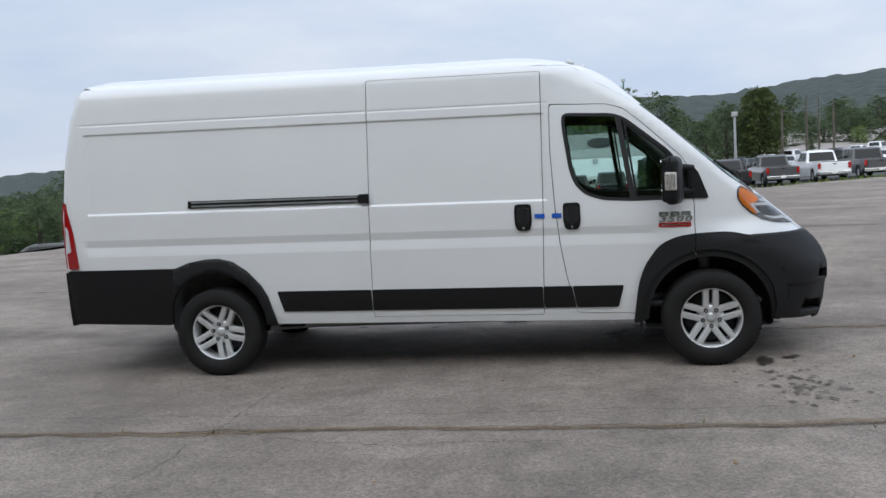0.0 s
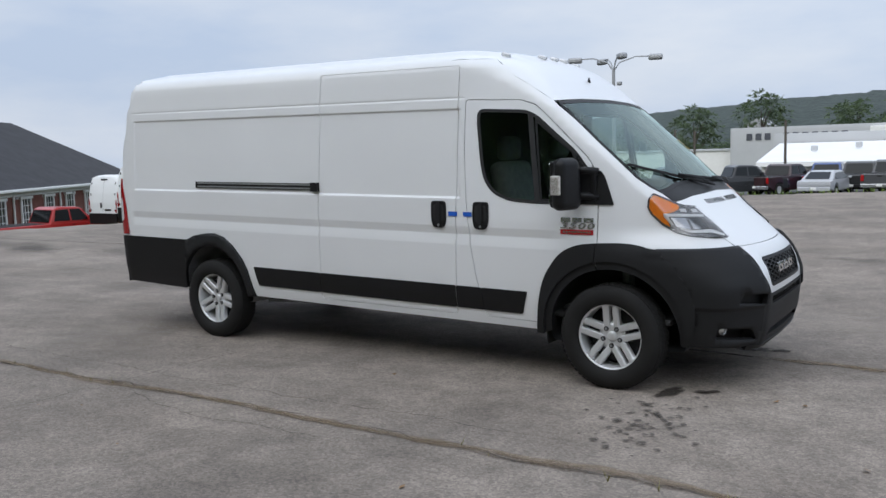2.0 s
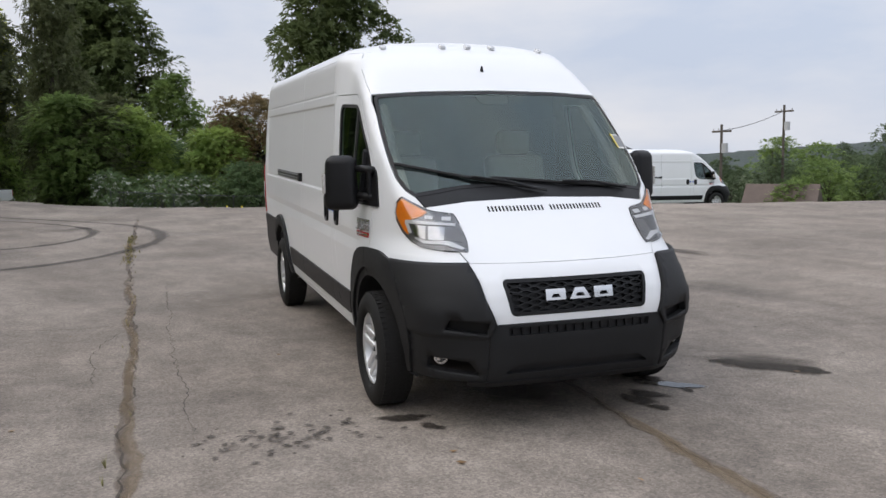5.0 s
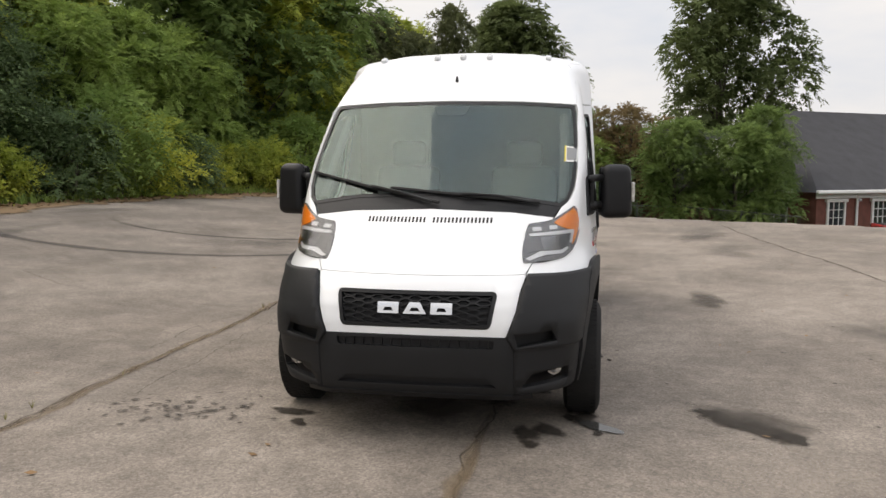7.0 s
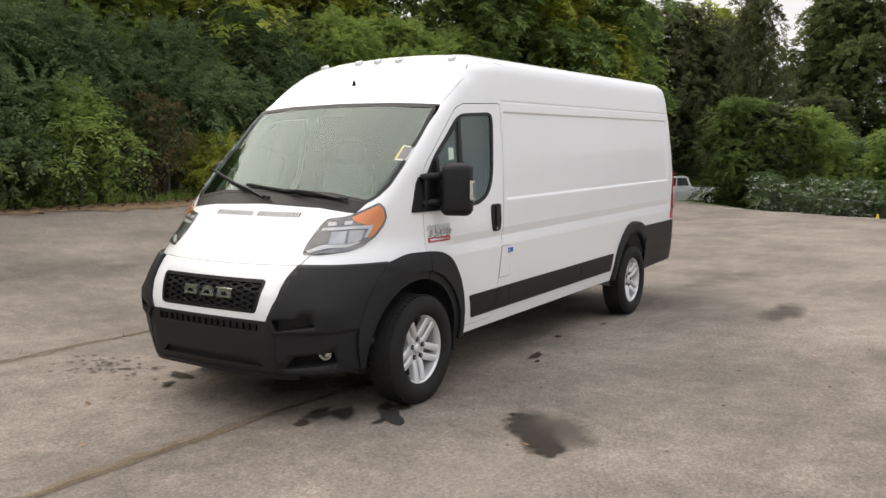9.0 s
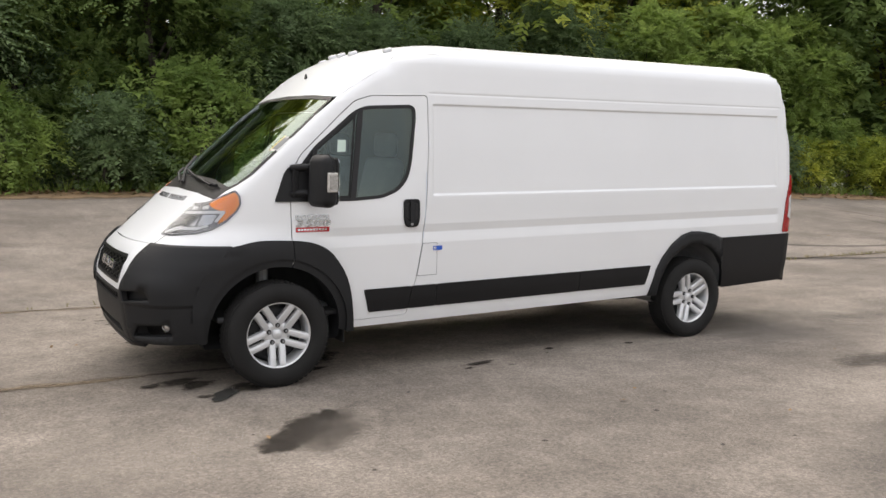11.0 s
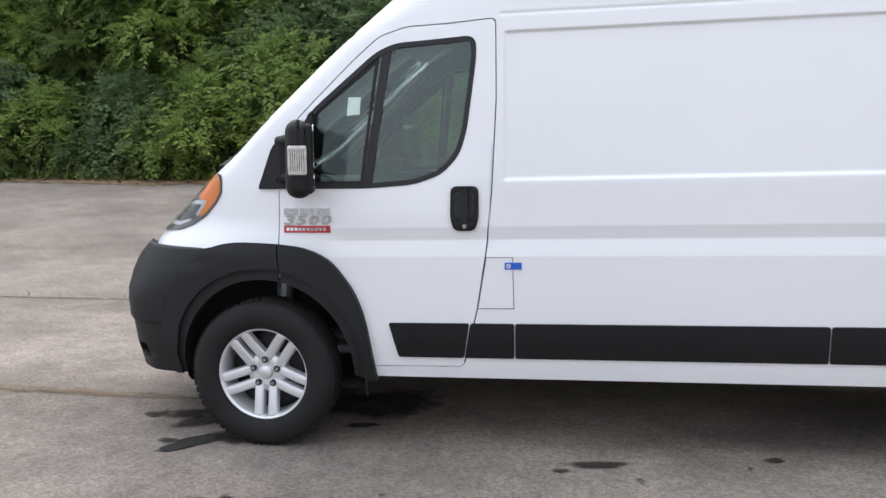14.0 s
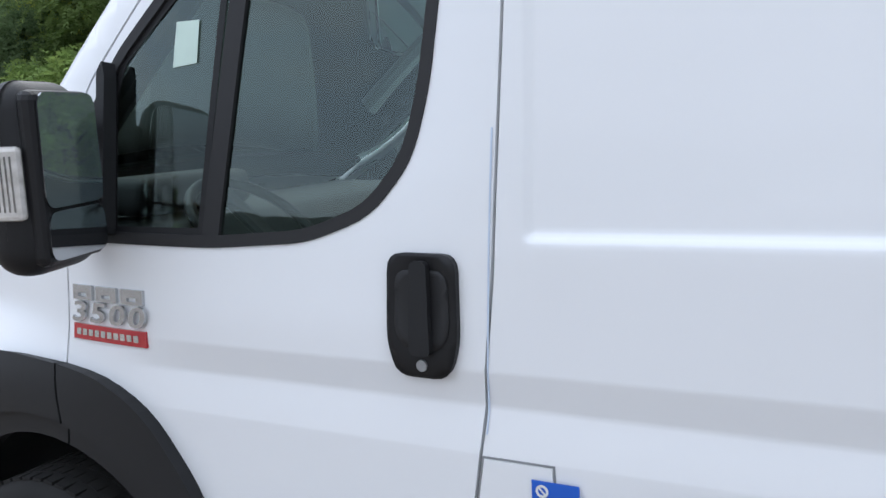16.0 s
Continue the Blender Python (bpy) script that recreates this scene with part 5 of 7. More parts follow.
def make_tree(kind, label, seed, height, width, low, blobs, ball, sprays, per, size, leaves, trunk=0.16, category="tree", blossom=0, stems=1, reach=0.55):
    """A trunk with limbs that reach into a crown of leaf sprays; low: how far down the crown comes."""
    rng = np.random.default_rng(seed)
    top = tagged(new(kind), label, category)
    balls = []
    for i in range(blobs):
        f = (i + rng.uniform(0, 1)) / blobs
        z = low + (height - low) * f
        w = width / 2 * (math.sin(math.pi * min(1, 0.18 + 0.80 * f)) ** 0.7) * math.sqrt(rng.uniform(0.12, 1))
        a = rng.uniform(0, 2 * math.pi)
        k = ball * rng.uniform(0.65, 1.3)
        balls.append((w * math.cos(a), w * math.sin(a), min(z, height - k * 0.4), k, k, k * rng.uniform(0.55, 0.85)))
    bm = bmesh.new()
    for s in range(stems):
        a0 = rng.uniform(0, 6.28)
        base = Vector((math.cos(a0), math.sin(a0), 0)) * (0.0 if stems == 1 else width * 0.16)
        lean = Vector((rng.uniform(-0.1, 0.1), rng.uniform(-0.1, 0.1), 1)) * height * (0.85 if stems == 1 else 0.6)
        pts = [base, base + lean * 0.33 + Vector((rng.uniform(-0.1, 0.1), rng.uniform(-0.1, 0.1), 0)), base + lean * 0.66, base + lean]
        tube(pts, 0.1, 7, bm, [trunk * 1.25, trunk, trunk * 0.6, trunk * 0.12])
        for b in balls[s::max(1, stems)][:: max(1, blobs // (14 * stems))]:
            e = Vector(b[:3])
            f = min(0.9, max(0.12, (e.z - 0.25 * height) / height))
            st = base + lean * f
            tube([st, st.lerp(e, 0.5) + Vector((0, 0, 0.12)), e], 0.03, 5, bm, [trunk * 0.4, trunk * 0.22, 0.012])
    part("trunk", bm, M_BARK, top)
    part("crown", leaf_mesh("crown", rng, balls, sprays, per, size, LEAVES[leaves], 0.35, reach), None, top)
    if blossom:
        part("blossom", leaf_mesh("blossom", rng, balls, blossom, 5, 0.15, M_BLOSSOM, 0.0, 0.2), None, top, "clusters of small white flowers")
    return top


def plant(proto, x, y, turn, k, kz=None, dz=0.0):
    """A copy of a tree at a place of the ground."""
    m = pose(x, y, float(ground_z(np.array(x), np.array(y))) - 0.05 + dz, 0, 0, turn) @ Matrix.Diagonal((k, k, kz or k, 1))
    return copy_thing(proto, m)


TALL = [make_tree("tree", "tall dense broadleaf tree at the wood's edge", 11, 11.5, 6.5, 1.2, 46, 1.6, 62, 8, 0.40, "deep", 0.2),
        make_tree("tree", "tall green broadleaf tree at the wood's edge", 12, 12.5, 6.0, 1.6, 46, 1.55, 62, 8, 0.40, "mid", 0.2),
        make_tree("tree", "tall yellow-green tree at the wood's edge", 13, 11.0, 5.5, 2.0, 42, 1.5, 62, 8, 0.38, "bright", 0.18)]
MID = [make_tree("tree", "leafy green tree overhanging the lot's edge", 21, 6.2, 4.6, 0.5, 40, 1.0, 105, 13, 0.185, "mid", 0.11, stems=2),
       make_tree("tree", "dull green sumac-like tree at the lot's edge", 22, 5.2, 4.4, 0.5, 36, 0.98, 75, 17, 0.19, "blue", 0.10, stems=2, reach=1.15),
       make_tree("tree", "dark green vine-covered tree at the lot's edge", 23, 7.0, 4.4, 0.4, 42, 1.0, 100, 13, 0.185, "deep", 0.12)]
BUSH = [make_tree("shrub", "low green shrub at the lot's edge", 31, 2.6, 2.9, 0.15, 24, 0.60, 48, 8, 0.19, "mid", 0.04, "shrub", stems=3),
        make_tree("shrub", "low dull green shrub at the lot's edge", 32, 2.2, 3.1, 0.1, 24, 0.58, 48, 8, 0.20, "blue", 0.04, "shrub", stems=3),
        make_tree("shrub", "low yellow-green shrub at the lot's edge", 33, 1.9, 2.6, 0.1, 20, 0.54, 48, 8, 0.18, "bright", 0.03, "shrub", stems=3)]
BROWN = make_tree("shrub", "withered reddish-brown shrub at the lot's edge", 34, 2.9, 2.8, 0.7, 22, 0.55, 20, 8, 0.13, "brown", 0.05, "shrub", stems=4)
FLOWER = make_tree("shrub", "green shrub covered in small white flowers", 35, 1.9, 3.2, 0.1, 22, 0.5, 24, 8, 0.16, "blue", 0.03, "shrub", blossom=7, stems=3)
FAR = [make_tree("tree", "distant green tree beyond the lot", 41, 8.0, 7.0, 0.6, 34, 1.35, 34, 6, 0.40, "deep", 0.2),
       make_tree("tree", "distant dark green tree beyond the lot", 42, 9.0, 6.5, 0.6, 34, 1.35, 34, 6, 0.40, "far", 0.2),
       make_tree("tree", "distant dull green tree beyond the lot", 43, 7.0, 7.0, 0.4, 30, 1.3, 34, 6, 0.40, "far", 0.2)]
BIG = make_tree("tree", "large spreading broadleaf tree standing alone past the lot", 45, 14.2, 8.6, 1.0, 74, 1.7, 90, 8, 0.40, "oak", 0.3)
DUSK = make_tree("tree", "tall dark olive tree behind the lot's end", 46, 12.5, 6.8, 1.0, 60, 1.5, 70, 8, 0.36, "dusk", 0.25)
BROWN_TREE = make_tree("tree", "reddish-brown tree behind the fence", 44, 5.6, 5.0, 0.5, 34, 0.95, 60, 8, 0.22, "brown", 0.12)

EDGE_LINE = [(30, -13.4), (22, -14.2), (10, -14.0), (2, -13.2), (-6, -13.6), (-13, -13.4), (-19, -12.8), (-25, -11.6), (-30, -9.0), (-33, -5.0), (-34.5, 0.0), (-34.5, 5.0), (-33.0, 8.5)]


def along(s):
    """A point of the wood's front line and the way into the wood, s metres from its start."""
    for a, b in zip(EDGE_LINE, EDGE_LINE[1:]):
        d = math.dist(a, b)
        if s <= d:
            t = s / d
            ux, uy = (b[0] - a[0]) / d, (b[1] - a[1]) / d
            return a[0] + ux * s, a[1] + uy * s, -uy, ux
        s -= d
    return None


rr = random.Random(5)


def put_tree(protos, x, y, k, kz=None, dz=0.0):
    # a way through the wood's end is left open
    if -46 < x < -22 and abs((x - 4.8) * 0.2955 - (y - 4.3) * 0.9553) < 2.5:
        return
    p = rr.choice(protos) if isinstance(protos, list) else protos
    turn = rr.uniform(0, 360)
    plant(p, x, y, turn, k, kz, dz)


# the wood: shrubs in front, small trees behind them, tall trees at the back
total = sum(math.dist(a, b) for a, b in zip(EDGE_LINE, EDGE_LINE[1:]))
s = 0.8
while s < total:
    x, y, ix, iy = along(s)
    left = x < -29
    kind = FLOWER if (-34.5 < x < -30 and -8 < y < 0.5) else (BROWN if abs(x + 9.3) < 1.0 else BUSH[:2] if x > -3 else BUSH)
    off = rr.uniform(0.2, 1.0)
    # into the wood: away from the lot
    sx, sy = (ix, iy) if (ix * (0 - x) + iy * (4 - y)) < 0 else (-ix, -iy)
    if not (left and y > 3.5):
        put_tree(kind, x + sx * off, y + sy * off, rr.uniform(0.75, 1.15) * (0.8 if left else 1))
    s += rr.uniform(1.7, 2.5)
s = 0.5
while s < total:
    x, y, ix, iy = along(s)
    sx, sy = (ix, iy) if (ix * (0 - x) + iy * (4 - y)) < 0 else (-ix, -iy)
    off = rr.uniform(2.0, 3.4)
    if x > -27:
        put_tree(MID[1:] if -5 < x < 7 else MID[:2] if x < -6 else MID, x + sx * off, y + sy * off, rr.uniform(0.8, 1.15))
    s += rr.uniform(2.5, 3.4)
s = 0.5
while s < total:
    x, y, ix, iy = along(s)
    sx, sy = (ix, iy) if (ix * (0 - x) + iy * (4 - y)) < 0 else (-ix, -iy)
    off = rr.uniform(5.0, 7.0)
    if x > -25:
        # yellow-green crowns along this stretch stand in for backlit foliage
        put_tree(TALL[2] if (-20 < x < -1 and rr.random() < 0.6) else TALL[1:] if -22 < x < -2 else TALL[0] if x < 8 else TALL, x + sx * off, y + sy * off, rr.uniform(0.85, 1.1))
        put_tree(TALL[:2], x + sx * (off + 4.5), y + sy * (off + 4.5), rr.uniform(0.95, 1.2))
    s += rr.uniform(4.0, 5.0)
# single trees at the end of the lot
for protos, x, y, k, kz in ((BIG, -50.0, 9.2, 0.95, 1.15), (MID[2], -33.5, 7.2, 0.75, 0.62), (MID[2], -33.6, 4.6, 0.72, 0.62), (MID[2], -35.2, 8.8, 0.66, 0.78),
                            (BIG, -68.0, -5.5, 1.10, 1.14), (BIG, -70.0, -7.0, 0.9, 1.12), (TALL[0], -62.0, -0.5, 0.68, 0.78), (MID[1], -40.5, -1.8, 0.9, 0.62), (MID[0], -38.0, -3.2, 0.85, 0.75), (TALL[2], -62.0, -14.2, 1.2, 1.25), (TALL[0], -34.0, -12.2, 1.0, 1.0), (TALL[1], -38.5, -14.5, 1.0, 1.05), (TALL[0], -30.0, -13.8, 1.0, 1.0), (TALL[0], -43.0, -17.5, 1.1, 1.1), (TALL[1], -33.5, -17.5, 1.1, 1.1),
                            (TALL[2], -32.0, -13.0, 1.0, 0.92), (TALL[0], -28.5, -16.0, 1.0, 1.0), (TALL[1], -48.0, -18.5, 1.0, 1.0),
                            (MID[2], -36.5, -5.5, 0.9, 0.7), (MID[1], -33.5, -8.0, 0.9, 0.75), (BROWN_TREE, -39.0, 2.6, 1.0, 0.95), (BROWN_TREE, -41.5, 5.0, 0.9, 0.85),
                            (TALL[0], -54.0, 3.0, 0.8, 0.48), (TALL[0], -52.0, 7.5, 0.8, 0.45), (TALL[0], -63.0, -15.0, 1.0, 0.9), (TALL[1], -61.0, -20.0, 1.0, 0.9), (TALL[0], -66.0, -10.5, 1.0, 0.5), (TALL[1], -58.0, -24.0, 1.0, 0.9), (MID[2], -58.0, -17.0, 1.0, 1.0), (MID[0], -57.5, -13.0, 1.0, 0.9), (MID[0], -38.0, 0.8, 0.8, 0.6)):
    put_tree(protos, x, y, k, kz)
# dark stand behind the lot's end
for x, y, k, kz in ((-43.5, -6.9, 0.50, 0.90), (-44.5, -9.0, 0.62, 0.92), (-37.0, -4.9, 0.6, 0.38), (-56.5, -14.8, 1.0, 1.08), (-57.5, -18.5, 1.1, 1.1), (-55.0, -22.0, 1.1, 1.05), (-48.0, -4.6, 0.6, 0.5), (-59.0, -12.2, 0.8, 1.0)):
    put_tree(DUSK, x, y, k, kz)
put_tree(BIG, 21.0, 101.0, 0.66, 0.64)
# belt of woods below the hills
for i in range(120):
    a = radians(-22 + 68 * (i + rr.uniform(-0.4, 0.4)) / 119)
    r = 150 + 38 * (i % 4) + rr.uniform(-10, 10)
    put_tree(FAR[1:], -r * math.sin(a), r * math.cos(a), rr.uniform(0.9, 1.3), rr.uniform(0.65, 0.95) * r / 200)
# far trees beyond the lot
for x, y, k in ((-36, 62, 0.75), (-41, 56, 0.85), (-47, 60, 0.85), (-52, 54, 0.8), (-56, 50, 0.75), (-49, 46, 0.65), (-44, 51, 0.7), (-37, 53, 0.7), (-60, 47, 0.75), (-53, 61, 0.85), (-62, 56, 0.8),
                (-39, 74, 1.1), (-47, 72, 0.9), (17.5, 103, 0.85), (-14.2, 35.6, 0.31), (-15.6, 35.2, 0.26), (-43.5, 42.6, 0.73), (-41.1, 45.7, 0.68), (-46.7, 41.1, 0.7), (-39.0, 48.4, 0.62), (-49.6, 43.9, 0.73), (-52.3, 40.5, 0.68), (-44.8, 47.3, 0.68), (-42.1, 38.7, 0.54),
                (6, 125, 1.0), (1, 130, 1.0), (-8, 128, 0.95), (-16, 125, 0.9), (-27, 120, 0.9), (-35, 115, 0.9), (-45, 118, 1.0), (12, 130, 0.9), (-55, 110, 0.95),
                (-65, 105, 1.0), (-72, 95, 1.0), (34, 128, 0.35), (44, 140, 0.4), (62, 170, 0.6), (70, 160, 0.6), (-78, 84, 1.0), (-84, 72, 1.0), (-70, 66, 0.9)):
    put_tree(FAR, x, y, k * (1.35 if y > 108 and x < 15 else 1))
for p in TALL + MID + BUSH + FAR + [BROWN, FLOWER, BROWN_TREE, BIG, DUSK]:
    for ob in [*p.children_recursive, p]:
        bpy.data.objects.remove(ob)

# ---- hills on the horizon ----
_HA = [-60, -30, -18, -14, -10, -4, 0, 5, 13, 19, 25, 31, 37, 45, 50, 57, 70, 90, 120]
_HE = [4.0, 4.5, 4.35, 4.1, 3.65, 3.8, 3.5, 3.05, 2.7, 2.3, 1.9, 1.45, 1.0, 0.1, -0.15, -0.55, -0.9, -1.0, -1.0]


def hills():
    az = np.arange(-60, 120, 0.35)
    rows, verts = [], []
    for r, f in ((330, -0.5), (420, 0.15), (560, 0.45), (700, 0.72), (850, 0.93), (950, 1.0), (1100, 0.8), (1400, 0.1)):
        row = []
        for a in az:
            e = np.interp(a, _HA, _HE)
            top = 1.6 + 950 * math.tan(radians(e + 0.12 * noise.noise((a * 0.35, 1.7, 0)) + 0.10 * noise.noise((a * 1.9, 0.3, 4))))
            base = -34.0
            z = base + (top - base) * max(f, -0.1) + 5 * noise.noise((a * 0.8, r * 0.02, 7)) * (1 if 0 < f < 1 else 0)
            row.append((-r * math.sin(radians(a)), r * math.cos(radians(a)), z))
        rows.append(row)
    n = len(az)
    verts = [p for row in rows for p in row]
    faces = [(j * n + i, j * n + i + 1, (j + 1) * n + i + 1, (j + 1) * n + i) for j in range(len(rows) - 1) for i in range(n - 1)]
    faces = [f[::-1] for f in faces]
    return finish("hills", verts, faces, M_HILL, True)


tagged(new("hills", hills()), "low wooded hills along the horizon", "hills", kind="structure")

# ---- other vehicles ----
def paint(name, rgb):
    return mat(name, rgb, 0.28, coat=0.5, var=0.06, scale=2)


P_BLACK, P_GREY, P_WHITE = paint("black_car_paint", (0.014, 0.015, 0.017)), paint("dark_grey_car_paint", (0.060, 0.062, 0.066)), paint("white_car_paint", (0.74, 0.75, 0.76))
P_SILVER, P_RED, P_BLUE, P_MAROON = paint("silver_car_paint", (0.42, 0.43, 0.45)), paint("red_car_paint", (0.42, 0.018, 0.016)), paint("blue_car_paint", (0.03, 0.07, 0.22)), paint("dark_maroon_car_paint", (0.030, 0.012, 0.014))
M_CAR_GLASS = mat("dark_car_glass", (0.010, 0.012, 0.013), 0.12, spec=0.25, coat=0.1)


def prism(profile, width, bevel=0.05, tumble=0.0, z0=0.0, z1=1.0):
    """A side outline (x, z) drawn out to a width, leaning in by tumble from z0 to z1, with rounded edges."""
    bm = bmesh.new()
    a = [bm.verts.new((x, -width / 2, z)) for x, z in profile]
    b = [bm.verts.new((x, width / 2, z)) for x, z in profile]
    n = len(profile)
    bm.faces.new(a)
    bm.faces.new(b[::-1])
    for i in range(n):
        bm.faces.new((a[i], b[i], b[(i + 1) % n], a[(i + 1) % n]))
    bmesh.ops.recalc_face_normals(bm, faces=bm.faces)
    for v in bm.verts:
        f = min(1, max(0, (v.co.z - z0) / (z1 - z0)))
        v.co.y *= 1 - tumble * f
    if bevel:
        bmesh.ops.bevel(bm, geom=bm.edges[:], offset=bevel, segments=2, affect="EDGES", profile=0.5)
    return bm


def plate(points, depth, axis):
    """A thin plate from 3D corner points, thickened along an axis."""
    bm = bmesh.new()
    a = [bm.verts.new(p) for p in points]
    d = Vector(axis) * depth
    b = [bm.verts.new(Vector(p) + d) for p in points]
    n = len(a)
    bm.faces.new(a)
    bm.faces.new(b[::-1])
    for i in range(n):
        bm.faces.new((a[i], b[i], b[(i + 1) % n], a[(i + 1) % n]))
    bmesh.ops.recalc_face_normals(bm, faces=bm.faces)
    return bm


def road_wheel(car, x, y, r, s):
    w = part("wheel", finish("wheel", *lathe([(0.0, 0.07), (r * 0.3, 0.085), (r * 0.52, 0.08), (r * 0.60, 0.10), (r * 0.62, 0.08)], 20), M_ALLOY, True), None, car)
    w.location, w.rotation_euler = (x, y, r), (0, 0, 0 if s > 0 else math.pi)
    part("tyre", finish("tyre", *lathe([(r * 0.6, -0.12), (r * 0.92, -0.12), (r, -0.08), (r, 0.08), (r * 0.92, 0.12), (r * 0.6, 0.115)], 28), M_TYRE, True), None, w)


def arch_profile(pts, arches, r):
    """A lower outline, front to back, with half-round wheel openings."""
    out = []
    for x in arches:
        out += [(x + r * math.cos(t), 0.40 + r * math.sin(t)) for t in np.linspace(-0.15, math.pi + 0.15, 9)]
    return pts + out


def make_pickup(label, body_mat, chrome=True):
    car = tagged(new("pickup_truck"), label, "pickup truck", "vehicles along the lot's far edge")
    r = 0.40
    low = arch_profile([(-2.92, 0.62), (-2.95, 1.20), (-0.62, 1.20), (-0.60, 1.22), (1.35, 1.22), (2.55, 1.14), (2.85, 1.05), (2.92, 0.50), (2.6, 0.42)], (1.85, -1.80), 0.47)
    part("body", prism(low, 1.96, 0.035, 0.05, 0.9, 1.3), body_mat, car)
    cab = [(-0.60, 1.18), (-0.34, 1.82), (-0.12, 1.92), (0.75, 1.90), (1.0, 1.82), (1.55, 1.20)]
    part("cab", prism(cab, 1.90, 0.05, 0.16, 1.2, 1.92), body_mat, car)
    part("bed_hollow", box_bm((2.15, 1.5, 0.02), (-1.75, 0, 1.21), 0.0), M_DARK, car, "dark open cargo bed")
    part("tailgate", box_bm((0.04, 1.50, 0.50), (-2.96, 0, 0.93), 0.015, 2), body_mat, car)
    part("tailgate_handle", box_bm((0.02, 0.22, 0.06), (-2.985, 0, 1.08), 0.005, 1), M_BLACK, car)
    part("rear_window", plate([(-0.565, -0.78, 1.25), (-0.565, 0.78, 1.25), (-0.355, 0.70, 1.79), (-0.355, -0.70, 1.79)], 0.03, (-1, 0, 0.3)), M_CAR_GLASS, car)
    part("windshield", plate([(1.50, -0.78, 1.28), (1.50, 0.78, 1.28), (1.05, 0.68, 1.80), (1.05, -0.68, 1.80)], 0.03, (1, 0, 0.8)), M_CAR_GLASS, car)
    for s in (-1, 1):
        part("side_window", plate([(1.30, s * 0.915, 1.28), (0.45, s * 0.92, 1.28), (0.42, s * 0.825, 1.80), (0.92, s * 0.825, 1.79)], 0.02, (0, s, 0)), M_CAR_GLASS, car)
        part("side_window", plate([(0.36, s * 0.92, 1.28), (-0.40, s * 0.92, 1.30), (-0.25, s * 0.825, 1.79), (0.34, s * 0.825, 1.80)], 0.02, (0, s, 0)), M_CAR_GLASS, car)
        part("tail_light", box_bm((0.05, 0.17, 0.36), (-2.945, s * 0.875, 0.98), 0.02, 2), M_RED, car)
        part("headlight", box_bm((0.10, 0.36, 0.18), (2.84, s * 0.75, 0.95), 0.03, 2), M_CLEAR, car)
        part("mirror", box_bm((0.10, 0.20, 0.20), (1.25, s * 1.06, 1.38), 0.03, 2), body_mat, car)
        part("door_handle", box_bm((0.16, 0.03, 0.03), (0.5, s * 0.985, 1.12), 0.008, 1), M_CHROME if chrome else M_BLACK, car)
        for x in (1.85, -1.80):
            road_wheel(car, x, s * 0.85, r, s)
    part("rear_bumper", box_bm((0.14, 1.90, 0.20), (-3.0, 0, 0.56), 0.03, 2), M_CHROME if chrome else M_BLACK, car)
    part("number_plate", box_bm((0.01, 0.30, 0.14), (-3.075, 0, 0.60), 0.004, 1), M_LABEL, car)
    part("front_bumper", box_bm((0.16, 1.92, 0.26), (2.93, 0, 0.56), 0.04, 2), M_CHROME if chrome else M_BLACK, car)
    part("grille", box_bm((0.06, 1.05, 0.34), (2.89, 0, 0.90), 0.03, 2), M_BLACK, car)
    part("underbody", box_bm((4.9, 1.4, 0.2), (0, 0, 0.48), 0.02, 1), M_DARK, car)
    return car


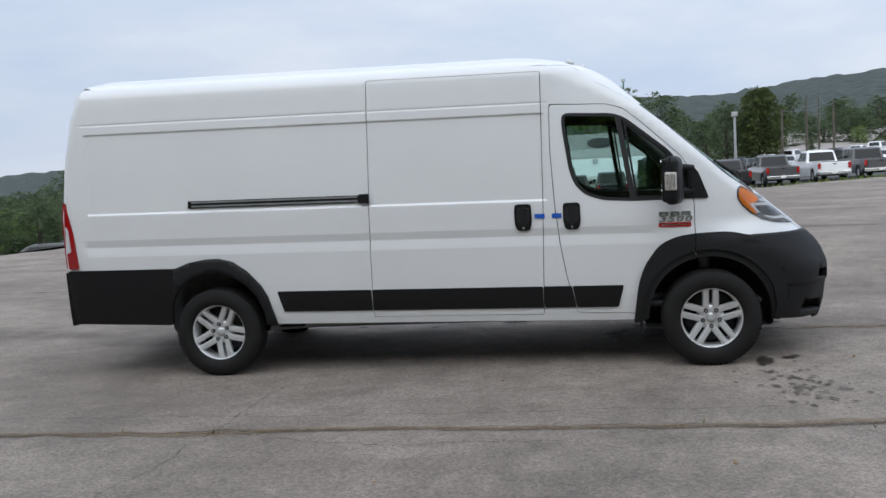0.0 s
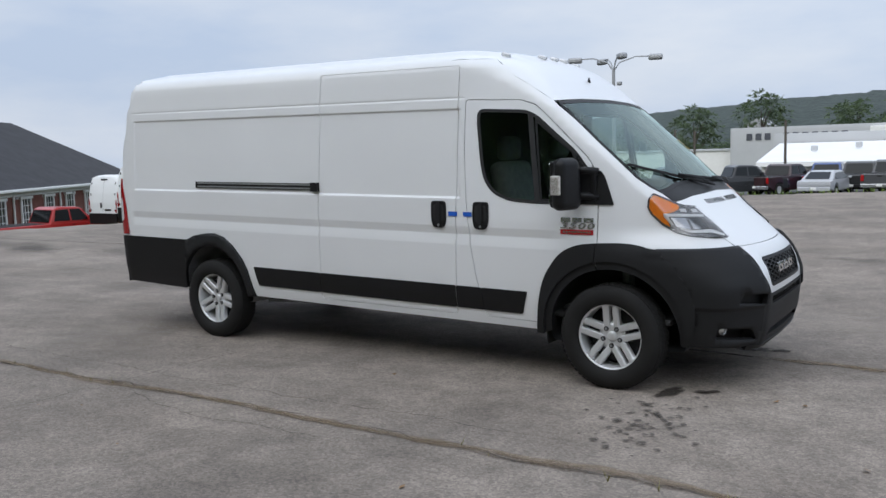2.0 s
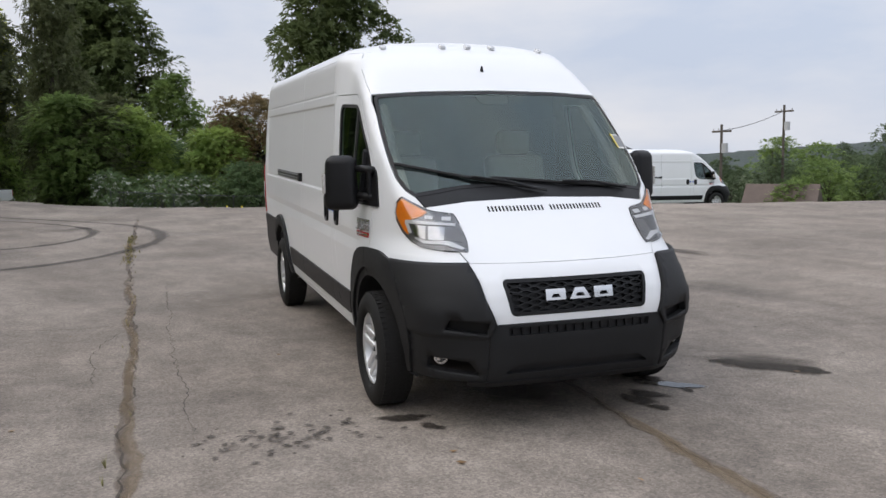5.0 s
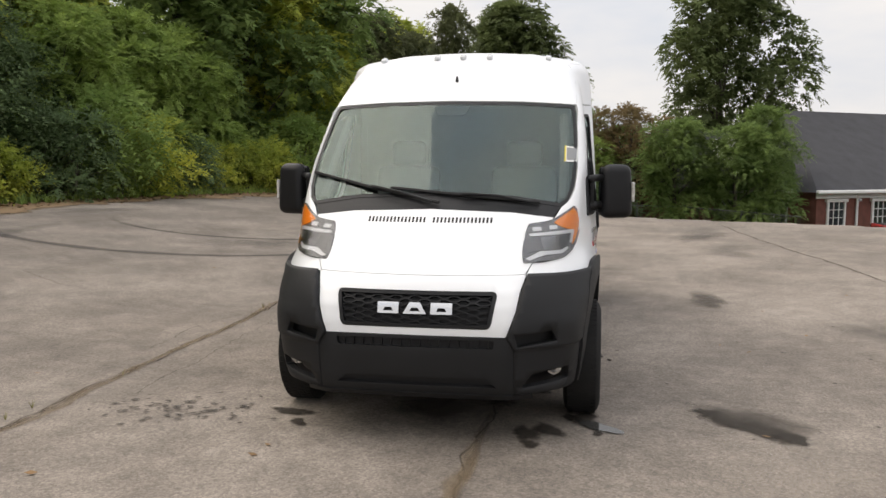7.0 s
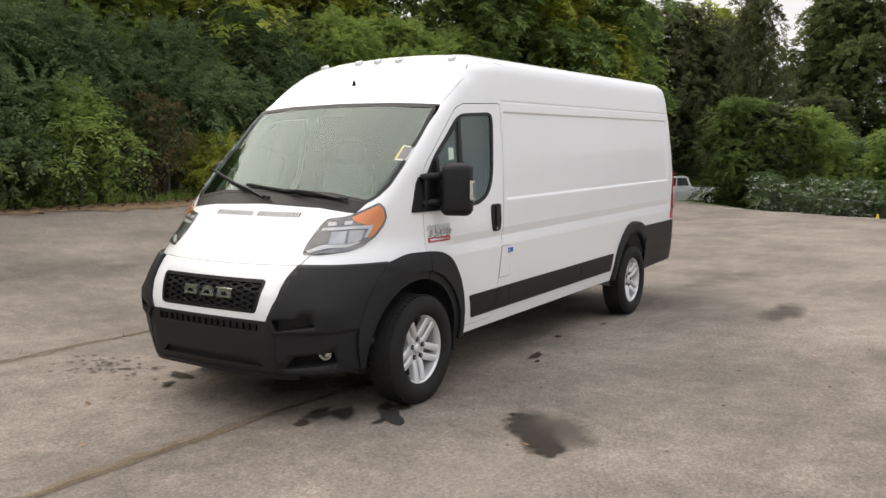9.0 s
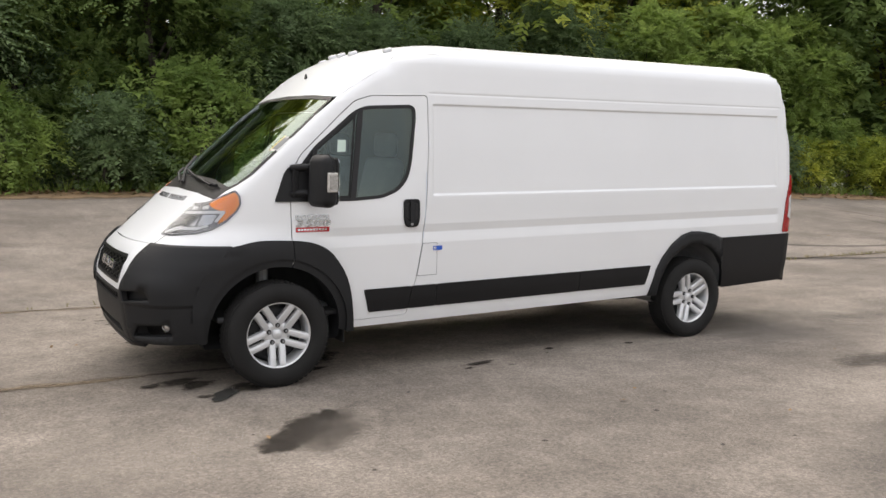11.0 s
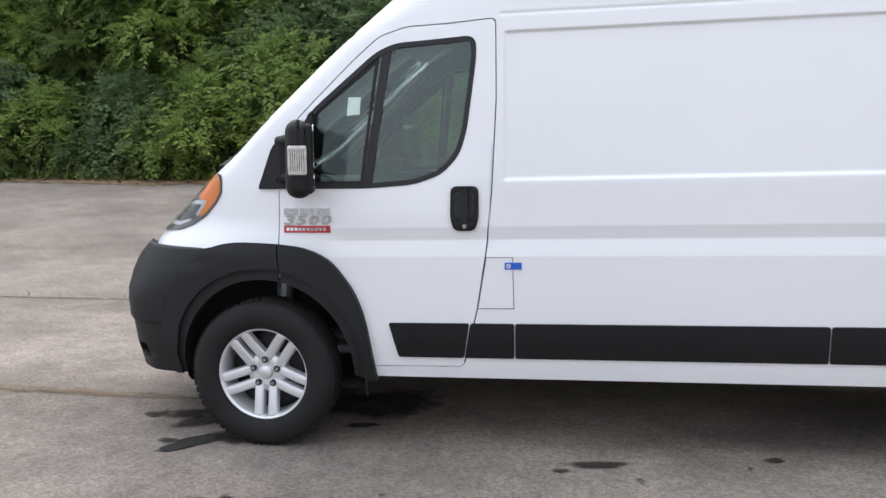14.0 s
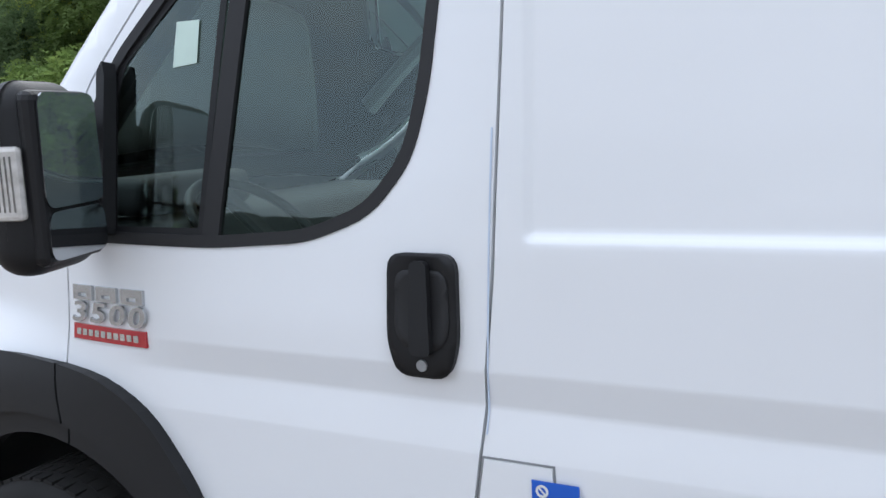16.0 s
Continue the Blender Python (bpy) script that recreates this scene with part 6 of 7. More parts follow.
def make_car(label, body_mat, tall=False):
    """A saloon, or with tall an estate-bodied SUV."""
    car = tagged(new("suv" if tall else "sedan"), label, "car", "vehicles along the lot's far edge")
    h = 1.75 if tall else 1.45
    belt = 1.08 if tall else 0.95
    r = 0.36 if tall else 0.32
    low = arch_profile([(-2.30, 0.45), (-2.38, 0.70), (-2.36, belt - 0.04), (-1.5, belt + 0.02), (1.2, belt), (2.05, belt - 0.12), (2.35, 0.62), (2.34, 0.32), (2.1, 0.28)], (1.45, -1.35), r + 0.06)
    part("body", prism(low, 1.84, 0.05, 0.06, 0.7, 1.1), body_mat, car)
    cab = [(-2.28, belt - 0.02), (-1.95, h - 0.08), (-1.2, h), (0.2, h), (0.45, h - 0.06), (1.25, belt - 0.02)] if tall else [(-1.95, belt - 0.02), (-1.15, h - 0.05), (-0.7, h), (0.1, h), (0.35, h - 0.05), (1.15, belt - 0.02)]
    part("roof", prism(cab, 1.74, 0.06, 0.20, belt, h), body_mat, car)
    back = [(-2.2, belt + 0.06), (-1.99, h - 0.14)] if tall else [(-1.82, belt + 0.04), (-1.22, h - 0.09)]
    part("rear_window", plate([(back[0][0], -0.66, back[0][1]), (back[0][0], 0.66, back[0][1]), (back[1][0], 0.56, back[1][1]), (back[1][0], -0.56, back[1][1])], 0.035, (-1, 0, 0.6)), M_CAR_GLASS, car)
    part("windshield", plate([(1.08, -0.72, belt + 0.05), (1.08, 0.72, belt + 0.05), (0.47, 0.58, h - 0.1), (0.47, -0.58, h - 0.1)], 0.035, (1, 0, 0.8)), M_CAR_GLASS, car)
    for s in (-1, 1):
        part("side_window", plate([(0.85, s * 0.86, belt + 0.05), (-1.7 if tall else -1.45, s * 0.86, belt + 0.05), (-1.6 if tall else -1.05, s * 0.71, h - 0.12), (0.28, s * 0.71, h - 0.10)], 0.025, (0, s, 0)), M_CAR_GLASS, car)
        part("tail_light", box_bm((0.06, 0.34, 0.16), (-2.33, s * 0.70, belt - 0.16), 0.02, 2), M_RED, car)
        part("headlight", box_bm((0.16, 0.34, 0.13), (2.20, s * 0.66, 0.70), 0.03, 2), M_CLEAR, car)
        part("mirror", box_bm((0.10, 0.18, 0.13), (0.75, s * 0.98, belt + 0.08), 0.03, 2), body_mat, car)
        for x in (1.45, -1.35):
            road_wheel(car, x, s * 0.80, r, s)
    part("rear_bumper", box_bm((0.14, 1.76, 0.22), (-2.35, 0, 0.46), 0.04, 2), body_mat, car)
    part("number_plate", box_bm((0.01, 0.30, 0.14), (-2.425, 0, 0.50), 0.004, 1), M_LABEL, car)
    return car


def park(proto, x, y, heading, dz=0.0):
    return copy_thing(proto, pose(x, y, float(ground_z(np.array(x), np.array(y))) + dz, 0, 0, heading))


PICKUPS = {"black": make_pickup("black pickup truck with dark windows", P_BLACK, False), "grey": make_pickup("dark grey pickup truck with chrome bumper", P_GREY),
           "white": make_pickup("white pickup truck with chrome bumper", P_WHITE), "maroon": make_pickup("dark maroon pickup truck with chrome bumper", P_MAROON),
           "blue": make_pickup("blue pickup truck with dark windows", P_BLUE), "red": make_pickup("bright red open-bed pickup truck", P_RED, False), "silver": make_pickup("silver pickup truck with chrome bumper", P_SILVER)}
CARS = {"sedan": make_car("silver sedan with red tail lights", P_SILVER), "suv": make_car("dark sport utility vehicle", P_BLACK, True), "white_suv": make_car("white sport utility vehicle", P_WHITE, True),
        "red_suv": make_car("red sport utility vehicle", P_RED, True), "black": make_car("black sedan with dark tinted windows", P_BLACK), "white": make_car("white sedan with dark tinted windows", P_WHITE)}
ROW = [("silver", 20.0, 50.5, 90), ("grey", 17.0, 50.2, 90), ("white", 14.2, 50.0, 92), ("grey", 11.3, 49.8, 90), ("black", 8.5, 49.6, 90), ("silver", 6.1, 49.8, 88), ("black", 3.8, 49.6, 90), ("black", 1.2, 49.4, 90),
       ("maroon", -1.2, 49.5, 88), ("grey", -3.3, 48.4, 84), ("black", -5.2, 50.4, 88), ("blue", -7.4, 52.6, 90), ("maroon", -9.6, 50.0, 70), ("black", -11.8, 47.5, 38), ("maroon", -16.2, 47.3, 38),
       ("white", -20.4, 45.6, 120), ("black", -23.0, 46.2, 120), ("black", -25.6, 46.6, 120), ("grey", -29.9, 39.2, 205), ("black", -28.7, 41.6, 205), ("red", -29.2, 44.2, 205), ("white", -28.0, 46.6, 205)]
for key, x, y, a in ROW:
    park(PICKUPS[key], x, y, a)
for key, x, y, a in (("sedan", -6.4, 46.6, 82), ("suv", -31.2, 36.4, 205), ("black", -25.5, 48.5, 205), ("suv", -2.0, 54.0, 90), ("suv", 5.2, 55.0, 90)):
    park(CARS[key], x, y, a)
# two rows further off, down the hill
for i in range(9):
    park(CARS[("white", "black", "sedan", "white_suv", "suv")[i % 5]], 12.0 + 2.9 * i, 74.0 + 0.8 * i, 90)
for i in range(8):
    park(CARS[("black", "white", "white_suv", "sedan")[i % 4]], 18.0 + 3.4 * i, 96.0 + 3 * i, 60)
# by the brick building
park(PICKUPS["red"], -34.1, 16.2, 88)
park(CARS["suv"], -34.0, 24.0, 95)
park(PICKUPS["white"], -52.6, -13.5, -73)
park(CARS["red_suv"], -55.5, -16.5, -73)
for p in [*PICKUPS.values(), *CARS.values()]:
    for ob in [*p.children_recursive, p]:
        bpy.data.objects.remove(ob)


def place_van(rx, ry, heading):
    """Another van of the kind, by its rear axle, on the sloping ground."""
    c, s = math.cos(radians(heading)), math.sin(radians(heading))
    fx, fy = rx + 4.035 * c, ry + 4.035 * s
    zr, zf = float(ground_z(rx, ry)), float(ground_z(fx, fy))
    ob = copy_thing(van, pose(fx, fy, zf, 0, math.degrees(math.atan2(zr - zf, 4.035)), heading))
    return tagged(ob, "white cargo van parked at the lot's far edge")


place_van(-25.8, 15.8, 91)
place_van(-30.95, 18.05, 91)

# ---- buildings ----
M_BRICK = mat("red_brick_wall", (0.20, 0.075, 0.055), 0.9, var=0.35, scale=2.5, bump=0.004, bscale=30, obj_random=0.15)
M_SHINGLE = mat("dark_shingle_roof", (0.045, 0.045, 0.050), 0.95, var=0.3, scale=1.5, bump=0.01, bscale=14)
M_TRIM_WHITE = mat("white_trim_paint", (0.72, 0.72, 0.70), 0.6, var=0.06, scale=3)
M_GREY_WALL = mat("pale_grey_metal_wall", (0.42, 0.43, 0.44), 0.6, var=0.08, scale=0.5)
M_WHITE_ROOF = mat("white_membrane_roof", (0.78, 0.78, 0.77), 0.7, var=0.06, scale=0.3)
M_DARK_GLASS = mat("dark_shop_glass", (0.03, 0.035, 0.04), 0.08, coat=0.6)
M_SIGN = mat("dark_sign_bars", (0.05, 0.055, 0.07), 0.5)
M_TAN_ROOF = mat("brown_shingle_roof", (0.13, 0.10, 0.085), 0.95, var=0.2, scale=2)
M_WOOD_POLE = mat("weathered_pole", (0.10, 0.085, 0.07), 0.9, var=0.3, scale=5)
M_PAINTED_POLE = mat("grey_painted_pole", (0.33, 0.34, 0.35), 0.55, metal=0.3, var=0.15, scale=6)
M_GREEN_POLE = mat("green_painted_pole", (0.05, 0.16, 0.10), 0.6, var=0.15, scale=6)


def window_unit(parent, m, w, h, cols=3, rows=4):
    """A white-framed window with small panes, proud of its wall; m places it, x along the wall and y out of it."""
    win = part("window", box_bm((w, 0.04, h), (0, 0, 0), 0, 1), M_DARK_GLASS, parent)
    win.matrix_local = m
    for sx in (-1, 1):
        part("frame", box_bm((0.11, 0.10, h + 0.1), (sx * (w / 2 + 0.03), 0.03, 0), 0.01, 1), M_TRIM_WHITE, win)
    part("sill", box_bm((w + 0.3, 0.16, 0.09), (0, 0.04, -h / 2 - 0.04), 0.01, 1), M_TRIM_WHITE, win)
    part("head", box_bm((w + 0.38, 0.16, 0.15), (0, 0.04, h / 2 + 0.06), 0.02, 1), M_TRIM_WHITE, win)
    for i in range(1, cols):
        part("glazing_bar", box_bm((0.028, 0.03, h), (-w / 2 + w * i / cols, 0.035, 0), 0, 1), M_TRIM_WHITE, win)
    for i in range(1, rows):
        part("glazing_bar", box_bm((w, 0.03, 0.028), (0, 0.035, -h / 2 + h * i / rows), 0, 1), M_TRIM_WHITE, win)


def brick_building():
    """A long brick house with a dark hipped roof; its front looks towards the lot."""
    a, b = Vector((-35.3, 11.0, 0)), Vector((-43.6, 23.1, 0))
    d = (b - a).normalized()
    out = Vector((d.y, -d.x, 0))
    if out.dot(Vector((0, 0, 0)) - a) < 0:
        out = -out
    base, eave, ridge = -2.0, 0.42, 4.55
    house = tagged(new("brick_house"), "long red-brick house with dark hipped roof and white windows", "house")
    length, depth = (b - a).length + 13.0, 13.0
    m = Matrix((( -d.x, out.x, 0, a.x), (-d.y, out.y, 0, a.y), (0, 0, 1, base), (0, 0, 0, 1)))
    if m.to_3x3().determinant() < 0:
        m = Matrix(((d.x, out.x, 0, a.x), (d.y, out.y, 0, a.y), (0, 0, 1, base), (0, 0, 0, 1)))
        sgn = 1
    else:
        sgn = -1
    house.matrix_world = m
    H = eave - base
    cx = sgn * length / 2
    part("wall", box_bm((length, depth, H), (cx, -depth / 2, H / 2), 0, 1), M_BRICK, house)
    part("foundation", box_bm((length - 0.1, depth - 0.1, 2.4), (cx, -depth / 2, -1.2), 0, 1), M_BRICK, house)
    bm = bmesh.new()
    o = 0.45
    x0, x1 = cx - length / 2 - o, cx + length / 2 + o
    lo = [bm.verts.new(p) for p in ((x0, o, H), (x1, o, H), (x1, -depth - o, H), (x0, -depth - o, H))]
    R = ridge - base
    hi = [bm.verts.new((x0 + depth * 0.42, -depth / 2, R)), bm.verts.new((x1 - depth * 0.42, -depth / 2, R))]
    for f in ((lo[0], lo[1], hi[1], hi[0]), (lo[1], lo[2], hi[1]), (lo[2], lo[3], hi[0], hi[1]), (lo[3], lo[0], hi[0])):
        bm.faces.new(f)
    bm.faces.new(lo[::-1])
    bmesh.ops.recalc_face_normals(bm, faces=bm.faces)
    part("roof", bm, M_SHINGLE, house)
    part("gutter", box_bm((length + 1.0, 0.16, 0.16), (cx, o + 0.02, H + 0.02), 0.03, 1), M_TRIM_WHITE, house)
    part("fascia", box_bm((length + 0.2, 0.06, 0.26), (cx, 0.06, H - 0.16), 0.01, 1), M_TRIM_WHITE, house)
    for t in (0.7, 3.6, 6.4, 9.2, 12.0, 14.8, 17.6, 20.4, 23.2):
        window_unit(house, Matrix.Translation((sgn * (t + 0.5), 0.02, 1.25)), 1.0, 1.45)
    for t in (2.0, 7.8, 13.4):
        part("downpipe", box_bm((0.1, 0.1, H), (sgn * (t + 0.5), 0.08, H / 2), 0.02, 1), M_TRIM_WHITE, house)
    for t in (3.0, 9.0, 16.0):
        part("wall_lamp", box_bm((0.22, 0.16, 0.12), (sgn * (t - 0.4), 0.1, 2.05), 0.03, 1), M_GREY_WALL, house)
    # lower wing with dormers
    wing = part("wing_wall", box_bm((4.0, 8.0, H), (-sgn * 2.0, -5.5, H / 2), 0, 1), M_BRICK, house)
    bm = prism([(-4.4, H), (0, H + 2.9), (4.4, H)], 4.4, 0, 0)
    bmesh.ops.transform(bm, matrix=Matrix.Translation((-sgn * 2.1, -5.5, 0)) @ Matrix.Rotation(radians(90), 4, "Z"), verts=bm.verts)
    part("wing_roof", bm, M_SHINGLE, house)
    part("gutter", box_bm((4.4, 0.15, 0.15), (-sgn * 2.1, -1.1, H + 0.02), 0.03, 1), M_TRIM_WHITE, house)
    for t in (1.9,):
        dm = part("dormer", prism([(-0.75, H + 0.7), (-0.75, H + 1.75), (0, H + 2.45), (0.75, H + 1.75), (0.75, H + 0.7)], 2.6, 0, 0), M_TRIM_WHITE, house)
        dm.matrix_local = Matrix.Translation((-sgn * t, -3.4, 0))
        window_unit(house, Matrix.Translation((-sgn * t, -2.06, H + 1.25)), 0.7, 0.8, 2, 2)
    for t in (0.7, 1.7, 2.7, 3.6):
        window_unit(house, Matrix.Translation((-sgn * t, -1.48, 1.2)), 0.75, 1.5, 2, 4)


brick_building()


def low_building():
    """A wide low shop with a white roof that slopes up, and a grey showroom behind it."""
    shop = tagged(new("shop_building"), "wide low building with a sloping white roof", "building")
    bm = bmesh.new()
    pts = [(-15, 66, 0.25), (9.8, 66, 0.25), (8.4, 84, 1.75), (-17, 84, 1.75)]
    t = [bm.verts.new(p) for p in pts]
    b = [bm.verts.new((x, y, z - 0.35)) for x, y, z in pts]
    bm.faces.new(t)
    bm.faces.new(b[::-1])
    for i in range(4):
        bm.faces.new((t[i], b[i], b[(i + 1) % 4], t[(i + 1) % 4]))
    bmesh.ops.recalc_face_normals(bm, faces=bm.faces)
    part("roof", bm, M_WHITE_ROOF, shop)
    part("wall", box_bm((23.5, 17, 4.4), (-3.0, 75.5, -2.35), 0, 1), M_TRIM_WHITE, shop)
    part("parapet", box_bm((26.5, 0.4, 1.6), (-4.4, 84.4, 1.9), 0.03, 1), M_GREY_WALL, shop, "grey parapet wall behind the roof")
    part("parapet", box_bm((0.4, 9.0, 1.6), (9.2, 80.2, 1.3), 0.03, 1), M_GREY_WALL, shop, "grey parapet wall beside the roof")
    for i in range(7):
        part("roof_vent", box_bm((0.5, 0.5, 0.45), (-12 + 3.2 * i, 74 + (i % 3) * 2.4, 1.25 + (i % 3) * 0.2), 0.05, 1), M_GREY_WALL, shop)
    hall = tagged(new("showroom_building"), "long pale grey showroom with a raised sign wall", "building")
    part("wall", box_bm((34, 10, 6.0), (-7.5, 99, 0.6), 0, 1), M_GREY_WALL, hall)
    part("sign_wall", box_bm((14.5, 10.6, 6.6), (-17.0, 98.9, 0.1), 0, 1), M_GREY_WALL, hall)
    part("sign_wall", box_bm((9.0, 10.6, 7.2), (1.5, 98.9, 1.0), 0, 1), M_GREY_WALL, hall)
    part("shopfront", box_bm((10.0, 0.3, 1.0), (-8.0, 93.9, 1.6), 0, 1), M_DARK_GLASS, hall, "dark shop windows")
    part("canopy", box_bm((3.0, 1.2, 2.2), (-8.5, 93.4, 2.2), 0.03, 1), M_TRIM_WHITE, hall)
    for i, w in enumerate((0.62, 0.62, 0.62, 0, 0.62, 0.62, 0.62, 0.62, 0.62, 0.62, 0.62)):
        if w:
            part("sign_bar", box_bm((w, 0.1, 0.75), (-22.3 + 0.98 * i, 93.55, 2.55), 0.02, 1), M_SIGN, hall)
    v, f = lathe([(0.0, 0.06), (0.9, 0.06), (1.0, 0.0)], 28, "y")
    part("sign_oval", finish("sign_oval", [(1.8 + p[0] * 1.5, 93.5 - p[1], 3.55 + p[2] * 0.55) for p in v], f, M_SIGN), None, hall, "plain dark oval sign")
    part("sign_bar", box_bm((0.5, 0.1, 0.6), (4.6, 93.55, 3.5), 0.02, 1), M_SIGN, hall)
    shed = tagged(new("shed_building"), "low white shed with a flat roof", "building")
    part("wall", box_bm((18, 8, 3.4), (-33, 100, -0.6), 0, 1), M_TRIM_WHITE, shed)
    part("roof", box_bm((18.4, 8.4, 0.25), (-33, 100, 1.2), 0.03, 1), M_GREY_WALL, shed)
    barn = tagged(new("small_house"), "small white gabled house among far trees", "house")
    part("wall", box_bm((4.5, 5, 3), (-29, 128, 2.5), 0, 1), M_TRIM_WHITE, barn)
    bm = prism([(-2.6, 3.9), (0, 5.6), (2.6, 3.9)], 5.6, 0, 0)
    bmesh.ops.transform(bm, matrix=Matrix.Translation((-29, 128, 0)), verts=bm.verts)
    part("roof", bm, M_GREY_WALL, barn)
    far = tagged(new("small_house"), "brown-roofed brick house below the lot", "house")
    part("wall", box_bm((4.2, 4.2, 3), (-43.0, 38.5, -4.6), 0, 1, Matrix.Rotation(radians(40), 4, "Z")), M_BRICK, far)
    bm = prism([(-2.6, -3.2), (0, -0.9), (2.6, -3.2)], 4.8, 0, 0)
    bmesh.ops.transform(bm, matrix=Matrix.Translation((-43.0, 38.5, 0)) @ Matrix.Rotation(radians(130), 4, "Z"), verts=bm.verts)
    part("roof", bm, M_TAN_ROOF, far)


low_building()


def gz(x, y):
    return float(ground_z(np.array(float(x)), np.array(float(y))))


def street_lamp(x, y, top):
    g = gz(x, y)
    lamp = tagged(new("street_lamp"), "tall grey lamp post with four curved arms", "street lamp")
    part("pole", tube([(x, y, g), (x, y, top - 0.5)], 0.1, 10, radii=[0.13, 0.085]), M_PAINTED_POLE, lamp)
    for a, reach in ((200, 1.75), (135, 1.3), (20, 1.9), (310, 1.1)):
        c, s = math.cos(radians(a)), math.sin(radians(a))
        arm = part("arm", tube([(x, y, top - 0.6), (x + 0.3 * c, y + 0.3 * s, top - 0.15), (x + 0.6 * reach * c, y + 0.6 * reach * s, top + 0.12), (x + reach * c, y + reach * s, top + 0.1)], 0.035, 8), M_PAINTED_POLE, lamp)
        part("lamp_head", box_bm((0.74, 0.40, 0.30), (x + (reach + 0.25) * c, y + (reach + 0.25) * s, top + 0.05), 0.10, 3, Matrix.Rotation(radians(a), 4, "Z")), M_STEEL, arm)
    for s in (-1, 1):
        part("floodlight", box_bm((0.25, 0.25, 0.2), (x + s * 0.32, y, top - 1.25), 0.05, 2), M_STEEL, lamp)
    part("control_box", box_bm((0.3, 0.35, 0.55), (x + 0.3, y, top - 2.0), 0.04, 2), M_GREY_WALL, lamp)


def utility_pole(x, y, top, label="weathered wooden utility pole with cross-arm", arms=True, material=None, box=False):
    g = gz(x, y)
    p = tagged(new("utility_pole"), label, "pole")
    part("pole", tube([(x, y, g - 0.2), (x, y, top)], 0.12, 8, radii=[0.12, 0.08]), material or M_WOOD_POLE, p)
    if arms:
        part("cross_arm", box_bm((1.9, 0.10, 0.12), (x, y, top - 0.45), 0.01, 1), M_WOOD_POLE, p)
        part("transformer", cyl_bm(0.2, 0.2, 0.6, (x + 0.35, y, top - 1.5), "z", 12), M_GREY_WALL, p)
        for k in (-0.8, -0.3, 0.8):
            part("insulator", cyl_bm(0.04, 0.03, 0.14, (x + k, y, top - 0.32), "z", 8), M_GREY_WALL, p)
    if box:
        part("lamp_head", box_bm((0.42, 0.34, 0.34), (x, y, top), 0.06, 2), M_STEEL, p)


street_lamp(-15.4, 37.0, 6.35)
utility_pole(-46.0, 41.0, 4.6)
utility_pole(-41.0, 32.0, 3.1)
utility_pole(4.2, 85.3, 9.7, "green-painted lamp post with a box lamp", False, M_GREEN_POLE, True)
utility_pole(10.0, 55.0, 4.2, "grey post with a box lamp", False, M_PAINTED_POLE, True)
utility_pole(-2.9, 57.5, 2.1, "thin black metal post behind the trucks", False, M_SIGN)
utility_pole(-11.5, 60.0, 3.4, "thin dark wooden post behind the trucks", False, M_WOOD_POLE)
for x, y, t in ((16.5, 70, 5.0), (20.5, 78, 6.5), (24.0, 82, 6.0), (-20.0, 66, 3.0), (-23.0, 70, 3.2), (30.0, 110, 8.5), (-37, 80, 2.6), (-30, 78, 3.4)):
    utility_pole(x, y, t, "far wooden utility pole", False)


# ---- fence ----
M_FENCE = mat("dull_grey_fence_wire", (0.10, 0.105, 0.10), 0.6, metal=0.3, var=0.2, scale=5)


def fence():
    f = tagged(new("chain_link_fence"), "low chain-link fence in front of the shrubs", "fence")
    pts = [(-33.0, -4.0), (-33.2, 1.0), (-32.8, 5.0), (-31.5, 9.5)]
    bm = bmesh.new()
    for (x0, y0), (x1, y1) in zip(pts, pts[1:]):
        z0, z1 = gz(x0, y0), gz(x1, y1)
        part("top_rail", tube([(x0, y0, z0 + 0.72), (x1, y1, z1 + 0.72)], 0.018, 6), M_FENCE, f)
        n = 2
        for i in range(n):
            t = i / n
            x, y = x0 + (x1 - x0) * t, y0 + (y1 - y0) * t
            part("post", tube([(x, y, gz(x, y) - 0.1), (x, y, gz(x, y) + 0.80)], 0.024, 6), M_FENCE, f)
        d = math.dist((x0, y0), (x1, y1))
        m = int(d / 0.16)
        for i in range(m):
            for s in (1, -1):
                t0, t1 = i / m, min(1, max(0, (i + s * 4.2) / m))
                a = (x0 + (x1 - x0) * t0, y0 + (y1 - y0) * t0, z0 + (z1 - z0) * t0 + 0.03)
                b = (x0 + (x1 - x0) * t1, y0 + (y1 - y0) * t1, z0 + (z1 - z0) * t1 + 0.70)
                tube([a, b], 0.003, 3, bm)
    tagged(part("wire_mesh", bm, M_FENCE, f), kind="stuff")
    for y in (0.55, 1.15):
        c = tagged(new("marker_cone", None), "small yellow marker cone at the lot's edge", "cone", "yellow cones")
        c.location = (-31.2, y, gz(-31.2, y))
        part("body", cyl_bm(0.10, 0.025, 0.30, (0, 0, 0.165), "z", 14), M_YELLOW, c)
        part("foot", box_bm((0.25, 0.25, 0.03), (0, 0, 0.016), 0.008, 1), M_YELLOW, c)


fence()

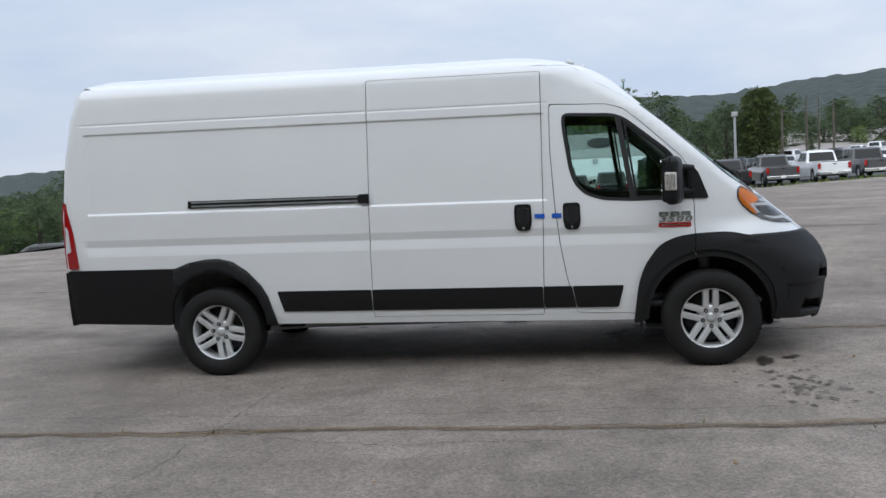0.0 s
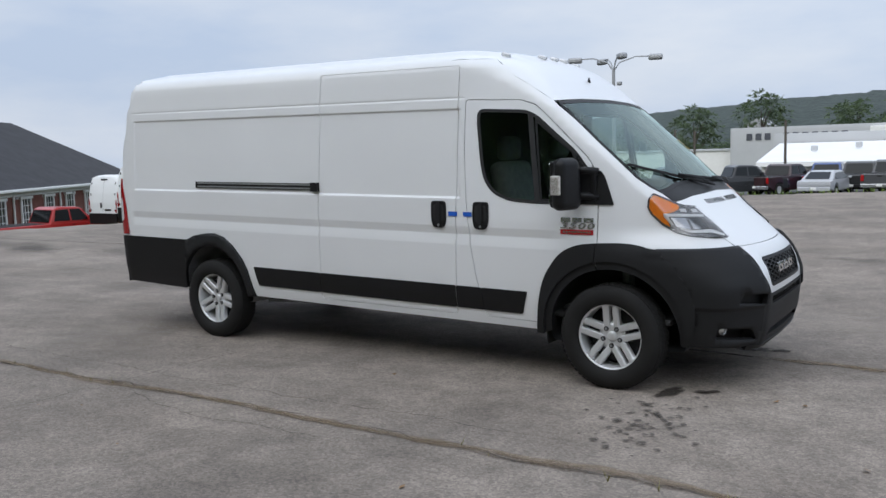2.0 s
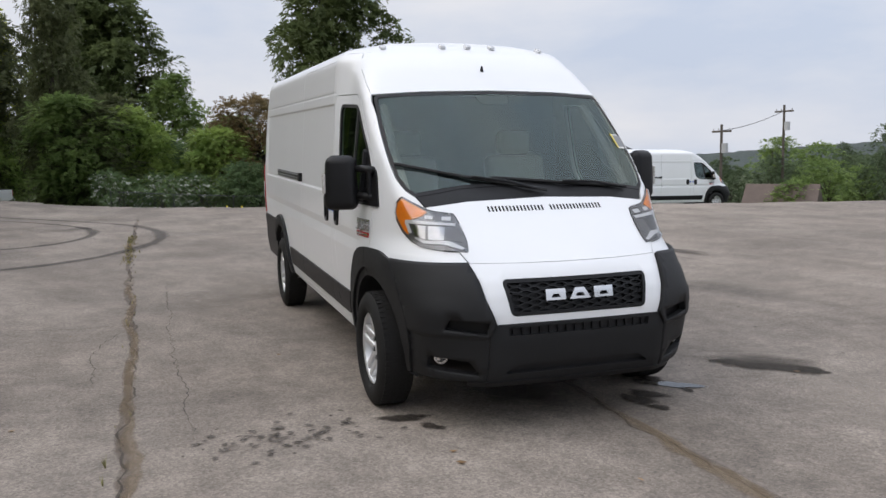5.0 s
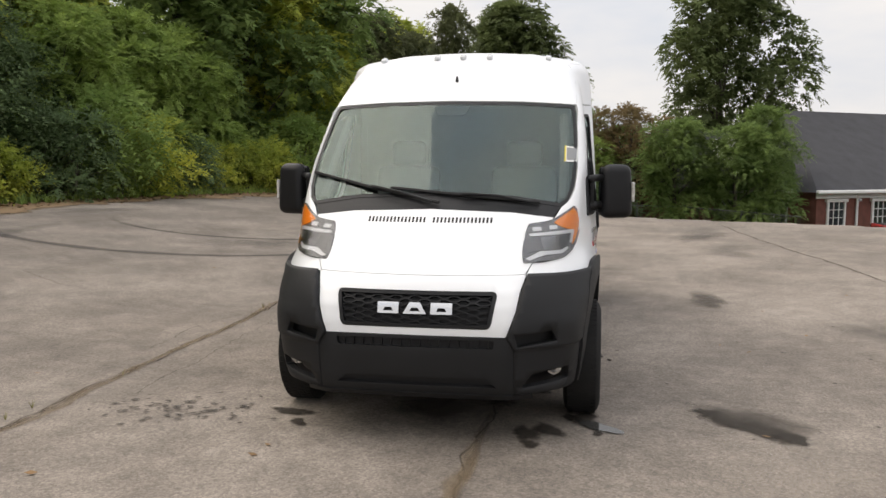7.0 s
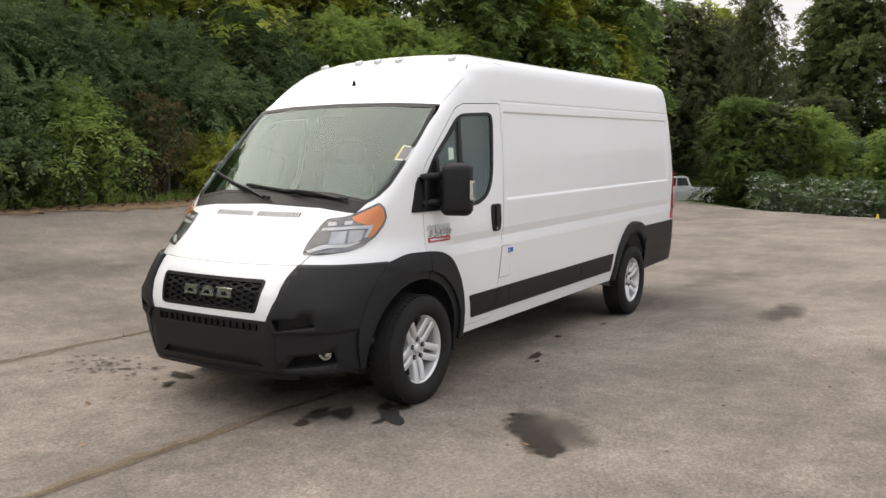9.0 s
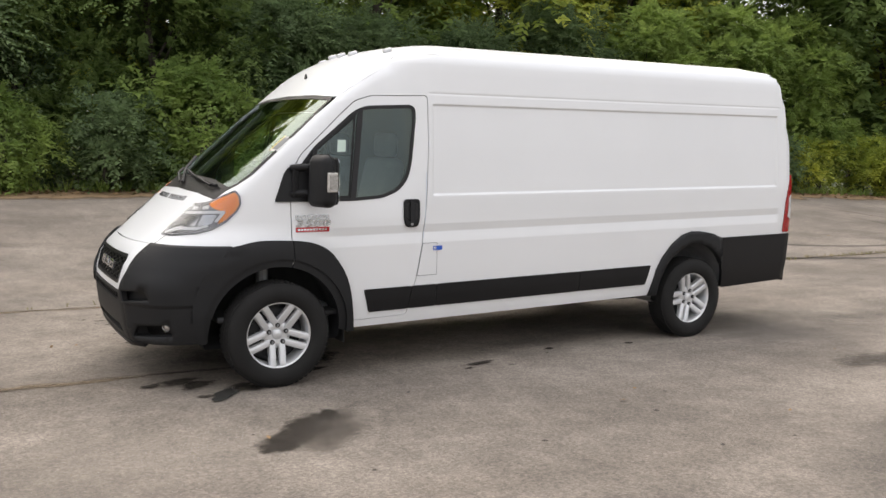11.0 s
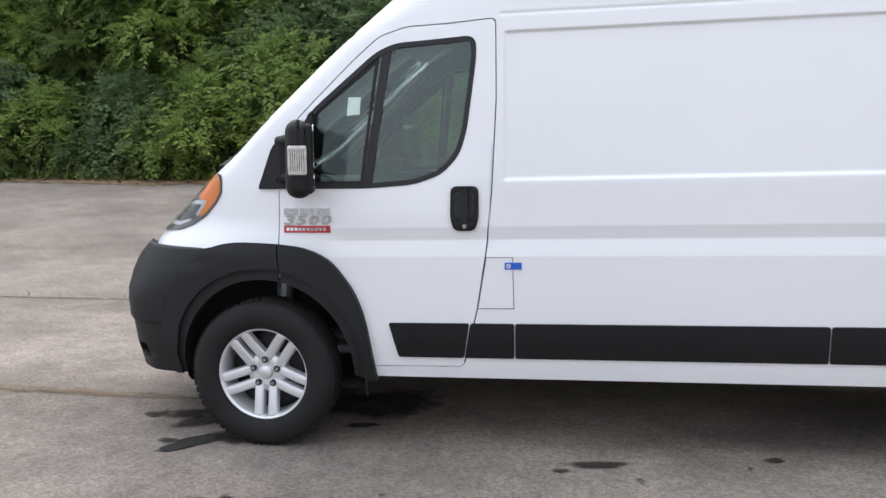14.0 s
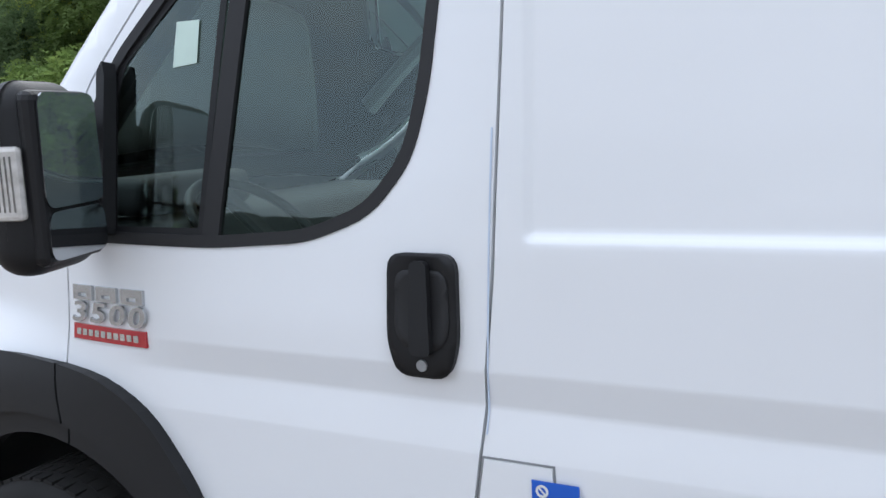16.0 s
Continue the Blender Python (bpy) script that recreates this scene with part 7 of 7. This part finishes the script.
# ---- cracks, joints, stains and litter of the lot ----
def stain_mat(name, base, rough, lo, hi, scale, strength=1.0):
    """A mark whose edge is broken up by noise; the sheet's own attribute says how thick it lies."""
    m = bpy.data.materials.new(name)
    m.use_nodes = True
    n, k = m.node_tree.nodes, m.node_tree.links
    b, o = n["Principled BSDF"], n["Material Output"]
    b.inputs["Base Color"].default_value, b.inputs["Roughness"].default_value = (*base, 1), rough
    b.inputs["Specular IOR Level"].default_value = 0.3
    at, co, tx = n.new("ShaderNodeAttribute"), n.new("ShaderNodeTexCoord"), n.new("ShaderNodeTexNoise")
    at.attribute_name = "cover"
    tx.inputs["Scale"].default_value, tx.inputs["Detail"].default_value, tx.inputs["Roughness"].default_value = scale, 6.0, 0.65
    k.new(co.outputs["Object"], tx.inputs["Vector"])
    ad, mr, x, tr = n.new("ShaderNodeMath"), n.new("ShaderNodeMapRange"), n.new("ShaderNodeMixShader"), n.new("ShaderNodeBsdfTransparent")
    ad.operation = "ADD"
    k.new(at.outputs["Fac"], ad.inputs[0])
    k.new(tx.outputs["Fac"], ad.inputs[1])
    mr.inputs["From Min"].default_value, mr.inputs["From Max"].default_value, mr.inputs["To Max"].default_value = lo, hi, strength
    k.new(ad.outputs["Value"], mr.inputs["Value"])
    k.new(mr.outputs["Result"], x.inputs["Fac"])
    k.new(tr.outputs["BSDF"], x.inputs[1])
    k.new(b.outputs["BSDF"], x.inputs[2])
    k.new(x.outputs["Shader"], o.inputs["Surface"])
    return m


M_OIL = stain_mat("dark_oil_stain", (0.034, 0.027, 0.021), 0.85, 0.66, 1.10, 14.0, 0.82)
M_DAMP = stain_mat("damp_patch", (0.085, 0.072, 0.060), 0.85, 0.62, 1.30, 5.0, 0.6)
M_WET = stain_mat("wet_puddle", (0.05, 0.048, 0.045), 0.06, 0.62, 0.85, 6.0, 1.0)
M_CRACK = stain_mat("dark_crack", (0.050, 0.045, 0.038), 0.95, 0.76, 1.25, 10.0, 0.44)
M_DROP = stain_mat("damp_spots", (0.060, 0.053, 0.046), 0.85, 0.62, 1.25, 12.0, 0.62)
M_JOINT = stain_mat("worn_joint", (0.115, 0.085, 0.062), 0.95, 0.90, 1.45, 6.0, 0.46)
M_OCHRE = stain_mat("ochre_dirt", (0.215, 0.155, 0.095), 0.95, 0.82, 1.40, 6.0, 0.45)
M_RUBBER = stain_mat("tyre_rubber_mark", (0.045, 0.043, 0.042), 0.8, 0.55, 1.35, 9.0, 0.45)
M_PALE = stain_mat("pale_worn_patch", (0.40, 0.35, 0.30), 0.9, 0.80, 1.40, 2.5, 0.2)
M_DARKER = stain_mat("dull_dark_patch", (0.115, 0.105, 0.095), 0.9, 0.75, 1.5, 1.6, 0.32)
LIFT = [0.0030]


def mark(name, verts, faces, cover, material):
    LIFT[0] += 0.00006
    v = np.array(verts, float)
    z = ground_z(v[:, 0], v[:, 1]) + LIFT[0]
    me = finish(name, np.stack([v[:, 0], v[:, 1], z], 1), faces, material, True)
    at = me.attributes.new("cover", "FLOAT", "POINT")
    at.data.foreach_set("value", np.array(cover, np.float32))
    ob = part(name, me, None, lot_ob)
    ob.visible_shadow = True
    return ob


def stain(x, y, rx, ry, turn, material, seed, name="stain", lobes=0.3):
    rg = random.Random(seed)
    ph = [rg.uniform(0, 6.28) for _ in range(4)]
    c, s = math.cos(radians(turn)), math.sin(radians(turn))
    n, rings = (36, 6) if rx > 0.08 else (14, 3)
    verts, cover, faces = [(x, y)], [1.0], []
    for i in range(1, rings + 1):
        for j in range(n):
            a = 2 * math.pi * j / n
            r = i / rings * (1 + lobes * (0.5 * math.sin(2 * a + ph[0]) + 0.35 * math.sin(3 * a + ph[1]) + 0.3 * math.sin(5 * a + ph[2])))
            u, v = r * rx * math.cos(a), r * ry * math.sin(a)
            verts.append((x + u * c - v * s, y + u * s + v * c))
            cover.append(1 - (i / rings) ** 1.5)
    for j in range(n):
        faces.append((0, 1 + j, 1 + (j + 1) % n))
        for i in range(rings - 1):
            a, b = 1 + i * n, 1 + (i + 1) * n
            faces.append((a + j, b + j, b + (j + 1) % n, a + (j + 1) % n))
    return mark(name, verts, faces, cover, material)


def streak(points, width, material, seed, name="crack", wander=0.03, step=0.12, ends=True):
    """A band along a line that wanders, thickest in its middle."""
    rg = random.Random(seed)
    line = []
    for a, b in zip(points, points[1:]):
        k = max(1, int(math.dist(a, b) / step))
        line += [(a[0] + (b[0] - a[0]) * i / k, a[1] + (b[1] - a[1]) * i / k) for i in range(k)]
    line.append(points[-1])
    verts, cover, faces = [], [], []
    w1 = w2 = 0.0
    n = len(line)
    for i, p in enumerate(line):
        q, r = line[max(0, i - 1)], line[min(n - 1, i + 1)]
        d = Vector((r[0] - q[0], r[1] - q[1])).normalized()
        w1 = 0.9 * w1 + rg.uniform(-1, 1) * wander * 0.45
        w2 = 0.5 * w2 + rg.uniform(-1, 1) * wander * 0.22
        off = w1 + w2
        h = width / 2 * rg.uniform(0.6, 1.4)
        fade = min(1, 6 * i / n, 6 * (n - 1 - i) / n) if ends else 1
        for k, cv in ((-1, 0.0), (-0.4, 0.85), (0.4, 0.85), (1, 0.0)):
            verts.append((p[0] - d.y * (off + h * k), p[1] + d.x * (off + h * k)))
            cover.append(cv * fade)
    for i in range(n - 1):
        for k in range(3):
            a = 4 * i + k
            faces.append((a, a + 1, a + 5, a + 4))
    return mark(name, verts, faces, cover, material)


# broad patches, then joints, then cracks and drops
rs = random.Random(17)
for i in range(46):
    x, y = rs.uniform(-22, 10), rs.uniform(-11, 16)
    stain(x, y, rs.uniform(0.8, 2.6), rs.uniform(0.4, 1.2), rs.uniform(-40, 40), M_DARKER if i % 2 else M_PALE, 300 + i, "worn_patch", 0.45)
for k, (pts, w) in enumerate((([(-22, -2.75), (-12, -2.78), (-4, -2.62), (2, -2.58), (9, -2.5)], 0.10),
                              ([(-1.2, 0.42), (1.0, 0.30), (3.5, 0.42), (9, 0.7)], 0.08), ([(-21, 4.4), (-14, 4.6), (-8, 5.1), (-3, 5.2)], 0.07))):
    streak(pts, w * 1.15, M_JOINT, 40 + k, "joint", 0.05, 0.16)
    streak(pts, w * 0.22, M_CRACK, 50 + k, "joint", 0.05, 0.07)
streak([(-13.5, -2.8), (-11, -2.78), (-8.5, -2.7)], 0.24, M_OCHRE, 60, "dirt", 0.05)
streak([(-8, -2.68), (-2, -2.6), (5, -2.55)], 0.12, M_OCHRE, 61, "dirt", 0.05)
streak([(0.2, 0.36), (2.0, 0.32), (6, 0.5)], 0.16, M_OCHRE, 62, "dirt", 0.05)
for k, pts in enumerate(([(-3.75, -4.6), (-3.58, -3.72), (-3.4, -2.15), (-3.29, -1.0)], [(-3.75, -4.6), (-4.1, -5.6), (-4.9, -6.8)], [(-3.45, -2.6), (-2.2, -2.9), (-0.8, -2.75)], [(-7, -2.2), (-3, -2.25), (1, -2.15)])):
    streak(pts, 0.012, M_CRACK, 70 + k, "crack", 0.05, 0.06)
# rings of rubber from a turning car
for k, (cx, cy, rx, ry, a0, a1, w) in enumerate(((-13.6, -7.4, 6.2, 5.2, -70, 210, 0.34), (-14.6, -7.0, 4.0, 3.4, -60, 190, 0.26))):
    pts = [(cx + rx * math.cos(radians(a)), cy + ry * math.sin(radians(a))) for a in np.linspace(a0, a1, 60)]
    streak(pts, w, M_RUBBER, 90 + k, "tyre_mark", 0.02, 0.25)
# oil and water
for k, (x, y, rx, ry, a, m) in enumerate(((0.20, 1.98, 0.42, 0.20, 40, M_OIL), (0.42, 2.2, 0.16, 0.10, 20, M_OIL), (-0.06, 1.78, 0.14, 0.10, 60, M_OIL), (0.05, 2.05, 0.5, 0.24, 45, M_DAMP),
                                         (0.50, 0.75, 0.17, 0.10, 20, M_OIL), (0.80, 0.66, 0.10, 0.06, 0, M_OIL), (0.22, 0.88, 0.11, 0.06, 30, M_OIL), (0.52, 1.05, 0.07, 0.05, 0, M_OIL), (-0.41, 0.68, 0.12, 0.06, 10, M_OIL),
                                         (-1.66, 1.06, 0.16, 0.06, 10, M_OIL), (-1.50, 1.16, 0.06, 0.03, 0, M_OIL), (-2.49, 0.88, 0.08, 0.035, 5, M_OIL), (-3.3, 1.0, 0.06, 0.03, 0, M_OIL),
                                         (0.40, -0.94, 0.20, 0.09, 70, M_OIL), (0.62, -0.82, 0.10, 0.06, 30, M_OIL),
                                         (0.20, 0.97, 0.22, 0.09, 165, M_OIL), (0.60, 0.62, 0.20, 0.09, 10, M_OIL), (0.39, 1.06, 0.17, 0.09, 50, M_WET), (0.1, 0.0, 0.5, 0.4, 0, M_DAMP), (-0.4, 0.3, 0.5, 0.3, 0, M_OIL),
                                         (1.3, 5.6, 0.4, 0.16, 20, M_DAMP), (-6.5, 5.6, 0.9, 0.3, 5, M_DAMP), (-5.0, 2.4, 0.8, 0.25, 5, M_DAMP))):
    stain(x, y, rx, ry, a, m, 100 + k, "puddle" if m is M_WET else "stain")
for k in range(80):
    x, y = 0.50 + rs.gauss(0, 0.17), -1.70 + rs.gauss(0, 0.28)
    r = rs.uniform(0.008, 0.032) * (1.4 if k < 12 else 1)
    stain(x, y, r * rs.uniform(1.0, 1.8), r, rs.uniform(0, 180), M_DROP, 200 + k, "drop", 0.2)
for k in range(14):
    r = rs.uniform(0.010, 0.026)
    stain(rs.uniform(-3.4, 1.5), rs.uniform(1.0, 3.6), r * 1.4, r, rs.uniform(0, 180), M_DROP, 260 + k, "drop", 0.2)

# dry leaves and dirt along the foot of the wood, weeds in the joint
M_LITTER = mat("dry_leaf_litter", (0.30, 0.18, 0.085), 0.95, var=0.5, scale=2.0, base2=(0.14, 0.085, 0.045), island=0.35)
M_WEED = mat("dry_grass_weeds", (0.26, 0.21, 0.075), 0.9, var=0.4, scale=3.0, base2=(0.13, 0.14, 0.05), island=0.3)
M_DIRT = stain_mat("brown_dirt_strip", (0.25, 0.165, 0.095), 0.95, 0.55, 1.05, 3.0, 0.95)
for k, (a, b) in enumerate(zip(EDGE_LINE, EDGE_LINE[1:])):
    if a[0] > -26:
        streak([(a[0], a[1] + 0.75), (b[0], b[1] + 0.75)], 2.1, M_DIRT, 400 + k, "dirt", 0.25, 0.5, False)


def flakes(name, places, size, material, label, upright=False):
    v, f = [], []
    rg = random.Random(len(places))
    for x, y in places:
        z = float(ground_z(x, y)) + 0.006
        a, s = rg.uniform(0, 6.28), size * rg.uniform(0.5, 1.3)
        if upright:
            for b in range(5):
                a = rg.uniform(0, 6.28)
                ln, w = s * rg.uniform(0.6, 1.3), s * 0.07
                d = Vector((math.cos(a), math.sin(a), 0))
                t = d.orthogonal() if abs(d.z) > 0.9 else Vector((-d.y, d.x, 0))
                o = Vector((x, y, z))
                k = len(v)
                v += [o - t * w, o + t * w, o + d * ln * 0.5 + Vector((0, 0, ln))]
                f.append((k, k + 1, k + 2))
        else:
            k = len(v)
            for j in range(4):
                r = s * (1.0 if j % 2 else 0.5)
                v.append((x + r * math.cos(a + j * 1.57), y + r * math.sin(a + j * 1.57), z + rg.uniform(0, 0.5) * s))
            f.append((k, k + 1, k + 2, k + 3))
    return tagged(new(name, finish(name, v, f, material)), label, "ground cover", kind="stuff")


spots = []
for _ in range(5200):
    e = along(rs.uniform(0, 75))
    if e and e[0] > -27:
        spots.append((e[0] + rs.uniform(-0.5, 0.5), e[1] + 0.2 + abs(rs.gauss(0, 0.55))))
flakes("leaf_litter", spots, 0.085, M_LITTER, "dry brown leaves along the wood's foot")
flakes("scattered_leaves", [(rs.uniform(-20, 8), rs.uniform(-12, 12)) for _ in range(160)], 0.028, M_LITTER, "few dry leaves scattered over the lot")
flakes("weeds", [(rs.uniform(-13.5, -8.6), -2.78 + rs.gauss(0, 0.05)) for _ in range(170)] + [(rs.uniform(-8, 4), -2.62 + rs.gauss(0, 0.03)) for _ in range(20)], 0.05, M_WEED, "dry yellow weeds growing in a joint", True)
spots = []
for _ in range(2600):
    e = along(rs.uniform(0, 72))
    if e and e[0] > -27:
        spots.append((e[0] + rs.uniform(-0.5, 0.5), e[1] + rs.uniform(-0.3, 0.7)))
flakes("edge_grass", spots, 0.22, LEAVES["mid"], "green grass and weeds along the wood's foot", True)

tufts = []
for (ax, ay), (bx, by) in zip(LOT_EDGE[9:], LOT_EDGE[10:]):
    for _ in range(int(math.dist((ax, ay), (bx, by)) * 14)):
        q = rs.uniform(0, 1)
        tufts.append((ax + (bx - ax) * q + rs.gauss(0, 0.25), ay + (by - ay) * q + 0.6 + rs.gauss(0, 0.3)))
flakes("verge_grass", tufts, 0.13, LEAVES["mid"], "short green grass along the lot's far edge", True)

# ---- road up the far slope, its traffic, and cables ----
M_ROAD = mat("pale_worn_road", (0.30, 0.27, 0.245), 0.9, var=0.2, scale=0.25)
ROAD = [(18, 78, 5), (23, 95, 6), (30, 118, 8), (38, 145, 9), (50, 180, 10), (66, 225, 11), (84, 270, 12)]
rv, rf = [], []
for i, (x, y, w) in enumerate(ROAD):
    x2, y2, _ = ROAD[min(i + 1, len(ROAD) - 1)]
    x0, y0, _ = ROAD[max(i - 1, 0)]
    d = Vector((x2 - x0, y2 - y0, 0)).normalized()
    for s in (-1, -0.33, 0.33, 1):
        px, py = x + d.y * w * s, y - d.x * w * s
        rv.append((px, py, float(ground_z(px, py)) + 0.55))
for i in range(len(ROAD) - 1):
    for k in range(3):
        a = 4 * i + k
        rf.append((a, a + 1, a + 5, a + 4))
tagged(new("road", finish("road", rv, rf, M_ROAD, True)), "pale road climbing the far slope", "road", kind="structure")


def cable(a, b, sag):
    pts = [Vector(a).lerp(Vector(b), i / 12) - Vector((0, 0, sag * 4 * (i / 12) * (1 - i / 12))) for i in range(13)]
    ob = new("power_cable", finish("power_cable", *cable_mesh(pts), M_SIGN))
    return tagged(ob, "thin black overhead power cable between poles", "cable", "overhead cables")


def cable_mesh(pts):
    bm = tube(pts, 0.022, 5)
    v = [tuple(q.co) for q in bm.verts]
    bm.verts.index_update()
    f = [tuple(q.index for q in p.verts) for p in bm.faces]
    bm.free()
    return v, f


cable((-46.0, 41.0, 4.2), (-41.0, 32.0, 2.7), 0.2)
cable((16.5, 70.0, 4.8), (24.0, 82.0, 5.8), 0.3)
cable((24.0, 82.0, 5.6), (30.0, 110.0, 8.2), 0.5)

# ---- dark asphalt under the parked rows ----
M_APRON = mat("dark_asphalt", (0.075, 0.073, 0.072), 0.92, var=0.3, scale=0.4, bump=0.004, bscale=60)
tagged(new("lower_lot", sheet("lower_lot", np.arange(-30, 46.1, 1.5), np.arange(30, 66.1, 1.5), M_APRON, 0.03, lambda x, y: 5.0 < float(past_edge(x, y)) < 40)), "dark asphalt below the parked trucks", "parking lot", kind="structure")
